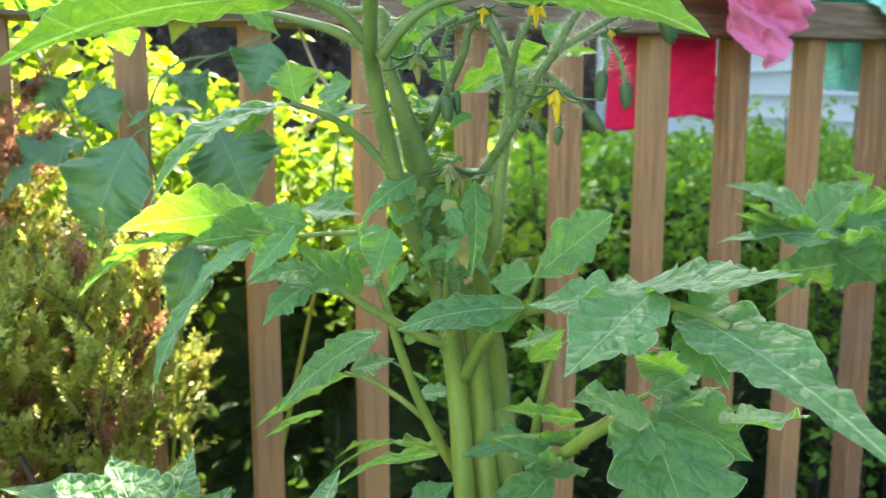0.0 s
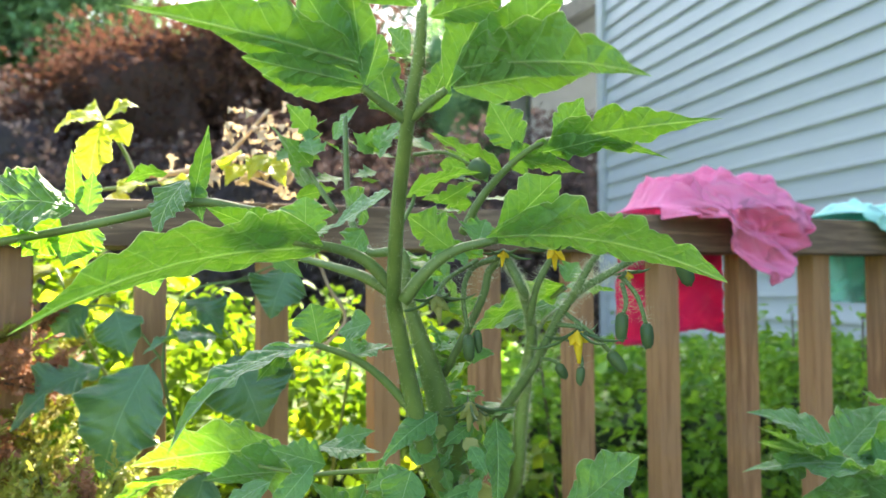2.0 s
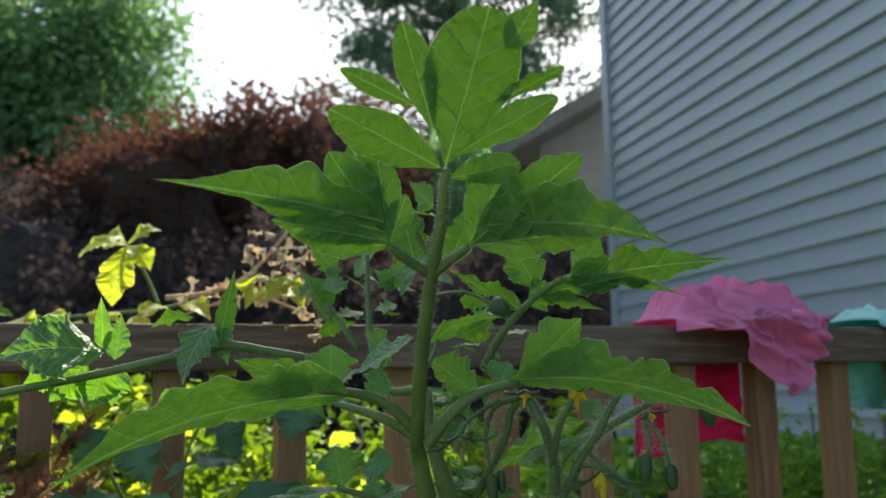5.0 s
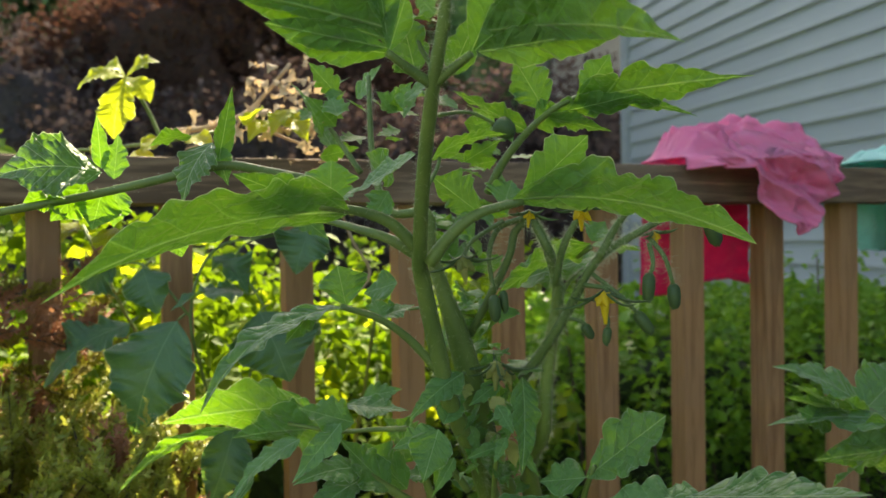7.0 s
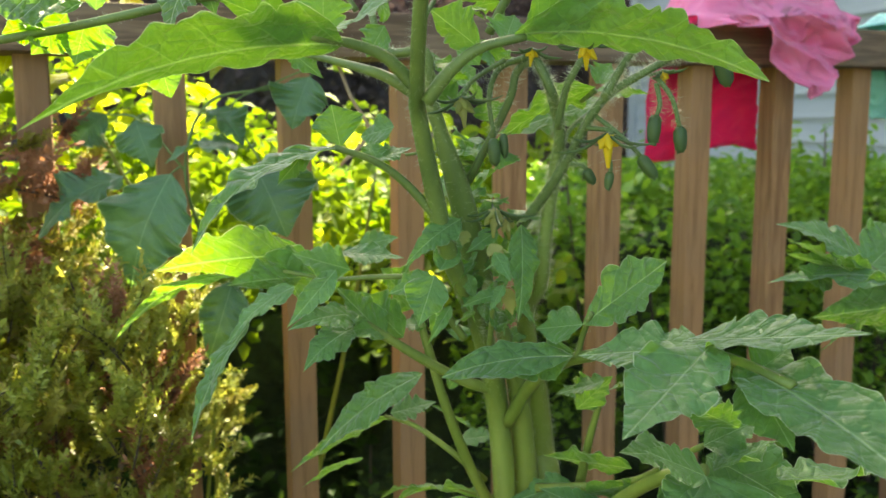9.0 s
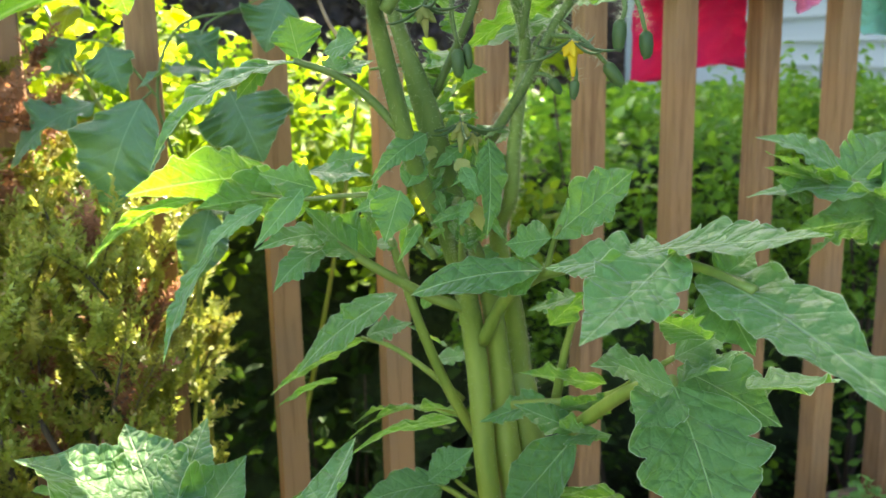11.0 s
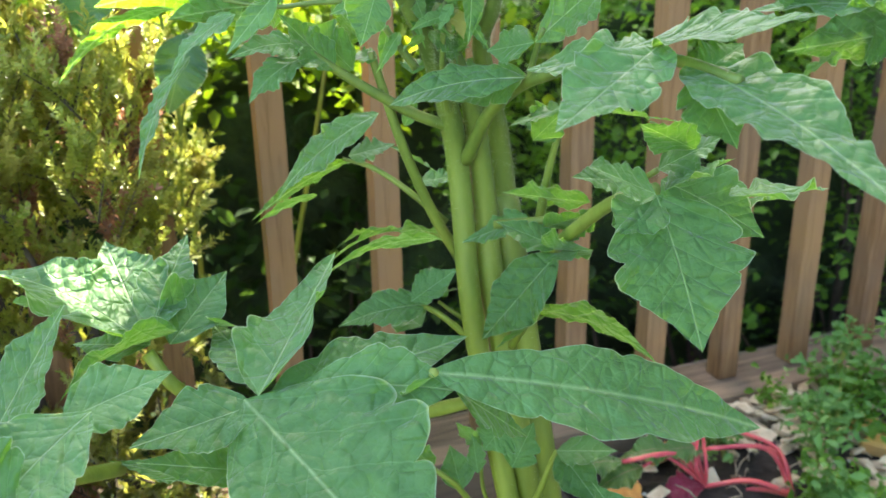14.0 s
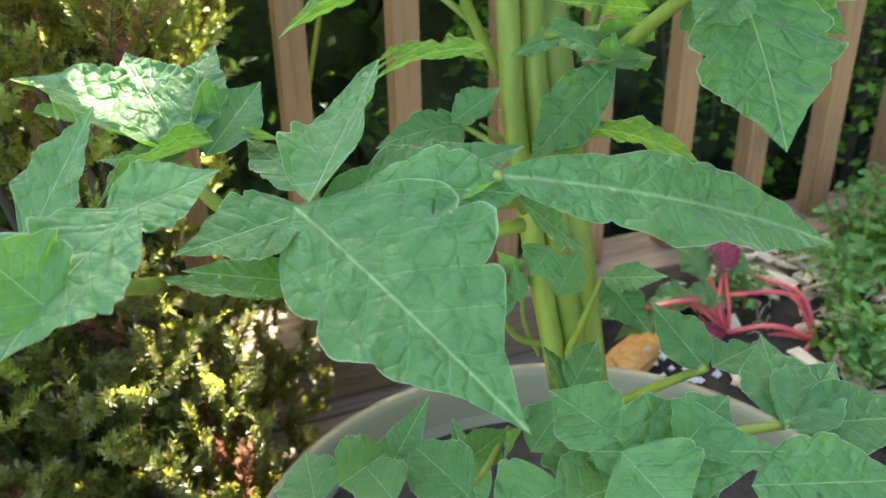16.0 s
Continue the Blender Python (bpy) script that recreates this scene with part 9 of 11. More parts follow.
hairs(leaf, [(0.0510, 0.6000, 0.2538), (0.0614, 0.5000, 0.3339), (0.0871, 0.4700, 0.3848)], 0.003, 0.002, 10, 0.003, 477)
leaflet(leaf, (0.0508, 0.4600, 0.3682), (0.1559, 0.4400, 0.3849), 0.07, (0, -0.6, 0.8), lobes=3, depth=0.091, wave=0.1, seed=478, teeth=0.03)
leaflet(leaf, (0.0698, 0.4600, 0.3765), (0.0309, 0.5000, 0.3829), 0.05, (0, -0.6, 0.8), lobes=3, depth=0.091, wave=0.1, seed=479, teeth=0.03)
leaflet(leaf, (0.0971, 0.4400, 0.3852), (0.1342, 0.4800, 0.3932), 0.05, (0, -0.75, 0.65), lobes=2, seed=480, teeth=0.03, wave=0.1)
leaflet(leaf, (0.0375, 0.4500, 0.3516), (-0.0084, 0.4400, 0.3307), 0.06, (0, -0.75, 0.65), lobes=3, depth=0.091, wave=0.1, seed=481, teeth=0.03)
leaflet(leaf, (0.0660, 0.4400, 0.3853), (0.0961, 0.4000, 0.3703), 0.07, (0, -0.75, 0.65), lobes=3, depth=0.091, wave=0.1, seed=482, teeth=0.03)
leaflet(leaf, (0.1367, 0.4300, 0.3697), (0.2250, 0.4300, 0.3734), 0.06, (0, -0.75, 0.65), lobes=3, depth=0.098, seed=483, teeth=0.03, wave=0.1)
leaflet(leaf, (-0.0990, 0.4800, 0.3244), (-0.0670, 0.5300, 0.3136), 0.05, (0, -0.75, 0.65), lobes=3, depth=0.091, wave=0.1, seed=484, teeth=0.03)
leaflet(leaf, (-0.1147, 0.4800, 0.3056), (-0.1288, 0.5300, 0.3089), 0.05, (0, -0.75, 0.65), lobes=3, depth=0.091, wave=0.1, seed=485, teeth=0.03)
leaflet(leaf, (-0.0808, 0.5000, 0.2962), (-0.0440, 0.5500, 0.3410), 0.03, (0, -0.75, 0.65), lobes=3, depth=0.091, wave=0.1, seed=486, teeth=0.03)
leaflet(leaf, (-0.0429, 0.4800, 0.3054), (-0.0326, 0.5300, 0.3135), 0.04, (0, -0.75, 0.65), lobes=3, depth=0.091, wave=0.1, seed=487, teeth=0.03)
leaflet(leaf, (-0.0212, 0.5300, 0.2986), (0.0124, 0.5800, 0.2869), 0.03, (0, -0.75, 0.65), lobes=3, depth=0.091, wave=0.1, seed=488, teeth=0.03)
leaflet(leaf, (-0.0092, 0.5400, 0.2476), (-0.0293, 0.5900, 0.2896), 0.03, (0, -0.75, 0.65), lobes=3, depth=0.091, wave=0.1, seed=489, teeth=0.03)
leaf = tube("leaf", [(0.0136, 0.6000, 0.2706), (-0.0060, 0.5200, 0.3023), (-0.0176, 0.5000, 0.3058)], 0.003, 0.002, STEM, plant)
hairs(leaf, [(0.0136, 0.6000, 0.2706), (-0.0060, 0.5200, 0.3023), (-0.0176, 0.5000, 0.3058)], 0.003, 0.002, 10, 0.003, 490)
leaflet(leaf, (-0.0178, 0.4900, 0.3054), (-0.0592, 0.5300, 0.3185), 0.05, (0, -0.45, 0.9), lobes=2, depth=0.078, bow=0.06, seed=491, teeth=0.03, wave=0.1)
leaflet(leaf, (0.0022, 0.5300, 0.2833), (0.0355, 0.5700, 0.3154), 0.05, (0, 0.75, 0.65), lobes=2, depth=0.078, bow=0.06, seed=492, teeth=0.03, wave=0.1)
leaflet(leaf, (0.0539, 0.5900, 0.3101), (0.0399, 0.6300, 0.3279), 0.03, (0, 0.75, 0.65), lobes=2, depth=0.078, bow=0.06, seed=493, teeth=0.03, wave=0.1)
leaflet(leaf, (0.0577, 0.5900, 0.3152), (0.0826, 0.6300, 0.3328), 0.03, (0, -0.45, 0.9), lobes=2, depth=0.078, bow=0.06, seed=494, teeth=0.03, wave=0.1)
leaflet(leaf, (0.0258, 0.5400, 0.2997), (0.0565, 0.5800, 0.3177), 0.04, (0, -0.45, 0.9), lobes=2, depth=0.078, bow=0.06, seed=495, teeth=0.03, wave=0.1)
leaflet(leaf, (0.0557, 0.4600, 0.3423), (0.0426, 0.5000, 0.3522), 0.05, (0, -0.45, 0.9), lobes=2, depth=0.078, bow=0.06, seed=496, teeth=0.03, wave=0.1)
leaflet(leaf, (-0.0632, 0.4700, 0.3198), (-0.0880, 0.5100, 0.3164), 0.04, (0, -0.45, 0.9), lobes=2, depth=0.078, bow=0.06, seed=497, teeth=0.03, wave=0.1)
leaflet(leaf, (0.0819, 0.4300, 0.3616), (0.1194, 0.4700, 0.3594), 0.06, (0, -0.45, 0.9), lobes=2, depth=0.078, bow=0.06, seed=498, teeth=0.03, wave=0.1)
leaflet(leaf, (0.0339, 0.4200, 0.3630), (0.0791, 0.4600, 0.3423), 0.06, (0, -0.2, 0.98), lobes=2, depth=0.078, bow=0.06, seed=499, teeth=0.03, wave=0.1)
leaflet(leaf, (0.1751, 0.4300, 0.3613), (0.1713, 0.4700, 0.3677), 0.05, (0, -0.45, 0.9), lobes=2, depth=0.078, bow=0.06, seed=500, teeth=0.03, wave=0.1)
leaf = tube("leaf", [(0.0482, 0.6800, 0.2941), (0.0243, 0.6700, 0.3072), (0.0061, 0.6600, 0.3367), (-0.0141, 0.6600, 0.3541)], 0.003, 0.002, STEM, plant)
hairs(leaf, [(0.0482, 0.6800, 0.2941), (0.0243, 0.6700, 0.3072), (0.0061, 0.6600, 0.3367), (-0.0141, 0.6600, 0.3541)], 0.003, 0.002, 20, 0.003, 501)
leaflet(leaf, (-0.0118, 0.6600, 0.3530), (-0.0379, 0.6600, 0.3848), 0.03, (0, 0.75, 0.65), lobes=3, depth=0.117, seed=502, teeth=0.03, wave=0.1)
leaflet(leaf, (0.0244, 0.6600, 0.3476), (0.0201, 0.6800, 0.3722), 0.02, (0, 0.75, 0.65), lobes=3, seed=503, teeth=0.03, wave=0.1)
leaflet(leaf, (0.0106, 0.6600, 0.3312), (0.0015, 0.6800, 0.3615), 0.03, (0, -0.75, 0.65), lobes=3, depth=0.117, seed=504, teeth=0.03, wave=0.1)
leaf = tube("leaf", [(0.0622, 0.6700, 0.2841), (0.0746, 0.6600, 0.3311), (0.0872, 0.6600, 0.3688)], 0.004, 0.002, STEM, plant)
hairs(leaf, [(0.0622, 0.6700, 0.2841), (0.0746, 0.6600, 0.3311), (0.0872, 0.6600, 0.3688)], 0.004, 0.002, 30, 0.003, 505)
leaflet(leaf, (0.0872, 0.6600, 0.3688), (0.1325, 0.6400, 0.3816), 0.03, (0, -0.45, 0.9), lobes=3, depth=0.117, seed=506, teeth=0.03, wave=0.1)
leaflet(leaf, (0.0894, 0.6600, 0.3688), (0.1189, 0.6200, 0.3438), 0.034, (0, -0.75, 0.65), lobes=3, depth=0.117, seed=507, teeth=0.03, wave=0.1)
leaflet(leaf, (0.0511, 0.6500, 0.3596), (0.0687, 0.6600, 0.3948), 0.034, (0, -0.75, 0.65), lobes=2, seed=508, teeth=0.03, wave=0.1)
leaflet(leaf, (0.0459, 0.6400, 0.4069), (0.0286, 0.6300, 0.3883), 0.04, (0, -0.75, 0.65), lobes=2, seed=509, teeth=0.03, wave=0.1)
leaf = tube("leaf", [(0.0435, 0.6800, 0.2824), (0.0291, 0.6800, 0.3171), (0.0269, 0.6800, 0.3615)], 0.002, 0.0015, STEM, plant)
hairs(leaf, [(0.0435, 0.6800, 0.2824), (0.0291, 0.6800, 0.3171), (0.0269, 0.6800, 0.3615)], 0.002, 0.0015, 20, 0.003, 510)
leaflet(leaf, (0.0269, 0.6800, 0.3560), (0.0062, 0.6900, 0.3769), 0.03, (0, 0.75, 0.65), lobes=3, depth=0.117, seed=511, teeth=0.03, wave=0.1)
beet((0.3180, 1.0400, 0.0698), [((-0.0375, 0.0100, 0.0384), (-0.1075, 0.0000, 0.0348)), ((-0.0102, 0.0200, 0.0404), (-0.0217, 0.0400, 0.0537)), ((-0.0134, 0.0000, 0.0278), (-0.0037, 0.0400, 0.0579)), ((-0.0491, 0.0100, 0.0351), (-0.0807, 0.0000, 0.0273)), ((-0.0005, 0.0000, 0.0264), (0.0008, 0.0400, 0.0612))], 1)
beet((0.4240, 1.0200, 0.0682), [((-0.0256, 0.0400, 0.0418), (-0.1053, 0.0400, 0.0420)), ((-0.0149, 0.0300, 0.0483), (-0.0658, 0.0600, 0.0594)), ((-0.0523, 0.0100, 0.0146), (-0.1087, 0.0100, 0.0060)), ((-0.0159, -0.0100, -0.0101), (-0.0355, -0.0200, -0.0183)), ((-0.0206, 0.0400, 0.0427), (-0.1409, 0.0400, 0.0396)), ((-0.0485, 0.0100, 0.0017), (-0.1220, 0.0100, -0.0174))], 1)
vine = thing("broad_leaved_vine", (-0.4200, 0.9500, 0.0000), "vine with broad matte blue-green leaves climbing the railing", "vine")
part_ob = tube("stem", [(-0.3058, 0.9700, 0.3715), (-0.2815, 0.9600, 0.5581), (-0.2845, 0.9500, 0.6821), (-0.2998, 0.9400, 0.7760), (-0.2822, 0.9700, 0.8441), (-0.2183, 1.0000, 0.8596)], 0.002, 0.0014, STEM, vine)
part_ob = tube("stem", [(-0.2815, 0.9600, 0.5581), (-0.2400, 0.9700, 0.7392), (-0.2270, 0.9600, 0.7808), (-0.2592, 0.9700, 0.8384), (-0.2181, 1.0000, 0.8654), (-0.1853, 1.0200, 0.8812)], 0.0013, 0.001, STEM, vine)
part_ob = tube("stem", [(-0.2998, 0.9400, 0.7760), (-0.3460, 0.9500, 0.8267), (-0.3840, 0.9600, 0.8325)], 0.0014, 0.001, STEM, vine)
leaf = tube("leaf", [(-0.2955, 0.9100, 0.7823), (-0.3008, 0.9000, 0.7762)], 0.0013, 0.001, STEM, vine)
leaflet(leaf, (-0.3008, 0.9000, 0.7762), (-0.3414, 0.8800, 0.6674), 0.085, (0.1, -0.8, 0.55), mat=BROAD, bow=0.12, wave=0.3, curl=0.08, fold=0.12, lobes=1, depth=0.03, peak=0.33, smooth_edge=True, acu=0.6, seed=512)
leaf = tube("leaf", [(-0.3464, 0.9200, 0.7791), (-0.3514, 0.9100, 0.7730)], 0.0013, 0.001, STEM, vine)
leaflet(leaf, (-0.3514, 0.9100, 0.7730), (-0.4301, 0.8800, 0.7196), 0.055, (-0.2, -0.6, 0.75), mat=BROAD, bow=0.1, wave=0.3, curl=0.08, lobes=1, depth=0.03, peak=0.33, smooth_edge=True, acu=0.6, seed=513)
leaf = tube("leaf", [(-0.2239, 0.9600, 0.7866), (-0.2305, 0.9500, 0.7801)], 0.0013, 0.001, STEM, vine)
leaflet(leaf, (-0.2305, 0.9500, 0.7801), (-0.1948, 0.9200, 0.7139), 0.095, (0, -0.75, 0.65), mat=BROAD, bow=0.1, wave=0.3, curl=0.08, lobes=1, depth=0.03, peak=0.33, smooth_edge=True, acu=0.6, seed=514)
leaf = tube("leaf", [(-0.2446, 0.9300, 0.6716), (-0.2508, 0.9200, 0.6662)], 0.0013, 0.001, STEM, vine)
leaflet(leaf, (-0.2508, 0.9200, 0.6662), (-0.2715, 0.9000, 0.5920), 0.05, (0.3, -0.9, 0.2), mat=BROAD, bow=0.1, wave=0.3, curl=0.08, lobes=1, depth=0.03, peak=0.33, smooth_edge=True, acu=0.6, seed=515)
leaf = tube("leaf", [(-0.1745, 1.0100, 0.8789), (-0.1819, 1.0000, 0.8713)], 0.0013, 0.001, STEM, vine)
leaflet(leaf, (-0.1819, 1.0000, 0.8713), (-0.1989, 0.9800, 0.8182), 0.06, (0, -0.95, 0.3), mat=BROAD, bow=0.1, wave=0.3, curl=0.08, lobes=1, depth=0.03, peak=0.33, smooth_edge=True, acu=0.6, seed=516)
leaf = tube("leaf", [(-0.2344, 0.9700, 0.8032), (-0.2410, 0.9600, 0.7964)], 0.0013, 0.001, STEM, vine)
leaflet(leaf, (-0.2410, 0.9600, 0.7964), (-0.3139, 0.9200, 0.7902), 0.045, (0, -0.2, 0.98), mat=BROAD, bow=0.12, wave=0.3, curl=0.08, lobes=1, depth=0.03, peak=0.33, smooth_edge=True, acu=0.6, seed=517)
leaf = tube("leaf", [(-0.2821, 0.9800, 0.8455), (-0.2884, 0.9700, 0.8384)], 0.0013, 0.001, STEM, vine)
leaflet(leaf, (-0.2884, 0.9700, 0.8384), (-0.2410, 0.9500, 0.8041), 0.05, (0, -0.2, 0.98), mat=BROAD, bow=0.12, wave=0.3, curl=0.08, lobes=1, depth=0.03, peak=0.33, smooth_edge=True, acu=0.6, seed=518)
leaf = tube("leaf", [(-0.3463, 0.9600, 0.8336), (-0.3517, 0.9500, 0.8267)], 0.0013, 0.001, STEM, vine)
leaflet(leaf, (-0.3517, 0.9500, 0.8267), (-0.3302, 0.9300, 0.7821), 0.05, (0, -0.75, 0.65), mat=BROAD, bow=0.1, wave=0.3, curl=0.08, lobes=1, depth=0.03, peak=0.33, smooth_edge=True, acu=0.6, seed=519)
leaf = tube("leaf", [(-0.3788, 0.9700, 0.8395), (-0.3840, 0.9600, 0.8325)], 0.0013, 0.001, STEM, vine)
leaflet(leaf, (-0.3840, 0.9600, 0.8325), (-0.4169, 0.9500, 0.7984), 0.06, (0, -0.75, 0.65), mat=BROAD, bow=0.1, wave=0.3, curl=0.08, lobes=1, depth=0.03, peak=0.33, smooth_edge=True, acu=0.6, seed=520)
leaf = tube("leaf", [(-0.4092, 0.9600, 0.5966), (-0.4144, 0.9500, 0.5916)], 0.0013, 0.001, STEM, vine)
leaflet(leaf, (-0.4144, 0.9500, 0.5916), (-0.3690, 0.9500, 0.6008), 0.03, (0, -0.2, 0.98), mat=BROAD, bow=0.1, wave=0.3, curl=0.08, lobes=1, depth=0.03, peak=0.33, smooth_edge=True, acu=0.6, seed=521)
leaf = tube("leaf", [(-0.2561, 0.9400, 0.6670), (-0.2623, 0.9300, 0.6616)], 0.0013, 0.001, STEM, vine)
leaflet(leaf, (-0.2623, 0.9300, 0.6616), (-0.2220, 0.9300, 0.6587), 0.03, (0, -0.2, 0.98), mat=BROAD, bow=0.1, wave=0.3, curl=0.08, lobes=1, depth=0.03, peak=0.33, smooth_edge=True, acu=0.6, seed=522)
vine = thing("virginia_creeper", (-0.3500, 1.0200, 0.9000), "sunlit yellow-green creeper with five-fingered leaves on the handrail", "vine")
part_ob = tube("stem", [(-0.5032, 1.0300, 0.9541), (-0.4257, 1.0300, 0.9589), (-0.3515, 1.0200, 0.9643), (-0.2968, 1.0300, 0.9755)], 0.002, 0.002, STEM, vine)
leaf = tube("leaf", [(-0.3515, 1.0200, 0.9643), (-0.3684, 1.0200, 1.0018), (-0.3870, 1.0100, 1.0344)], 0.0024, 0.0018, STEM, vine)
leaflet(leaf, (-0.3870, 1.0100, 1.0350), (-0.4381, 1.0000, 1.0201), 0.034, (0, -0.6, 0.8), mat=CREEPER, lobes=3, depth=0.06, bow=0.2, peak=0.55, seed=523)
leaflet(leaf, (-0.3870, 1.0100, 1.0350), (-0.3947, 0.9900, 0.9649), 0.048, (0, -0.6, 0.8), mat=CREEPER, lobes=3, depth=0.06, bow=0.1, peak=0.55, seed=524)
leaflet(leaf, (-0.3870, 1.0100, 1.0350), (-0.3516, 1.0200, 1.0519), 0.026, (0, -0.6, 0.8), mat=CREEPER, lobes=3, depth=0.06, bow=0.2, peak=0.55, seed=525)
leaflet(leaf, (-0.3870, 1.0100, 1.0350), (-0.3573, 1.0000, 1.0044), 0.034, (0, -0.6, 0.8), mat=CREEPER, lobes=3, depth=0.06, bow=0.2, peak=0.55, seed=526)
leaflet(leaf, (-0.3870, 1.0100, 1.0350), (-0.4103, 1.0000, 1.0418), 0.030, (0, -0.6, 0.8), mat=CREEPER, lobes=3, depth=0.06, bow=0.3, peak=0.55, seed=527)
leaf = tube("leaf", [(-0.3456, 1.0300, 0.9605), (-0.3451, 1.0200, 0.9661)], 0.0014, 0.001, STEM, vine)
leaflet(leaf, (-0.3451, 1.0200, 0.9661), (-0.3645, 0.9850, 0.9485), 0.035, (0, -0.5, 0.85), mat=CREEPER, lobes=3, depth=0.08, bow=0.12, peak=0.4, seed=528)
leaf = tube("leaf", [(-0.3263, 1.0300, 0.9633), (-0.3260, 1.0200, 0.9689)], 0.0014, 0.001, STEM, vine)
leaflet(leaf, (-0.3260, 1.0200, 0.9689), (-0.2844, 0.9850, 0.9468), 0.03, (0, -0.5, 0.85), mat=CREEPER, lobes=3, depth=0.08, bow=0.12, peak=0.4, seed=529)
leaf = tube("leaf", [(-0.4036, 1.0300, 0.9553), (-0.4026, 1.0200, 0.9610)], 0.0014, 0.001, STEM, vine)
leaflet(leaf, (-0.4026, 1.0200, 0.9610), (-0.4136, 0.9850, 0.9373), 0.04, (0, -0.5, 0.85), mat=CREEPER, lobes=3, depth=0.08, bow=0.12, peak=0.4, seed=530)
leaf = tube("leaf", [(-0.4875, 1.0300, 0.9506), (-0.4858, 1.0200, 0.9563)], 0.0014, 0.001, STEM, vine)
leaflet(leaf, (-0.4858, 1.0200, 0.9563), (-0.4383, 0.9850, 0.9378), 0.04, (0, -0.5, 0.85), mat=CREEPER, lobes=3, depth=0.08, bow=0.12, peak=0.4, seed=531)
leaf = tube("leaf", [(-0.5261, 1.0300, 0.9450), (-0.5241, 1.0200, 0.9508)], 0.0014, 0.001, STEM, vine)
leaflet(leaf, (-0.5241, 1.0200, 0.9508), (-0.4752, 0.9850, 0.9324), 0.04, (0, -0.5, 0.85), mat=CREEPER, lobes=3, depth=0.08, bow=0.12, peak=0.4, seed=532)
leaf = tube("leaf", [(-0.2555, 1.0300, 0.9746), (-0.2559, 1.0200, 0.9802)], 0.0014, 0.001, STEM, vine)
leaflet(leaf, (-0.2559, 1.0200, 0.9802), (-0.2294, 0.9850, 0.9949), 0.03, (0, -0.5, 0.85), mat=CREEPER, lobes=3, depth=0.08, bow=0.12, peak=0.4, seed=533)
leaf = tube("leaf", [(-0.2169, 1.0300, 0.9867), (-0.2176, 1.0200, 0.9921)], 0.0014, 0.001, STEM, vine)
leaflet(leaf, (-0.2176, 1.0200, 0.9921), (-0.1830, 0.9850, 0.9570), 0.035, (0, -0.5, 0.85), mat=CREEPER, lobes=3, depth=0.08, bow=0.12, peak=0.4, seed=534)
leaf = tube("leaf", [(-0.2298, 1.0300, 0.9805), (-0.2303, 1.0200, 0.9860)], 0.0014, 0.001, STEM, vine)
leaflet(leaf, (-0.2303, 1.0200, 0.9860), (-0.2476, 0.9850, 0.9583), 0.03, (0, -0.5, 0.85), mat=CREEPER, lobes=3, depth=0.08, bow=0.12, peak=0.4, seed=535)
leaf = tube("leaf", [(-0.2041, 1.0300, 0.9929), (-0.2048, 1.0200, 0.9983)], 0.0014, 0.001, STEM, vine)
leaflet(leaf, (-0.2048, 1.0200, 0.9983), (-0.2230, 0.9850, 0.9640), 0.03, (0, -0.5, 0.85), mat=CREEPER, lobes=3, depth=0.08, bow=0.12, peak=0.4, seed=536)
leaf = tube("leaf", [(-0.4421, 1.0300, 0.9465), (-0.4408, 1.0200, 0.9522)], 0.0014, 0.001, STEM, vine)
leaflet(leaf, (-0.4408, 1.0200, 0.9522), (-0.4495, 0.9850, 0.9075), 0.03, (0, -0.5, 0.85), mat=CREEPER, lobes=3, depth=0.08, bow=0.12, peak=0.4, seed=537)
leaf = tube("leaf", [(-0.3776, 1.0300, 0.9515), (-0.3769, 1.0200, 0.9572)], 0.0014, 0.001, STEM, vine)
leaflet(leaf, (-0.3769, 1.0200, 0.9572), (-0.3573, 0.9850, 0.9057), 0.03, (0, -0.5, 0.85), mat=CREEPER, lobes=3, depth=0.08, bow=0.12, peak=0.4, seed=538)
leaf = tube("leaf", [(-0.4984, 1.0300, 0.9030), (-0.4966, 1.0200, 0.9091)], 0.0014, 0.001, STEM, vine)
leaflet(leaf, (-0.4966, 1.0200, 0.9091), (-0.5034, 0.9850, 0.8724), 0.04, (0, -0.5, 0.85), mat=CREEPER, lobes=3, depth=0.08, bow=0.12, peak=0.4, seed=539)
leaf = tube("leaf", [(-0.4522, 1.0300, 0.8706), (-0.4508, 1.0200, 0.8770)], 0.0014, 0.001, STEM, vine)
leaflet(leaf, (-0.4508, 1.0200, 0.8770), (-0.4594, 0.9850, 0.8476), 0.04, (0, -0.5, 0.85), mat=CREEPER, lobes=3, depth=0.08, bow=0.12, peak=0.4, seed=540)
leaf = tube("leaf", [(-0.4072, 1.0300, 0.8635), (-0.4062, 1.0200, 0.8699)], 0.0014, 0.001, STEM, vine)
leaflet(leaf, (-0.4062, 1.0200, 0.8699), (-0.4102, 0.9850, 0.8348), 0.035, (0, -0.5, 0.85), mat=CREEPER, lobes=3, depth=0.08, bow=0.12, peak=0.4, seed=541)
leaf = tube("leaf", [(-0.2675, 1.0300, 0.8922), (-0.2677, 1.0200, 0.8983)], 0.0014, 0.001, STEM, vine)
leaflet(leaf, (-0.2677, 1.0200, 0.8983), (-0.2832, 0.9850, 0.8681), 0.03, (0, -0.5, 0.85), mat=CREEPER, lobes=3, depth=0.08, bow=0.12, peak=0.4, seed=542)
vine = thing("dry_vine", (-0.2000, 1.0500, 0.9000), "dry brown vine with shrivelled curled leaves on the handrail", "vine")
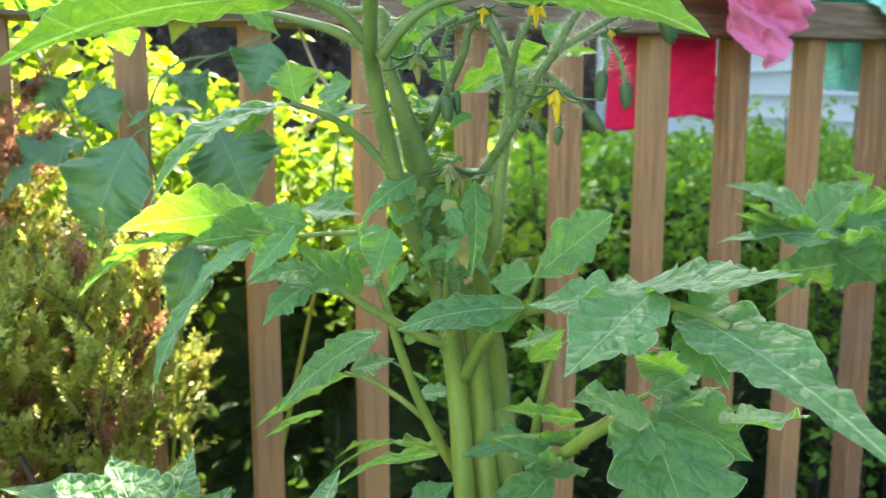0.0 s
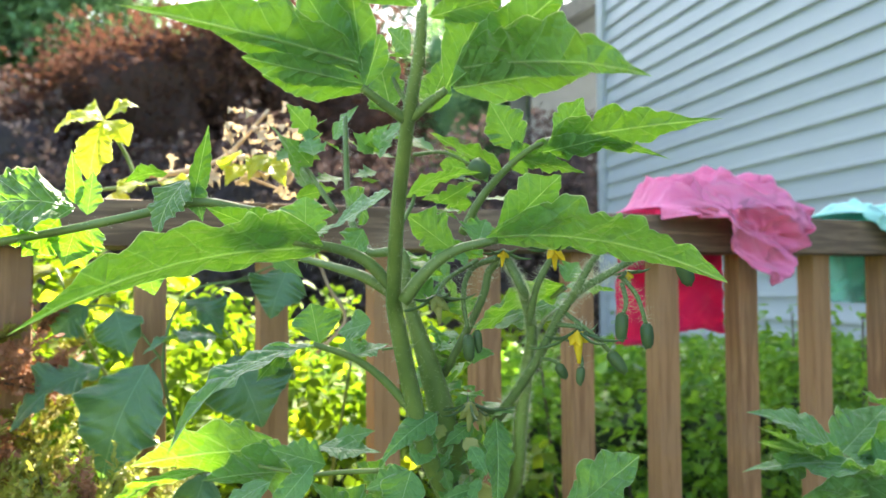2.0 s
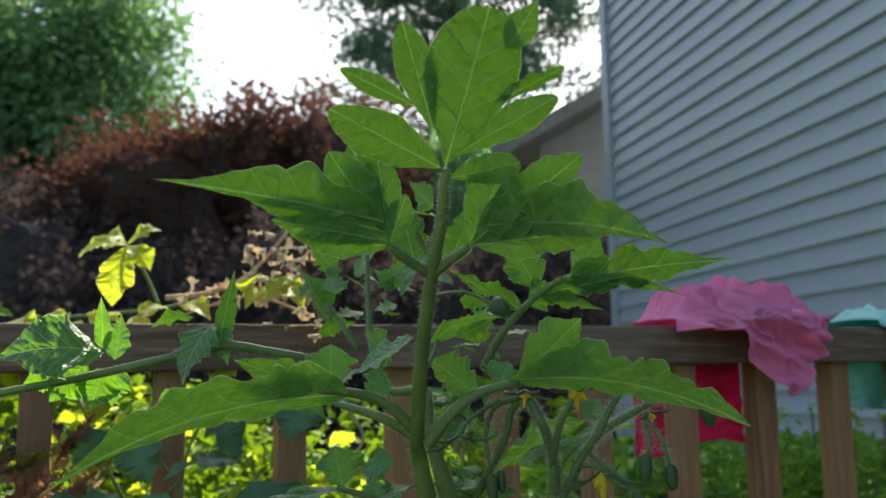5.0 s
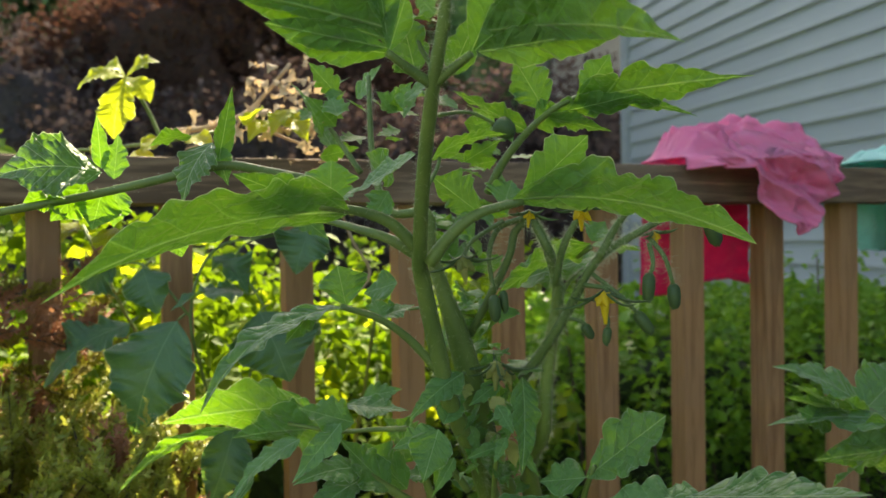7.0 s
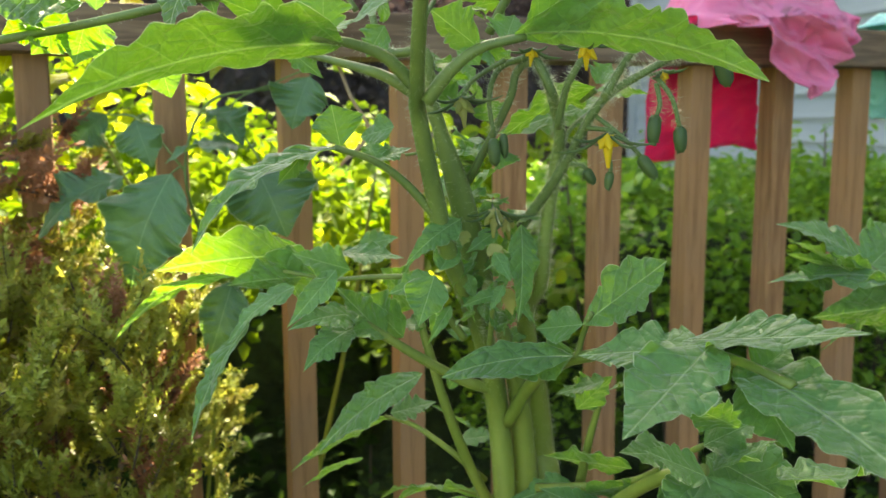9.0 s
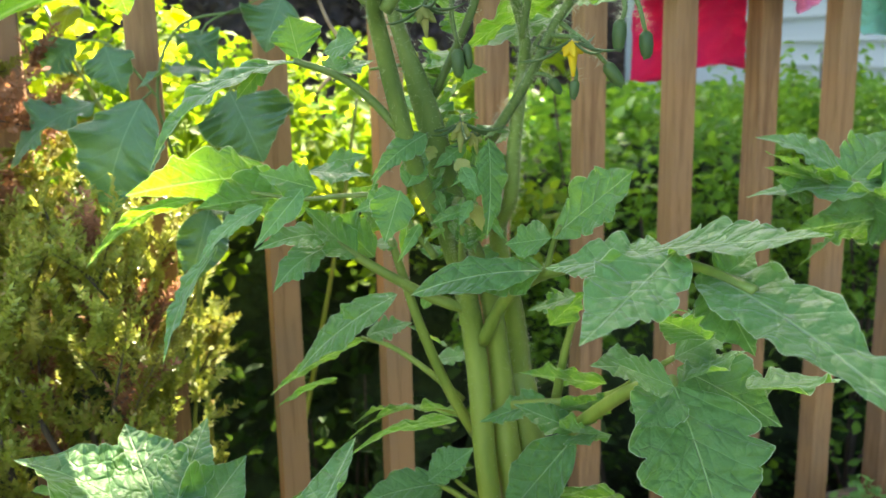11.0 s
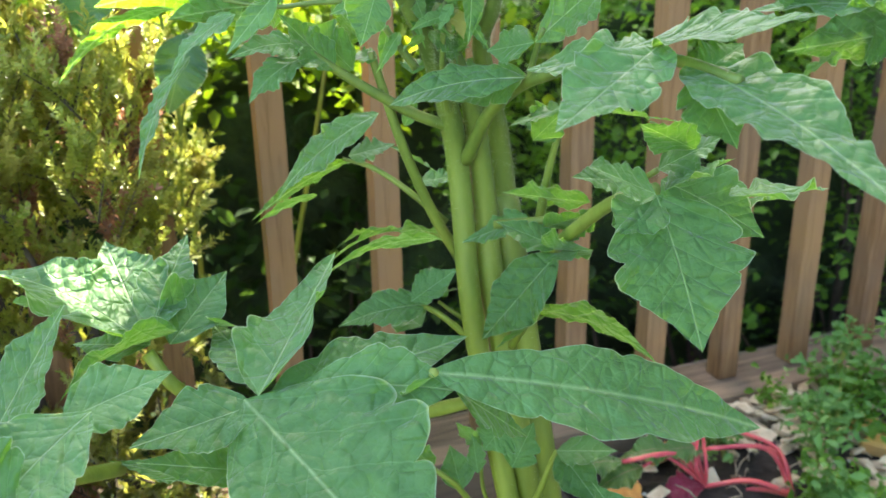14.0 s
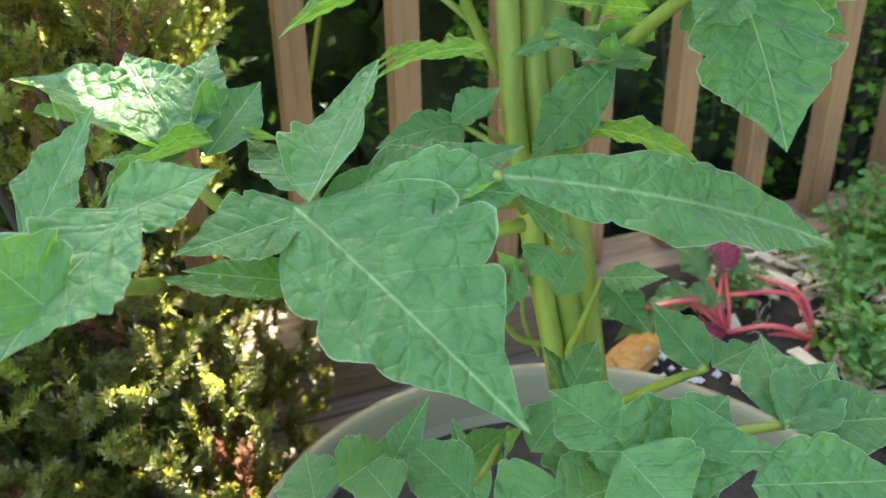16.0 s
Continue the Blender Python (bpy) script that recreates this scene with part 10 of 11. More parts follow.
part_ob = tube("stem", [(-0.3517, 1.0400, 0.9775), (-0.3061, 1.0400, 0.9818), (-0.2671, 1.0400, 0.9953), (-0.2412, 1.0400, 1.0176), (-0.2119, 1.0400, 1.0519)], 0.0034, 0.002, DRY, vine)
part_ob = tube("stem", [(-0.2736, 1.0400, 0.9922), (-0.2344, 1.0400, 0.9750), (-0.1840, 1.0500, 0.9552)], 0.002, 0.0014, DRY, vine)
part_ob = tube("stem", [(-0.2671, 1.0400, 0.9953), (-0.2799, 1.0400, 0.9760), (-0.3347, 1.0500, 0.9584)], 0.002, 0.0014, DRY, vine)
part_ob = tube("stem", [(-0.1715, 1.1000, 0.9041), (-0.1490, 1.0800, 0.8509), (-0.1295, 1.0800, 0.8116), (-0.1625, 1.0800, 0.7737)], 0.002, 0.002, DRY, vine)
leaf = tube("leaf", [(-0.2119, 1.0400, 1.0519), (-0.2142, 1.0350, 1.0426)], 0.001, 0.001, DRY, vine)
leaflet(leaf, (-0.1797, 1.0300, 1.0313), (-0.1703, 1.0200, 1.0148), 0.019582570566100882, (0, -0.95, 0.3), mat=DRYLEAF, lobes=2, depth=0.3, rows=18, cols=3, bow=0.3, wave=0.4, seed=543)
leaflet(leaf, (-0.1832, 1.0300, 0.9694), (-0.1920, 1.0200, 0.9751), 0.017878525511027005, (0, -0.95, 0.3), mat=DRYLEAF, lobes=2, depth=0.3, rows=18, cols=3, bow=0.3, wave=0.4, seed=544)
leaflet(leaf, (-0.1727, 1.0300, 0.9840), (-0.1832, 1.0200, 0.9861), 0.00988664979904711, (0, -0.45, 0.9), mat=DRYLEAF, lobes=2, depth=0.3, rows=18, cols=3, bow=0.3, wave=0.4, seed=545)
leaflet(leaf, (-0.1930, 1.0300, 0.9714), (-0.2051, 1.0200, 0.9749), 0.011164421353165813, (0, -0.75, 0.65), mat=DRYLEAF, lobes=2, depth=0.3, rows=18, cols=3, bow=0.3, wave=0.4, seed=546)
leaflet(leaf, (-0.2472, 1.0300, 1.0207), (-0.2478, 1.0200, 1.0161), 0.011991841987293798, (0, -0.75, 0.65), mat=DRYLEAF, lobes=2, depth=0.3, rows=18, cols=3, bow=0.3, wave=0.4, seed=547)
leaflet(leaf, (-0.2196, 1.0300, 0.9779), (-0.2271, 1.0200, 0.9748), 0.01872677907313828, (0, -0.45, 0.9), mat=DRYLEAF, lobes=2, depth=0.3, rows=18, cols=3, bow=0.3, wave=0.4, seed=548)
leaflet(leaf, (-0.1663, 1.0300, 0.9585), (-0.1551, 1.0200, 0.9553), 0.011693245461689547, (0, -0.75, 0.65), mat=DRYLEAF, lobes=2, depth=0.3, rows=18, cols=3, bow=0.3, wave=0.4, seed=549)
leaflet(leaf, (-0.2263, 1.0300, 1.0480), (-0.2324, 1.0200, 1.0375), 0.014117188024253822, (0, -0.95, 0.3), mat=DRYLEAF, lobes=2, depth=0.3, rows=18, cols=3, bow=0.3, wave=0.4, seed=550)
leaflet(leaf, (-0.2269, 1.0300, 0.9767), (-0.2161, 1.0200, 0.9709), 0.013727036930804506, (0, -0.95, 0.3), mat=DRYLEAF, lobes=2, depth=0.3, rows=18, cols=3, bow=0.3, wave=0.4, seed=551)
leaflet(leaf, (-0.2148, 1.0300, 1.0110), (-0.2013, 1.0200, 1.0016), 0.017315090752089916, (0, -0.45, 0.9), mat=DRYLEAF, lobes=2, depth=0.3, rows=18, cols=3, bow=0.3, wave=0.4, seed=552)
leaflet(leaf, (-0.2114, 1.0300, 1.0193), (-0.2205, 1.0200, 1.0112), 0.01723384913671472, (0, -0.95, 0.3), mat=DRYLEAF, lobes=2, depth=0.3, rows=18, cols=3, bow=0.3, wave=0.4, seed=553)
leaflet(leaf, (-0.2095, 1.0300, 0.9911), (-0.1946, 1.0200, 0.9989), 0.013122406715271713, (0, -0.95, 0.3), mat=DRYLEAF, lobes=2, depth=0.3, rows=18, cols=3, bow=0.3, wave=0.4, seed=554)
leaflet(leaf, (-0.2488, 1.0300, 1.0150), (-0.2605, 1.0200, 1.0147), 0.01875986080568306, (0, -0.95, 0.3), mat=DRYLEAF, lobes=2, depth=0.3, rows=18, cols=3, bow=0.3, wave=0.4, seed=555)
leaflet(leaf, (-0.2213, 1.0300, 1.0296), (-0.2244, 1.0200, 1.0221), 0.013387511922859292, (0, -0.75, 0.65), mat=DRYLEAF, lobes=2, depth=0.3, rows=18, cols=3, bow=0.3, wave=0.4, seed=556)
leaflet(leaf, (-0.2395, 1.0300, 0.9641), (-0.2386, 1.0200, 0.9639), 0.012672225011868972, (0, -0.75, 0.65), mat=DRYLEAF, lobes=2, depth=0.3, rows=18, cols=3, bow=0.3, wave=0.4, seed=557)
leaflet(leaf, (-0.1910, 1.0300, 1.0466), (-0.1844, 1.0200, 1.0551), 0.01878871054999936, (0, -0.75, 0.65), mat=DRYLEAF, lobes=2, depth=0.3, rows=18, cols=3, bow=0.3, wave=0.4, seed=558)
leaflet(leaf, (-0.1860, 1.0300, 0.9481), (-0.1836, 1.0200, 0.9496), 0.01735760789763977, (0, -0.75, 0.65), mat=DRYLEAF, lobes=2, depth=0.3, rows=18, cols=3, bow=0.3, wave=0.4, seed=559)
leaflet(leaf, (-0.2464, 1.0300, 1.0460), (-0.2377, 1.0200, 1.0440), 0.013100380813621264, (0, -0.45, 0.9), mat=DRYLEAF, lobes=2, depth=0.3, rows=18, cols=3, bow=0.3, wave=0.4, seed=560)
leaflet(leaf, (-0.2159, 1.0300, 1.0024), (-0.2272, 1.0200, 0.9923), 0.010519705922797091, (0, -0.45, 0.9), mat=DRYLEAF, lobes=2, depth=0.3, rows=18, cols=3, bow=0.3, wave=0.4, seed=561)
leaflet(leaf, (-0.1627, 1.0300, 0.9562), (-0.1553, 1.0200, 0.9409), 0.013890945172501893, (0, -0.45, 0.9), mat=DRYLEAF, lobes=2, depth=0.3, rows=18, cols=3, bow=0.3, wave=0.4, seed=562)
leaflet(leaf, (-0.2226, 1.0300, 0.9822), (-0.2124, 1.0200, 0.9875), 0.012350265919092539, (0, -0.95, 0.3), mat=DRYLEAF, lobes=2, depth=0.3, rows=18, cols=3, bow=0.3, wave=0.4, seed=563)
leaflet(leaf, (-0.1943, 1.0300, 1.0322), (-0.1927, 1.0200, 1.0223), 0.015160934578083294, (0, -0.95, 0.3), mat=DRYLEAF, lobes=2, depth=0.3, rows=18, cols=3, bow=0.3, wave=0.4, seed=564)
leaflet(leaf, (-0.1893, 1.0300, 0.9740), (-0.1960, 1.0200, 0.9633), 0.013743020359237051, (0, -0.45, 0.9), mat=DRYLEAF, lobes=2, depth=0.3, rows=18, cols=3, bow=0.3, wave=0.4, seed=565)
leaflet(leaf, (-0.2097, 1.0300, 0.9312), (-0.1961, 1.0200, 0.9410), 0.010500973188446382, (0, -0.45, 0.9), mat=DRYLEAF, lobes=2, depth=0.3, rows=18, cols=3, bow=0.3, wave=0.4, seed=566)
leaflet(leaf, (-0.1646, 1.0300, 0.9487), (-0.1695, 1.0200, 0.9470), 0.019438517354599238, (0, -0.75, 0.65), mat=DRYLEAF, lobes=2, depth=0.3, rows=18, cols=3, bow=0.3, wave=0.4, seed=567)
leaflet(leaf, (-0.1969, 1.0300, 1.0191), (-0.1886, 1.0200, 1.0090), 0.019206285624414187, (0, -0.75, 0.65), mat=DRYLEAF, lobes=2, depth=0.3, rows=18, cols=3, bow=0.3, wave=0.4, seed=568)
leaflet(leaf, (-0.1728, 1.0300, 0.9434), (-0.1782, 1.0200, 0.9470), 0.012763264184123258, (0, -0.95, 0.3), mat=DRYLEAF, lobes=2, depth=0.3, rows=18, cols=3, bow=0.3, wave=0.4, seed=569)
leaflet(leaf, (-0.1992, 1.0300, 0.9985), (-0.2041, 1.0200, 1.0062), 0.015315123804930088, (0, -0.75, 0.65), mat=DRYLEAF, lobes=2, depth=0.3, rows=18, cols=3, bow=0.3, wave=0.4, seed=570)
leaflet(leaf, (-0.2102, 1.0300, 0.9774), (-0.2109, 1.0200, 0.9676), 0.019697156103590036, (0, -0.45, 0.9), mat=DRYLEAF, lobes=2, depth=0.3, rows=18, cols=3, bow=0.3, wave=0.4, seed=571)
leaflet(leaf, (-0.1829, 1.0300, 0.9866), (-0.1828, 1.0200, 0.9723), 0.010804420705201483, (0, -0.45, 0.9), mat=DRYLEAF, lobes=2, depth=0.3, rows=18, cols=3, bow=0.3, wave=0.4, seed=572)
leaflet(leaf, (-0.2085, 1.0300, 1.0161), (-0.2109, 1.0200, 1.0186), 0.015957928395079923, (0, -0.45, 0.9), mat=DRYLEAF, lobes=2, depth=0.3, rows=18, cols=3, bow=0.3, wave=0.4, seed=573)
leaflet(leaf, (-0.1918, 1.0300, 0.9773), (-0.1837, 1.0200, 0.9730), 0.011105568023421749, (0, -0.95, 0.3), mat=DRYLEAF, lobes=2, depth=0.3, rows=18, cols=3, bow=0.3, wave=0.4, seed=574)
leaflet(leaf, (-0.1898, 1.0300, 0.9853), (-0.1800, 1.0200, 0.9883), 0.014153241279142269, (0, -0.95, 0.3), mat=DRYLEAF, lobes=2, depth=0.3, rows=18, cols=3, bow=0.3, wave=0.4, seed=575)
leaflet(leaf, (-0.2260, 1.0300, 1.0115), (-0.2206, 1.0200, 1.0112), 0.018320698792564857, (0, -0.45, 0.9), mat=DRYLEAF, lobes=2, depth=0.3, rows=18, cols=3, bow=0.3, wave=0.4, seed=576)
leaflet(leaf, (-0.2448, 1.0300, 1.0234), (-0.2464, 1.0200, 1.0316), 0.011839570867765515, (0, -0.45, 0.9), mat=DRYLEAF, lobes=2, depth=0.3, rows=18, cols=3, bow=0.3, wave=0.4, seed=577)
leaflet(leaf, (-0.1760, 1.0300, 1.0150), (-0.1768, 1.0200, 1.0206), 0.016837242591487733, (0, -0.75, 0.65), mat=DRYLEAF, lobes=2, depth=0.3, rows=18, cols=3, bow=0.3, wave=0.4, seed=578)
leaflet(leaf, (-0.1751, 1.0300, 0.9413), (-0.1655, 1.0200, 0.9311), 0.018766277880867384, (0, -0.45, 0.9), mat=DRYLEAF, lobes=2, depth=0.3, rows=18, cols=3, bow=0.3, wave=0.4, seed=579)
leaflet(leaf, (-0.2158, 1.0300, 1.0251), (-0.2145, 1.0200, 1.0170), 0.015514179972848315, (0, -0.75, 0.65), mat=DRYLEAF, lobes=2, depth=0.3, rows=18, cols=3, bow=0.3, wave=0.4, seed=580)
leaflet(leaf, (-0.2334, 1.0300, 0.9773), (-0.2412, 1.0200, 0.9769), 0.01303256964862244, (0, -0.75, 0.65), mat=DRYLEAF, lobes=2, depth=0.3, rows=18, cols=3, bow=0.3, wave=0.4, seed=581)
leaflet(leaf, (-0.2506, 1.0300, 0.9894), (-0.2494, 1.0200, 0.9954), 0.012811963954733694, (0, -0.45, 0.9), mat=DRYLEAF, lobes=2, depth=0.3, rows=18, cols=3, bow=0.3, wave=0.4, seed=582)
leaflet(leaf, (-0.2499, 1.0300, 0.9896), (-0.2585, 1.0200, 0.9744), 0.016369394725891422, (0, -0.95, 0.3), mat=DRYLEAF, lobes=2, depth=0.3, rows=18, cols=3, bow=0.3, wave=0.4, seed=583)
leaflet(leaf, (-0.1993, 1.0300, 0.9914), (-0.2080, 1.0200, 0.9836), 0.013498623010054694, (0, -0.75, 0.65), mat=DRYLEAF, lobes=2, depth=0.3, rows=18, cols=3, bow=0.3, wave=0.4, seed=584)
leaflet(leaf, (-0.1774, 1.0300, 0.9329), (-0.1768, 1.0200, 0.9217), 0.016813359291438033, (0, -0.95, 0.3), mat=DRYLEAF, lobes=2, depth=0.3, rows=18, cols=3, bow=0.3, wave=0.4, seed=585)
leaflet(leaf, (-0.2425, 1.0300, 1.0308), (-0.2340, 1.0200, 1.0147), 0.011090949244547808, (0, -0.45, 0.9), mat=DRYLEAF, lobes=2, depth=0.3, rows=18, cols=3, bow=0.3, wave=0.4, seed=586)
leaflet(leaf, (-0.2462, 1.0300, 1.0487), (-0.2536, 1.0200, 1.0435), 0.011642582271945326, (0, -0.45, 0.9), mat=DRYLEAF, lobes=2, depth=0.3, rows=18, cols=3, bow=0.3, wave=0.4, seed=587)
leaflet(leaf, (-0.2431, 1.0300, 0.9705), (-0.2297, 1.0200, 0.9615), 0.019150743477843866, (0, -0.75, 0.65), mat=DRYLEAF, lobes=2, depth=0.3, rows=18, cols=3, bow=0.3, wave=0.4, seed=588)
leaflet(leaf, (-0.2544, 1.0300, 0.9894), (-0.2578, 1.0200, 0.9877), 0.01701388137915874, (0, -0.95, 0.3), mat=DRYLEAF, lobes=2, depth=0.3, rows=18, cols=3, bow=0.3, wave=0.4, seed=589)
leaflet(leaf, (-0.1793, 1.0300, 0.9737), (-0.1747, 1.0200, 0.9693), 0.01655993852055987, (0, -0.45, 0.9), mat=DRYLEAF, lobes=2, depth=0.3, rows=18, cols=3, bow=0.3, wave=0.4, seed=590)
leaflet(leaf, (-0.2497, 1.0300, 1.0355), (-0.2576, 1.0200, 1.0177), 0.009784953780072688, (0, -0.95, 0.3), mat=DRYLEAF, lobes=2, depth=0.3, rows=18, cols=3, bow=0.3, wave=0.4, seed=591)
leaflet(leaf, (-0.2324, 1.0300, 0.9433), (-0.2429, 1.0200, 0.9301), 0.012474376820430483, (0, -0.45, 0.9), mat=DRYLEAF, lobes=2, depth=0.3, rows=18, cols=3, bow=0.3, wave=0.4, seed=592)
leaflet(leaf, (-0.2131, 1.0300, 1.0331), (-0.2000, 1.0200, 1.0288), 0.019802472838716167, (0, -0.95, 0.3), mat=DRYLEAF, lobes=2, depth=0.3, rows=18, cols=3, bow=0.3, wave=0.4, seed=593)
leaflet(leaf, (-0.2336, 1.0300, 0.9710), (-0.2369, 1.0200, 0.9671), 0.014876998312125612, (0, -0.45, 0.9), mat=DRYLEAF, lobes=2, depth=0.3, rows=18, cols=3, bow=0.3, wave=0.4, seed=594)
leaflet(leaf, (-0.1937, 1.0300, 0.9539), (-0.1826, 1.0200, 0.9543), 0.016757748245183238, (0, -0.95, 0.3), mat=DRYLEAF, lobes=2, depth=0.3, rows=18, cols=3, bow=0.3, wave=0.4, seed=595)
leaflet(leaf, (-0.2007, 1.0300, 0.9610), (-0.1912, 1.0200, 0.9489), 0.013860156228058227, (0, -0.95, 0.3), mat=DRYLEAF, lobes=2, depth=0.3, rows=18, cols=3, bow=0.3, wave=0.4, seed=596)
leaflet(leaf, (-0.2519, 1.0300, 1.0011), (-0.2494, 1.0200, 0.9958), 0.018306878397240316, (0, -0.45, 0.9), mat=DRYLEAF, lobes=2, depth=0.3, rows=18, cols=3, bow=0.3, wave=0.4, seed=597)
leaflet(leaf, (-0.2273, 1.0300, 1.0467), (-0.2334, 1.0200, 1.0381), 0.010839367869125201, (0, -0.95, 0.3), mat=DRYLEAF, lobes=2, depth=0.3, rows=18, cols=3, bow=0.3, wave=0.4, seed=598)
leaflet(leaf, (-0.2303, 1.0300, 0.9458), (-0.2323, 1.0200, 0.9369), 0.011986492131864092, (0, -0.45, 0.9), mat=DRYLEAF, lobes=2, depth=0.3, rows=18, cols=3, bow=0.3, wave=0.4, seed=599)
leaflet(leaf, (-0.2374, 1.0300, 1.0002), (-0.2389, 1.0200, 0.9859), 0.017048898567441878, (0, -0.45, 0.9), mat=DRYLEAF, lobes=2, depth=0.3, rows=18, cols=3, bow=0.3, wave=0.4, seed=600)
leaflet(leaf, (-0.1899, 1.0300, 0.9798), (-0.1859, 1.0200, 0.9869), 0.018510687323512735, (0, -0.95, 0.3), mat=DRYLEAF, lobes=2, depth=0.3, rows=18, cols=3, bow=0.3, wave=0.4, seed=601)
leaflet(leaf, (-0.2797, 1.0300, 0.9863), (-0.2778, 1.0200, 0.9928), 0.015271672905171037, (0, -0.75, 0.65), mat=DRYLEAF, lobes=2, depth=0.3, rows=18, cols=3, bow=0.3, wave=0.4, seed=602)
leaflet(leaf, (-0.2652, 1.0300, 0.9709), (-0.2723, 1.0200, 0.9798), 0.010379619287737899, (0, -0.95, 0.3), mat=DRYLEAF, lobes=2, depth=0.3, rows=18, cols=3, bow=0.3, wave=0.4, seed=603)
leaflet(leaf, (-0.2813, 1.0300, 0.9754), (-0.2699, 1.0200, 0.9614), 0.019594774502828677, (0, -0.75, 0.65), mat=DRYLEAF, lobes=2, depth=0.3, rows=18, cols=3, bow=0.3, wave=0.4, seed=604)
leaflet(leaf, (-0.2757, 1.0300, 0.9762), (-0.2615, 1.0200, 0.9592), 0.011340189388202637, (0, -0.45, 0.9), mat=DRYLEAF, lobes=2, depth=0.3, rows=18, cols=3, bow=0.3, wave=0.4, seed=605)
leaflet(leaf, (-0.2811, 1.0300, 0.9772), (-0.2674, 1.0200, 0.9792), 0.01291195330601099, (0, -0.75, 0.65), mat=DRYLEAF, lobes=2, depth=0.3, rows=18, cols=3, bow=0.3, wave=0.4, seed=606)
leaflet(leaf, (-0.3249, 1.0300, 0.9765), (-0.3118, 1.0200, 0.9778), 0.010570042020147202, (0, -0.45, 0.9), mat=DRYLEAF, lobes=2, depth=0.3, rows=18, cols=3, bow=0.3, wave=0.4, seed=607)
leaflet(leaf, (-0.3237, 1.0300, 0.9688), (-0.3343, 1.0200, 0.9755), 0.01598022849569663, (0, -0.95, 0.3), mat=DRYLEAF, lobes=2, depth=0.3, rows=18, cols=3, bow=0.3, wave=0.4, seed=608)
leaflet(leaf, (-0.2933, 1.0300, 0.9778), (-0.2829, 1.0200, 0.9735), 0.009294086619138863, (0, -0.95, 0.3), mat=DRYLEAF, lobes=2, depth=0.3, rows=18, cols=3, bow=0.3, wave=0.4, seed=609)
leaflet(leaf, (-0.2780, 1.0300, 0.9657), (-0.2878, 1.0200, 0.9647), 0.010804079705363094, (0, -0.75, 0.65), mat=DRYLEAF, lobes=2, depth=0.3, rows=18, cols=3, bow=0.3, wave=0.4, seed=610)
leaflet(leaf, (-0.3197, 1.0300, 0.9882), (-0.3071, 1.0200, 0.9944), 0.01858471997323435, (0, -0.95, 0.3), mat=DRYLEAF, lobes=2, depth=0.3, rows=18, cols=3, bow=0.3, wave=0.4, seed=611)
leaflet(leaf, (-0.2976, 1.0300, 0.9823), (-0.2868, 1.0200, 0.9833), 0.018242008972166324, (0, -0.45, 0.9), mat=DRYLEAF, lobes=2, depth=0.3, rows=18, cols=3, bow=0.3, wave=0.4, seed=612)
vine = thing("climbing_shrub", (-0.4000, 1.2000, -0.4400), "sunlit climbing shrub with large yellow-green leaves behind the balusters", "shrub")
part_ob = tube("stem", [(-0.3697, 1.2500, 0.2420), (-0.3631, 1.2000, 0.5700), (-0.4442, 1.1500, 0.7592), (-0.4985, 1.1500, 0.8756)], 0.004, 0.002, STEM, vine)
part_ob = tube("stem", [(-0.2476, 1.2500, 0.2420), (-0.1751, 1.2500, 0.5596), (-0.1401, 1.2500, 0.7539)], 0.004, 0.002, STEM, vine)
leaf = tube("leaf", [(-0.5643, 1.3259, 0.8087), (-0.5625, 1.3159, 0.8198)], 0.0012, 0.001, STEM, vine)
leaflet(leaf, (-0.5625, 1.3159, 0.8198), (-0.5692, 1.2924, 0.7831), 0.025535076053214867, (-0.0630153, 0.6, 0.75), mat=CREEPER, lobes=1, depth=0.05, rows=24, cols=4, peak=0.4, acu=0.7, bow=0.1, seed=613)
leaflet(leaf, (-0.5447, 1.2658, 0.8630), (-0.5359, 1.2889, 0.8379), 0.032143157434429595, (0.137227, -0.6, 0.75), mat=CREEPER, lobes=1, depth=0.05, rows=24, cols=4, peak=0.4, acu=0.7, bow=0.1, seed=614)
leaflet(leaf, (-0.4120, 1.2644, 0.8142), (-0.4567, 1.2778, 0.8112), 0.030260405270160412, (0.287677, 0.3, 0.75), mat=CREEPER, lobes=1, depth=0.05, rows=24, cols=4, peak=0.4, acu=0.7, bow=0.1, seed=615)
leaflet(leaf, (-0.3800, 1.2518, 0.8184), (-0.4230, 1.2711, 0.8046), 0.03409462495323988, (0.175144, 0.6, 0.75), mat=CREEPER, lobes=1, depth=0.05, rows=24, cols=4, peak=0.4, acu=0.7, bow=0.1, seed=616)
leaflet(leaf, (-0.5357, 1.1002, 0.7328), (-0.5730, 1.1213, 0.7300), 0.0337245007284217, (-0.0471139, 0.3, 0.75), mat=CREEPER, lobes=1, depth=0.05, rows=24, cols=4, peak=0.4, acu=0.7, bow=0.1, seed=617)
leaflet(leaf, (-0.4879, 1.1705, 0.7996), (-0.4830, 1.1615, 0.7808), 0.037239370650699, (-0.153424, 0.3, 0.75), mat=CREEPER, lobes=1, depth=0.05, rows=24, cols=4, peak=0.4, acu=0.7, bow=0.1, seed=618)
leaflet(leaf, (-0.5526, 1.1873, 0.8462), (-0.5793, 1.1963, 0.8437), 0.025676143183350063, (0.00374909, 0.3, 0.75), mat=CREEPER, lobes=1, depth=0.05, rows=24, cols=4, peak=0.4, acu=0.7, bow=0.1, seed=619)
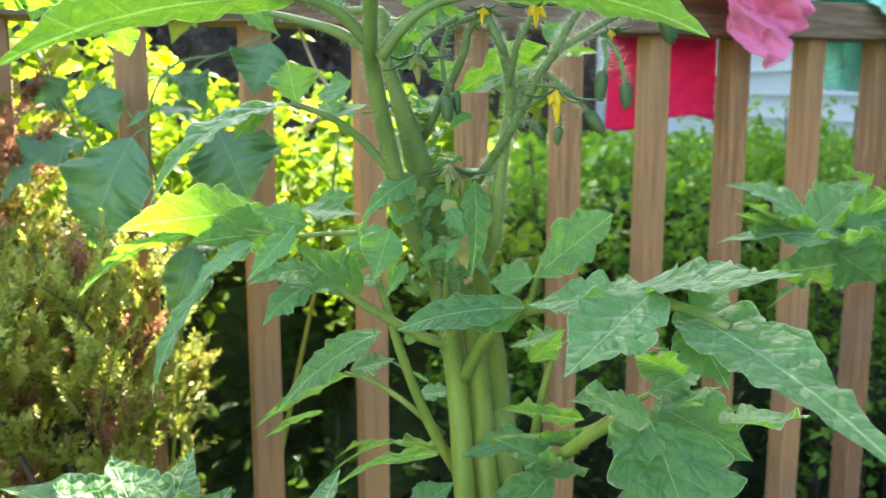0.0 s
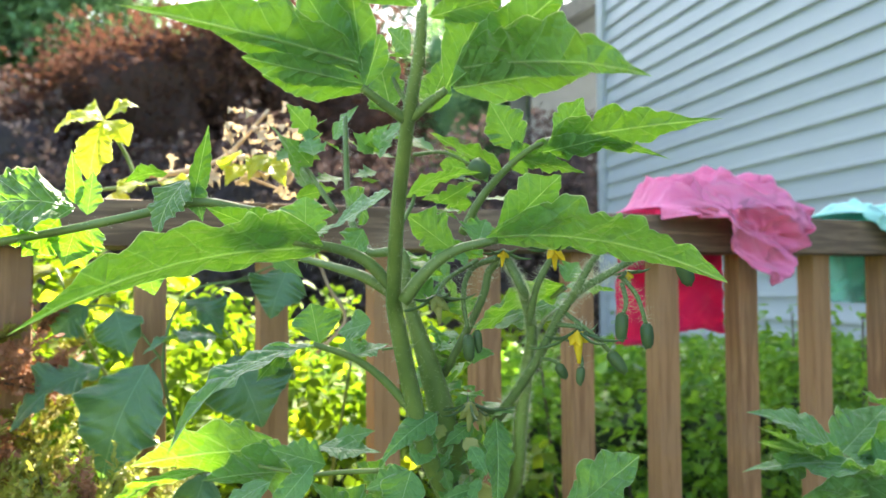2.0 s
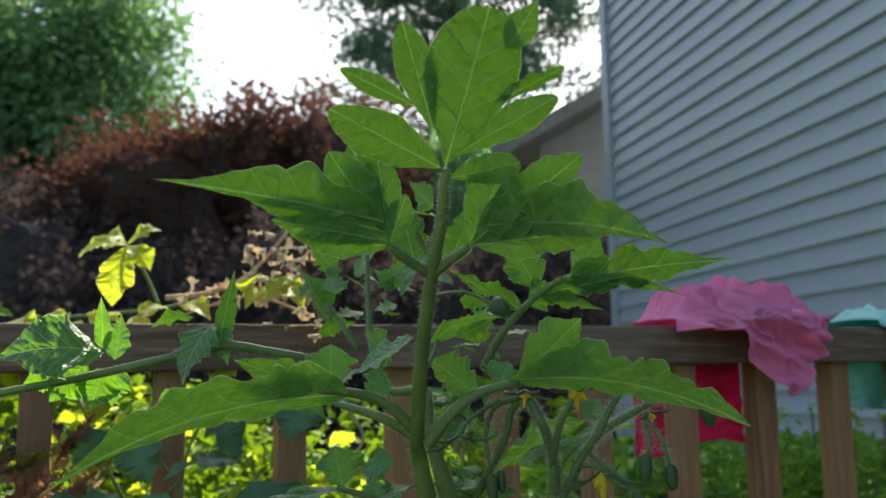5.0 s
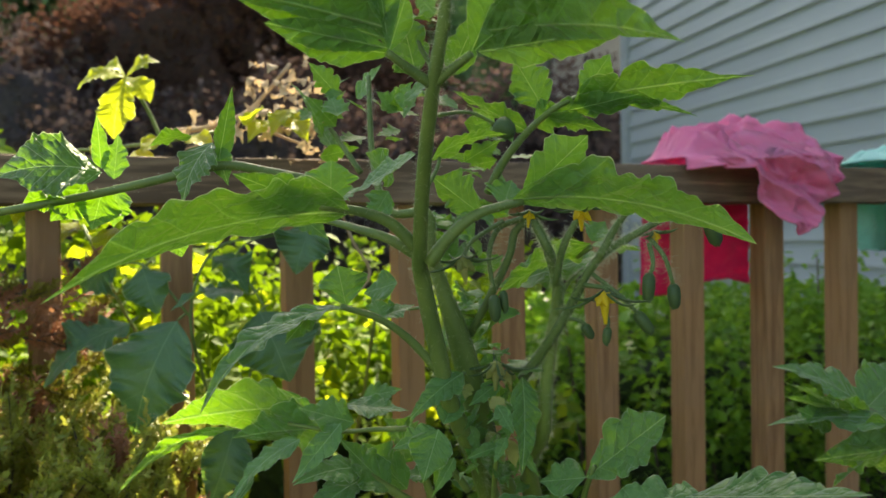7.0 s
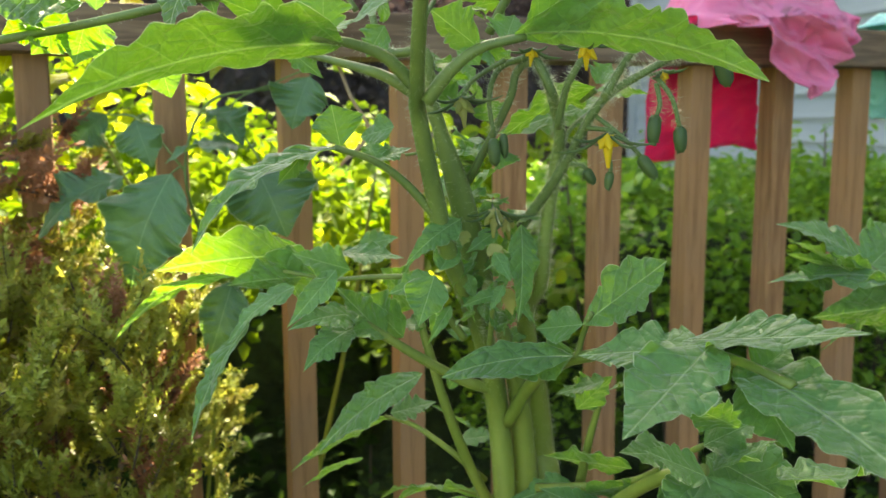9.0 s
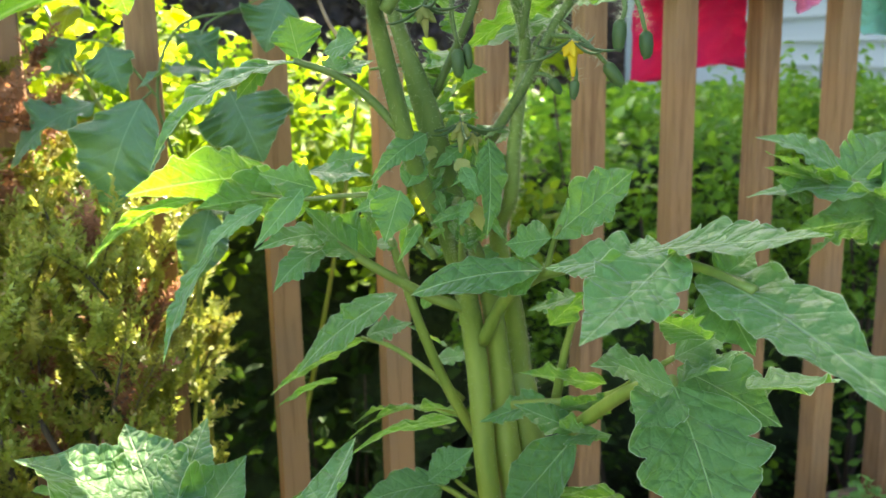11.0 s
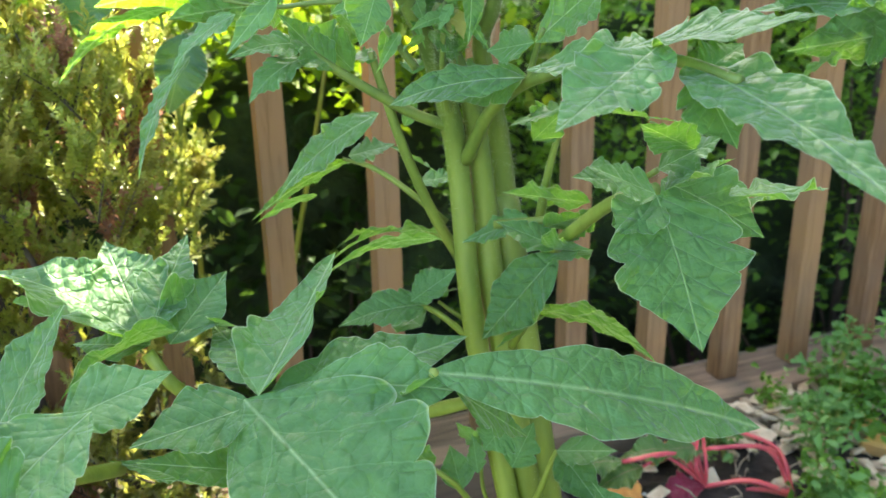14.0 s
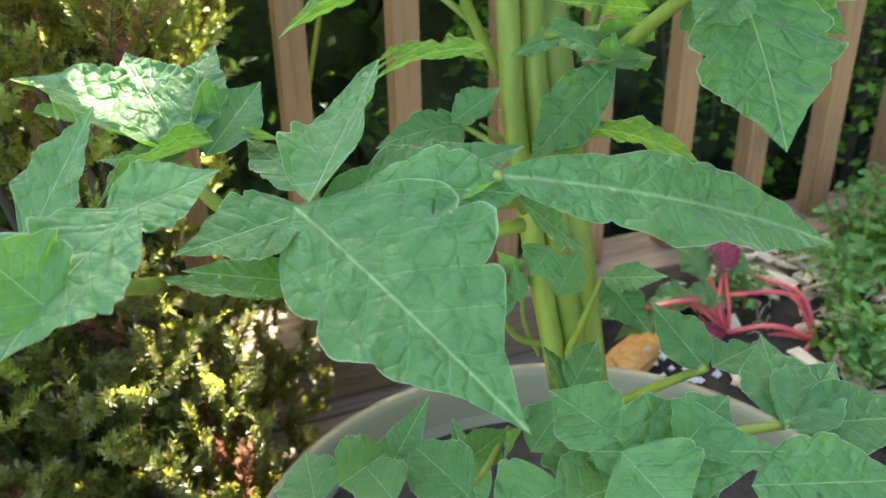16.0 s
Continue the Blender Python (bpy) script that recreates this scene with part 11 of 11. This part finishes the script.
leaflet(leaf, (-0.5409, 1.1437, 0.7696), (-0.5579, 1.1624, 0.7499), 0.029932285388039295, (0.257975, 0.6, 0.75), mat=CREEPER, lobes=1, depth=0.05, rows=24, cols=4, peak=0.4, acu=0.7, bow=0.1, seed=620)
leaf = tube("leaf", [(-0.4121, 1.1779, 0.7348), (-0.4109, 1.1679, 0.7455)], 0.0012, 0.001, STEM, vine)
leaflet(leaf, (-0.4109, 1.1679, 0.7455), (-0.4354, 1.1625, 0.7456), 0.031843626997290896, (0.213012, 0.6, 0.75), mat=CREEPER, lobes=1, depth=0.05, rows=24, cols=4, peak=0.4, acu=0.7, bow=0.1, seed=621)
leaflet(leaf, (-0.4442, 1.2539, 0.7828), (-0.4237, 1.2720, 0.7802), 0.02834071001412743, (0.0628451, 0.3, 0.75), mat=CREEPER, lobes=1, depth=0.05, rows=24, cols=4, peak=0.4, acu=0.7, bow=0.1, seed=622)
leaflet(leaf, (-0.4874, 1.3051, 0.8775), (-0.4743, 1.3220, 0.8580), 0.03868883628575341, (0.172825, 0.6, 0.75), mat=CREEPER, lobes=1, depth=0.05, rows=24, cols=4, peak=0.4, acu=0.7, bow=0.1, seed=623)
leaflet(leaf, (-0.5729, 1.2604, 0.8196), (-0.5957, 1.2689, 0.7943), 0.03658872692672038, (0.226066, 0.6, 0.75), mat=CREEPER, lobes=1, depth=0.05, rows=24, cols=4, peak=0.4, acu=0.7, bow=0.1, seed=624)
leaflet(leaf, (-0.5212, 1.2204, 0.8377), (-0.5101, 1.1984, 0.8001), 0.026938787486267903, (-0.242446, -0.6, 0.75), mat=CREEPER, lobes=1, depth=0.05, rows=24, cols=4, peak=0.4, acu=0.7, bow=0.1, seed=625)
leaflet(leaf, (-0.5496, 1.3237, 0.7581), (-0.5518, 1.3159, 0.7364), 0.03785743279914193, (0.296886, -0.6, 0.75), mat=CREEPER, lobes=1, depth=0.05, rows=24, cols=4, peak=0.4, acu=0.7, bow=0.1, seed=626)
leaflet(leaf, (-0.4252, 1.2691, 0.7566), (-0.4424, 1.2495, 0.7270), 0.033035651294432505, (-0.198492, 0.3, 0.75), mat=CREEPER, lobes=1, depth=0.05, rows=24, cols=4, peak=0.4, acu=0.7, bow=0.1, seed=627)
leaflet(leaf, (-0.3998, 1.3445, 0.7700), (-0.4491, 1.3707, 0.7681), 0.03916698834977555, (0.240265, 0.6, 0.75), mat=CREEPER, lobes=1, depth=0.05, rows=24, cols=4, peak=0.4, acu=0.7, bow=0.1, seed=628)
leaf = tube("leaf", [(-0.4808, 1.3159, 0.7930), (-0.4796, 1.3059, 0.8041)], 0.0012, 0.001, STEM, vine)
leaflet(leaf, (-0.4796, 1.3059, 0.8041), (-0.5082, 1.3009, 0.7782), 0.026594730099047927, (-0.196919, -0.6, 0.75), mat=CREEPER, lobes=1, depth=0.05, rows=24, cols=4, peak=0.4, acu=0.7, bow=0.1, seed=629)
leaflet(leaf, (-0.5298, 1.3307, 0.8342), (-0.5441, 1.3314, 0.8080), 0.03828298378095084, (0.0168423, 0.6, 0.75), mat=CREEPER, lobes=1, depth=0.05, rows=24, cols=4, peak=0.4, acu=0.7, bow=0.1, seed=630)
leaflet(leaf, (-0.4241, 1.3250, 0.8009), (-0.3982, 1.3320, 0.7739), 0.03876007604541602, (-0.0726669, 0.3, 0.75), mat=CREEPER, lobes=1, depth=0.05, rows=24, cols=4, peak=0.4, acu=0.7, bow=0.1, seed=631)
leaflet(leaf, (-0.4879, 1.3116, 0.7119), (-0.4571, 1.2896, 0.6902), 0.03723277018774922, (-0.243317, 0.6, 0.75), mat=CREEPER, lobes=1, depth=0.05, rows=24, cols=4, peak=0.4, acu=0.7, bow=0.1, seed=632)
leaflet(leaf, (-0.5115, 1.2246, 0.8846), (-0.4874, 1.2262, 0.8756), 0.030954371094599795, (0.265227, 0.3, 0.75), mat=CREEPER, lobes=1, depth=0.05, rows=24, cols=4, peak=0.4, acu=0.7, bow=0.1, seed=633)
leaflet(leaf, (-0.3547, 1.1911, 0.8715), (-0.3518, 1.2202, 0.8508), 0.026050628123409924, (0.012861, -0.6, 0.75), mat=CREEPER, lobes=1, depth=0.05, rows=24, cols=4, peak=0.4, acu=0.7, bow=0.1, seed=634)
leaflet(leaf, (-0.4957, 1.1657, 0.8422), (-0.4670, 1.1694, 0.8325), 0.027456911631077996, (0.0366738, 0.6, 0.75), mat=CREEPER, lobes=1, depth=0.05, rows=24, cols=4, peak=0.4, acu=0.7, bow=0.1, seed=635)
leaflet(leaf, (-0.5510, 1.1614, 0.8833), (-0.5605, 1.1420, 0.8746), 0.03360355536264479, (-0.223306, -0.6, 0.75), mat=CREEPER, lobes=1, depth=0.05, rows=24, cols=4, peak=0.4, acu=0.7, bow=0.1, seed=636)
leaf = tube("leaf", [(-0.5498, 1.3316, 0.7598), (-0.5481, 1.3216, 0.7715)], 0.0012, 0.001, STEM, vine)
leaflet(leaf, (-0.5481, 1.3216, 0.7715), (-0.5877, 1.3337, 0.7686), 0.03193712726457645, (-0.0795483, -0.6, 0.75), mat=CREEPER, lobes=1, depth=0.05, rows=24, cols=4, peak=0.4, acu=0.7, bow=0.1, seed=637)
leaflet(leaf, (-0.5091, 1.1496, 0.8504), (-0.5049, 1.1566, 0.8334), 0.03709246781270667, (-0.285186, -0.6, 0.75), mat=CREEPER, lobes=1, depth=0.05, rows=24, cols=4, peak=0.4, acu=0.7, bow=0.1, seed=638)
leaflet(leaf, (-0.6017, 1.2541, 0.7804), (-0.6046, 1.2452, 0.7559), 0.02691115661089197, (0.23824, 0.6, 0.75), mat=CREEPER, lobes=1, depth=0.05, rows=24, cols=4, peak=0.4, acu=0.7, bow=0.1, seed=639)
leaflet(leaf, (-0.3607, 1.1911, 0.8680), (-0.3638, 1.2181, 0.8477), 0.03456411882047963, (0.0775561, 0.3, 0.75), mat=CREEPER, lobes=1, depth=0.05, rows=24, cols=4, peak=0.4, acu=0.7, bow=0.1, seed=640)
leaflet(leaf, (-0.4990, 1.1295, 0.7354), (-0.4825, 1.1495, 0.7095), 0.03785964275801488, (0.189909, -0.6, 0.75), mat=CREEPER, lobes=1, depth=0.05, rows=24, cols=4, peak=0.4, acu=0.7, bow=0.1, seed=641)
leaflet(leaf, (-0.5017, 1.3142, 0.8399), (-0.4947, 1.3188, 0.8177), 0.03166825841094279, (0.155859, -0.6, 0.75), mat=CREEPER, lobes=1, depth=0.05, rows=24, cols=4, peak=0.4, acu=0.7, bow=0.1, seed=642)
leaflet(leaf, (-0.5121, 1.2071, 0.8237), (-0.5393, 1.2207, 0.8027), 0.024877136343260088, (-0.126246, -0.6, 0.75), mat=CREEPER, lobes=1, depth=0.05, rows=24, cols=4, peak=0.4, acu=0.7, bow=0.1, seed=643)
leaflet(leaf, (-0.5474, 1.1818, 0.7826), (-0.5243, 1.1881, 0.7701), 0.03501052957183048, (-0.215257, 0.6, 0.75), mat=CREEPER, lobes=1, depth=0.05, rows=24, cols=4, peak=0.4, acu=0.7, bow=0.1, seed=644)
leaf = tube("leaf", [(-0.5224, 1.2006, 0.8357), (-0.5202, 1.1906, 0.8454)], 0.0012, 0.001, STEM, vine)
leaflet(leaf, (-0.5202, 1.1906, 0.8454), (-0.4999, 1.2074, 0.8347), 0.03793655079799414, (-0.224432, 0.3, 0.75), mat=CREEPER, lobes=1, depth=0.05, rows=24, cols=4, peak=0.4, acu=0.7, bow=0.1, seed=645)
leaflet(leaf, (-0.4107, 1.3752, 0.8303), (-0.4563, 1.3902, 0.8260), 0.03410896940912806, (-0.141709, 0.3, 0.75), mat=CREEPER, lobes=1, depth=0.05, rows=24, cols=4, peak=0.4, acu=0.7, bow=0.1, seed=646)
leaflet(leaf, (-0.5364, 1.2321, 0.8427), (-0.5111, 1.2366, 0.8280), 0.030911852031636263, (0.144458, 0.6, 0.75), mat=CREEPER, lobes=1, depth=0.05, rows=24, cols=4, peak=0.4, acu=0.7, bow=0.1, seed=647)
leaflet(leaf, (-0.5687, 1.2471, 0.8487), (-0.5787, 1.2249, 0.8388), 0.03345709692210917, (-0.210639, -0.6, 0.75), mat=CREEPER, lobes=1, depth=0.05, rows=24, cols=4, peak=0.4, acu=0.7, bow=0.1, seed=648)
leaflet(leaf, (-0.4215, 1.3501, 0.8264), (-0.3889, 1.3708, 0.8109), 0.03496557047501507, (-0.292576, 0.3, 0.75), mat=CREEPER, lobes=1, depth=0.05, rows=24, cols=4, peak=0.4, acu=0.7, bow=0.1, seed=649)
leaflet(leaf, (-0.5457, 1.1823, 0.7295), (-0.5244, 1.2011, 0.7015), 0.024774456042319766, (0.195153, 0.6, 0.75), mat=CREEPER, lobes=1, depth=0.05, rows=24, cols=4, peak=0.4, acu=0.7, bow=0.1, seed=650)
leaflet(leaf, (-0.5313, 1.2478, 0.7953), (-0.5022, 1.2574, 0.7856), 0.028160400832243433, (-0.24391, 0.6, 0.75), mat=CREEPER, lobes=1, depth=0.05, rows=24, cols=4, peak=0.4, acu=0.7, bow=0.1, seed=651)
leaflet(leaf, (-0.4620, 1.1764, 0.8199), (-0.4465, 1.1919, 0.8045), 0.0317403749367828, (0.0508167, 0.3, 0.75), mat=CREEPER, lobes=1, depth=0.05, rows=24, cols=4, peak=0.4, acu=0.7, bow=0.1, seed=652)
leaf = tube("leaf", [(-0.4375, 1.1995, 0.8142), (-0.4361, 1.1895, 0.8242)], 0.0012, 0.001, STEM, vine)
leaflet(leaf, (-0.4361, 1.1895, 0.8242), (-0.4210, 1.1802, 0.7978), 0.039544192574216305, (0.0225009, -0.6, 0.75), mat=CREEPER, lobes=1, depth=0.05, rows=24, cols=4, peak=0.4, acu=0.7, bow=0.1, seed=653)
leaflet(leaf, (-0.5714, 1.2724, 0.8685), (-0.5370, 1.2932, 0.8681), 0.035453553995292, (-0.220935, 0.6, 0.75), mat=CREEPER, lobes=1, depth=0.05, rows=24, cols=4, peak=0.4, acu=0.7, bow=0.1, seed=654)
leaflet(leaf, (-0.4904, 1.1517, 0.8095), (-0.5342, 1.1778, 0.8036), 0.03379886721776483, (0.0457539, -0.6, 0.75), mat=CREEPER, lobes=1, depth=0.05, rows=24, cols=4, peak=0.4, acu=0.7, bow=0.1, seed=655)
leaflet(leaf, (-0.4694, 1.1791, 0.8602), (-0.4921, 1.2052, 0.8422), 0.03721177085897911, (0.212026, 0.6, 0.75), mat=CREEPER, lobes=1, depth=0.05, rows=24, cols=4, peak=0.4, acu=0.7, bow=0.1, seed=656)
leaflet(leaf, (-0.5648, 1.2125, 0.7370), (-0.5701, 1.1865, 0.7275), 0.03673875113909404, (-0.0799041, 0.6, 0.75), mat=CREEPER, lobes=1, depth=0.05, rows=24, cols=4, peak=0.4, acu=0.7, bow=0.1, seed=657)
leaflet(leaf, (-0.2254, 1.3624, 0.6658), (-0.2063, 1.3524, 0.6251), 0.030652382553396577, (-0.0647678, -0.6, 0.75), mat=CREEPER, lobes=1, depth=0.05, rows=24, cols=4, peak=0.4, acu=0.7, bow=0.1, seed=658)
leaflet(leaf, (-0.4137, 1.3096, 0.5888), (-0.4283, 1.2801, 0.5595), 0.03224655738475167, (0.27201, 0.6, 0.75), mat=CREEPER, lobes=1, depth=0.05, rows=24, cols=4, peak=0.4, acu=0.7, bow=0.1, seed=659)
leaflet(leaf, (-0.2955, 1.3609, 0.6204), (-0.2865, 1.3354, 0.6018), 0.029292575450754803, (0.029817, -0.6, 0.75), mat=CREEPER, lobes=1, depth=0.05, rows=24, cols=4, peak=0.4, acu=0.7, bow=0.1, seed=660)
leaf = tube("leaf", [(-0.1613, 1.3233, 0.7343), (-0.1631, 1.3133, 0.7461)], 0.0012, 0.001, STEM, vine)
leaflet(leaf, (-0.1631, 1.3133, 0.7461), (-0.1642, 1.3322, 0.7234), 0.0264518778158961, (0.285532, 0.3, 0.75), mat=CREEPER, lobes=1, depth=0.05, rows=24, cols=4, peak=0.4, acu=0.7, bow=0.1, seed=661)
leaflet(leaf, (-0.2796, 1.3421, 0.6455), (-0.2482, 1.3648, 0.6330), 0.036954670875218185, (-0.262603, 0.6, 0.75), mat=CREEPER, lobes=1, depth=0.05, rows=24, cols=4, peak=0.4, acu=0.7, bow=0.1, seed=662)
leaflet(leaf, (-0.0950, 1.4182, 0.6944), (-0.0514, 1.4148, 0.6815), 0.027475750596567, (-0.0148933, -0.6, 0.75), mat=CREEPER, lobes=1, depth=0.05, rows=24, cols=4, peak=0.4, acu=0.7, bow=0.1, seed=663)
leaflet(leaf, (-0.3293, 1.2616, 0.7398), (-0.2975, 1.2454, 0.7204), 0.03803070600380498, (-0.0287003, -0.6, 0.75), mat=CREEPER, lobes=1, depth=0.05, rows=24, cols=4, peak=0.4, acu=0.7, bow=0.1, seed=664)
leaflet(leaf, (-0.2614, 1.3292, 0.6030), (-0.2984, 1.3456, 0.5806), 0.029109214006637355, (0.10738, 0.3, 0.75), mat=CREEPER, lobes=1, depth=0.05, rows=24, cols=4, peak=0.4, acu=0.7, bow=0.1, seed=665)
leaflet(leaf, (-0.3060, 1.2862, 0.7850), (-0.3040, 1.2804, 0.7544), 0.03133868595714538, (0.171066, 0.6, 0.75), mat=CREEPER, lobes=1, depth=0.05, rows=24, cols=4, peak=0.4, acu=0.7, bow=0.1, seed=666)
leaflet(leaf, (-0.2283, 1.3217, 0.7619), (-0.2142, 1.3429, 0.7463), 0.02582795345816342, (0.226549, 0.6, 0.75), mat=CREEPER, lobes=1, depth=0.05, rows=24, cols=4, peak=0.4, acu=0.7, bow=0.1, seed=667)
leaflet(leaf, (-0.0788, 1.4481, 0.5898), (-0.0806, 1.4617, 0.5586), 0.03870988986173616, (0.268489, 0.3, 0.75), mat=CREEPER, lobes=1, depth=0.05, rows=24, cols=4, peak=0.4, acu=0.7, bow=0.1, seed=668)
leaf = tube("leaf", [(-0.2222, 1.3719, 0.6773), (-0.2236, 1.3619, 0.6901)], 0.0012, 0.001, STEM, vine)
leaflet(leaf, (-0.2236, 1.3619, 0.6901), (-0.2057, 1.3475, 0.6721), 0.03943825534215601, (0.0772959, -0.6, 0.75), mat=CREEPER, lobes=1, depth=0.05, rows=24, cols=4, peak=0.4, acu=0.7, bow=0.1, seed=669)
leaflet(leaf, (-0.2280, 1.3559, 0.6204), (-0.1991, 1.3720, 0.6032), 0.03810422817588218, (-0.246356, 0.3, 0.75), mat=CREEPER, lobes=1, depth=0.05, rows=24, cols=4, peak=0.4, acu=0.7, bow=0.1, seed=670)
leaflet(leaf, (-0.1828, 1.4604, 0.7991), (-0.2042, 1.4588, 0.7726), 0.03002268661149246, (-0.277452, 0.6, 0.75), mat=CREEPER, lobes=1, depth=0.05, rows=24, cols=4, peak=0.4, acu=0.7, bow=0.1, seed=671)
leaflet(leaf, (-0.2009, 1.2837, 0.7388), (-0.2250, 1.3087, 0.7271), 0.03311900436541741, (-0.140855, 0.3, 0.75), mat=CREEPER, lobes=1, depth=0.05, rows=24, cols=4, peak=0.4, acu=0.7, bow=0.1, seed=672)
leaflet(leaf, (-0.1677, 1.3281, 0.8010), (-0.2080, 1.3553, 0.7854), 0.037084978858411, (-0.192842, 0.6, 0.75), mat=CREEPER, lobes=1, depth=0.05, rows=24, cols=4, peak=0.4, acu=0.7, bow=0.1, seed=673)
leaflet(leaf, (-0.2247, 1.3938, 0.6561), (-0.2566, 1.4088, 0.6358), 0.024411203463050073, (0.276288, 0.6, 0.75), mat=CREEPER, lobes=1, depth=0.05, rows=24, cols=4, peak=0.4, acu=0.7, bow=0.1, seed=674)
leaflet(leaf, (-0.3999, 1.3054, 0.7676), (-0.4138, 1.3157, 0.7478), 0.02657181675835391, (0.0883525, 0.3, 0.75), mat=CREEPER, lobes=1, depth=0.05, rows=24, cols=4, peak=0.4, acu=0.7, bow=0.1, seed=675)
leaflet(leaf, (-0.4047, 1.3907, 0.5628), (-0.3697, 1.4164, 0.5543), 0.03221657479293238, (-0.251785, 0.6, 0.75), mat=CREEPER, lobes=1, depth=0.05, rows=24, cols=4, peak=0.4, acu=0.7, bow=0.1, seed=676)
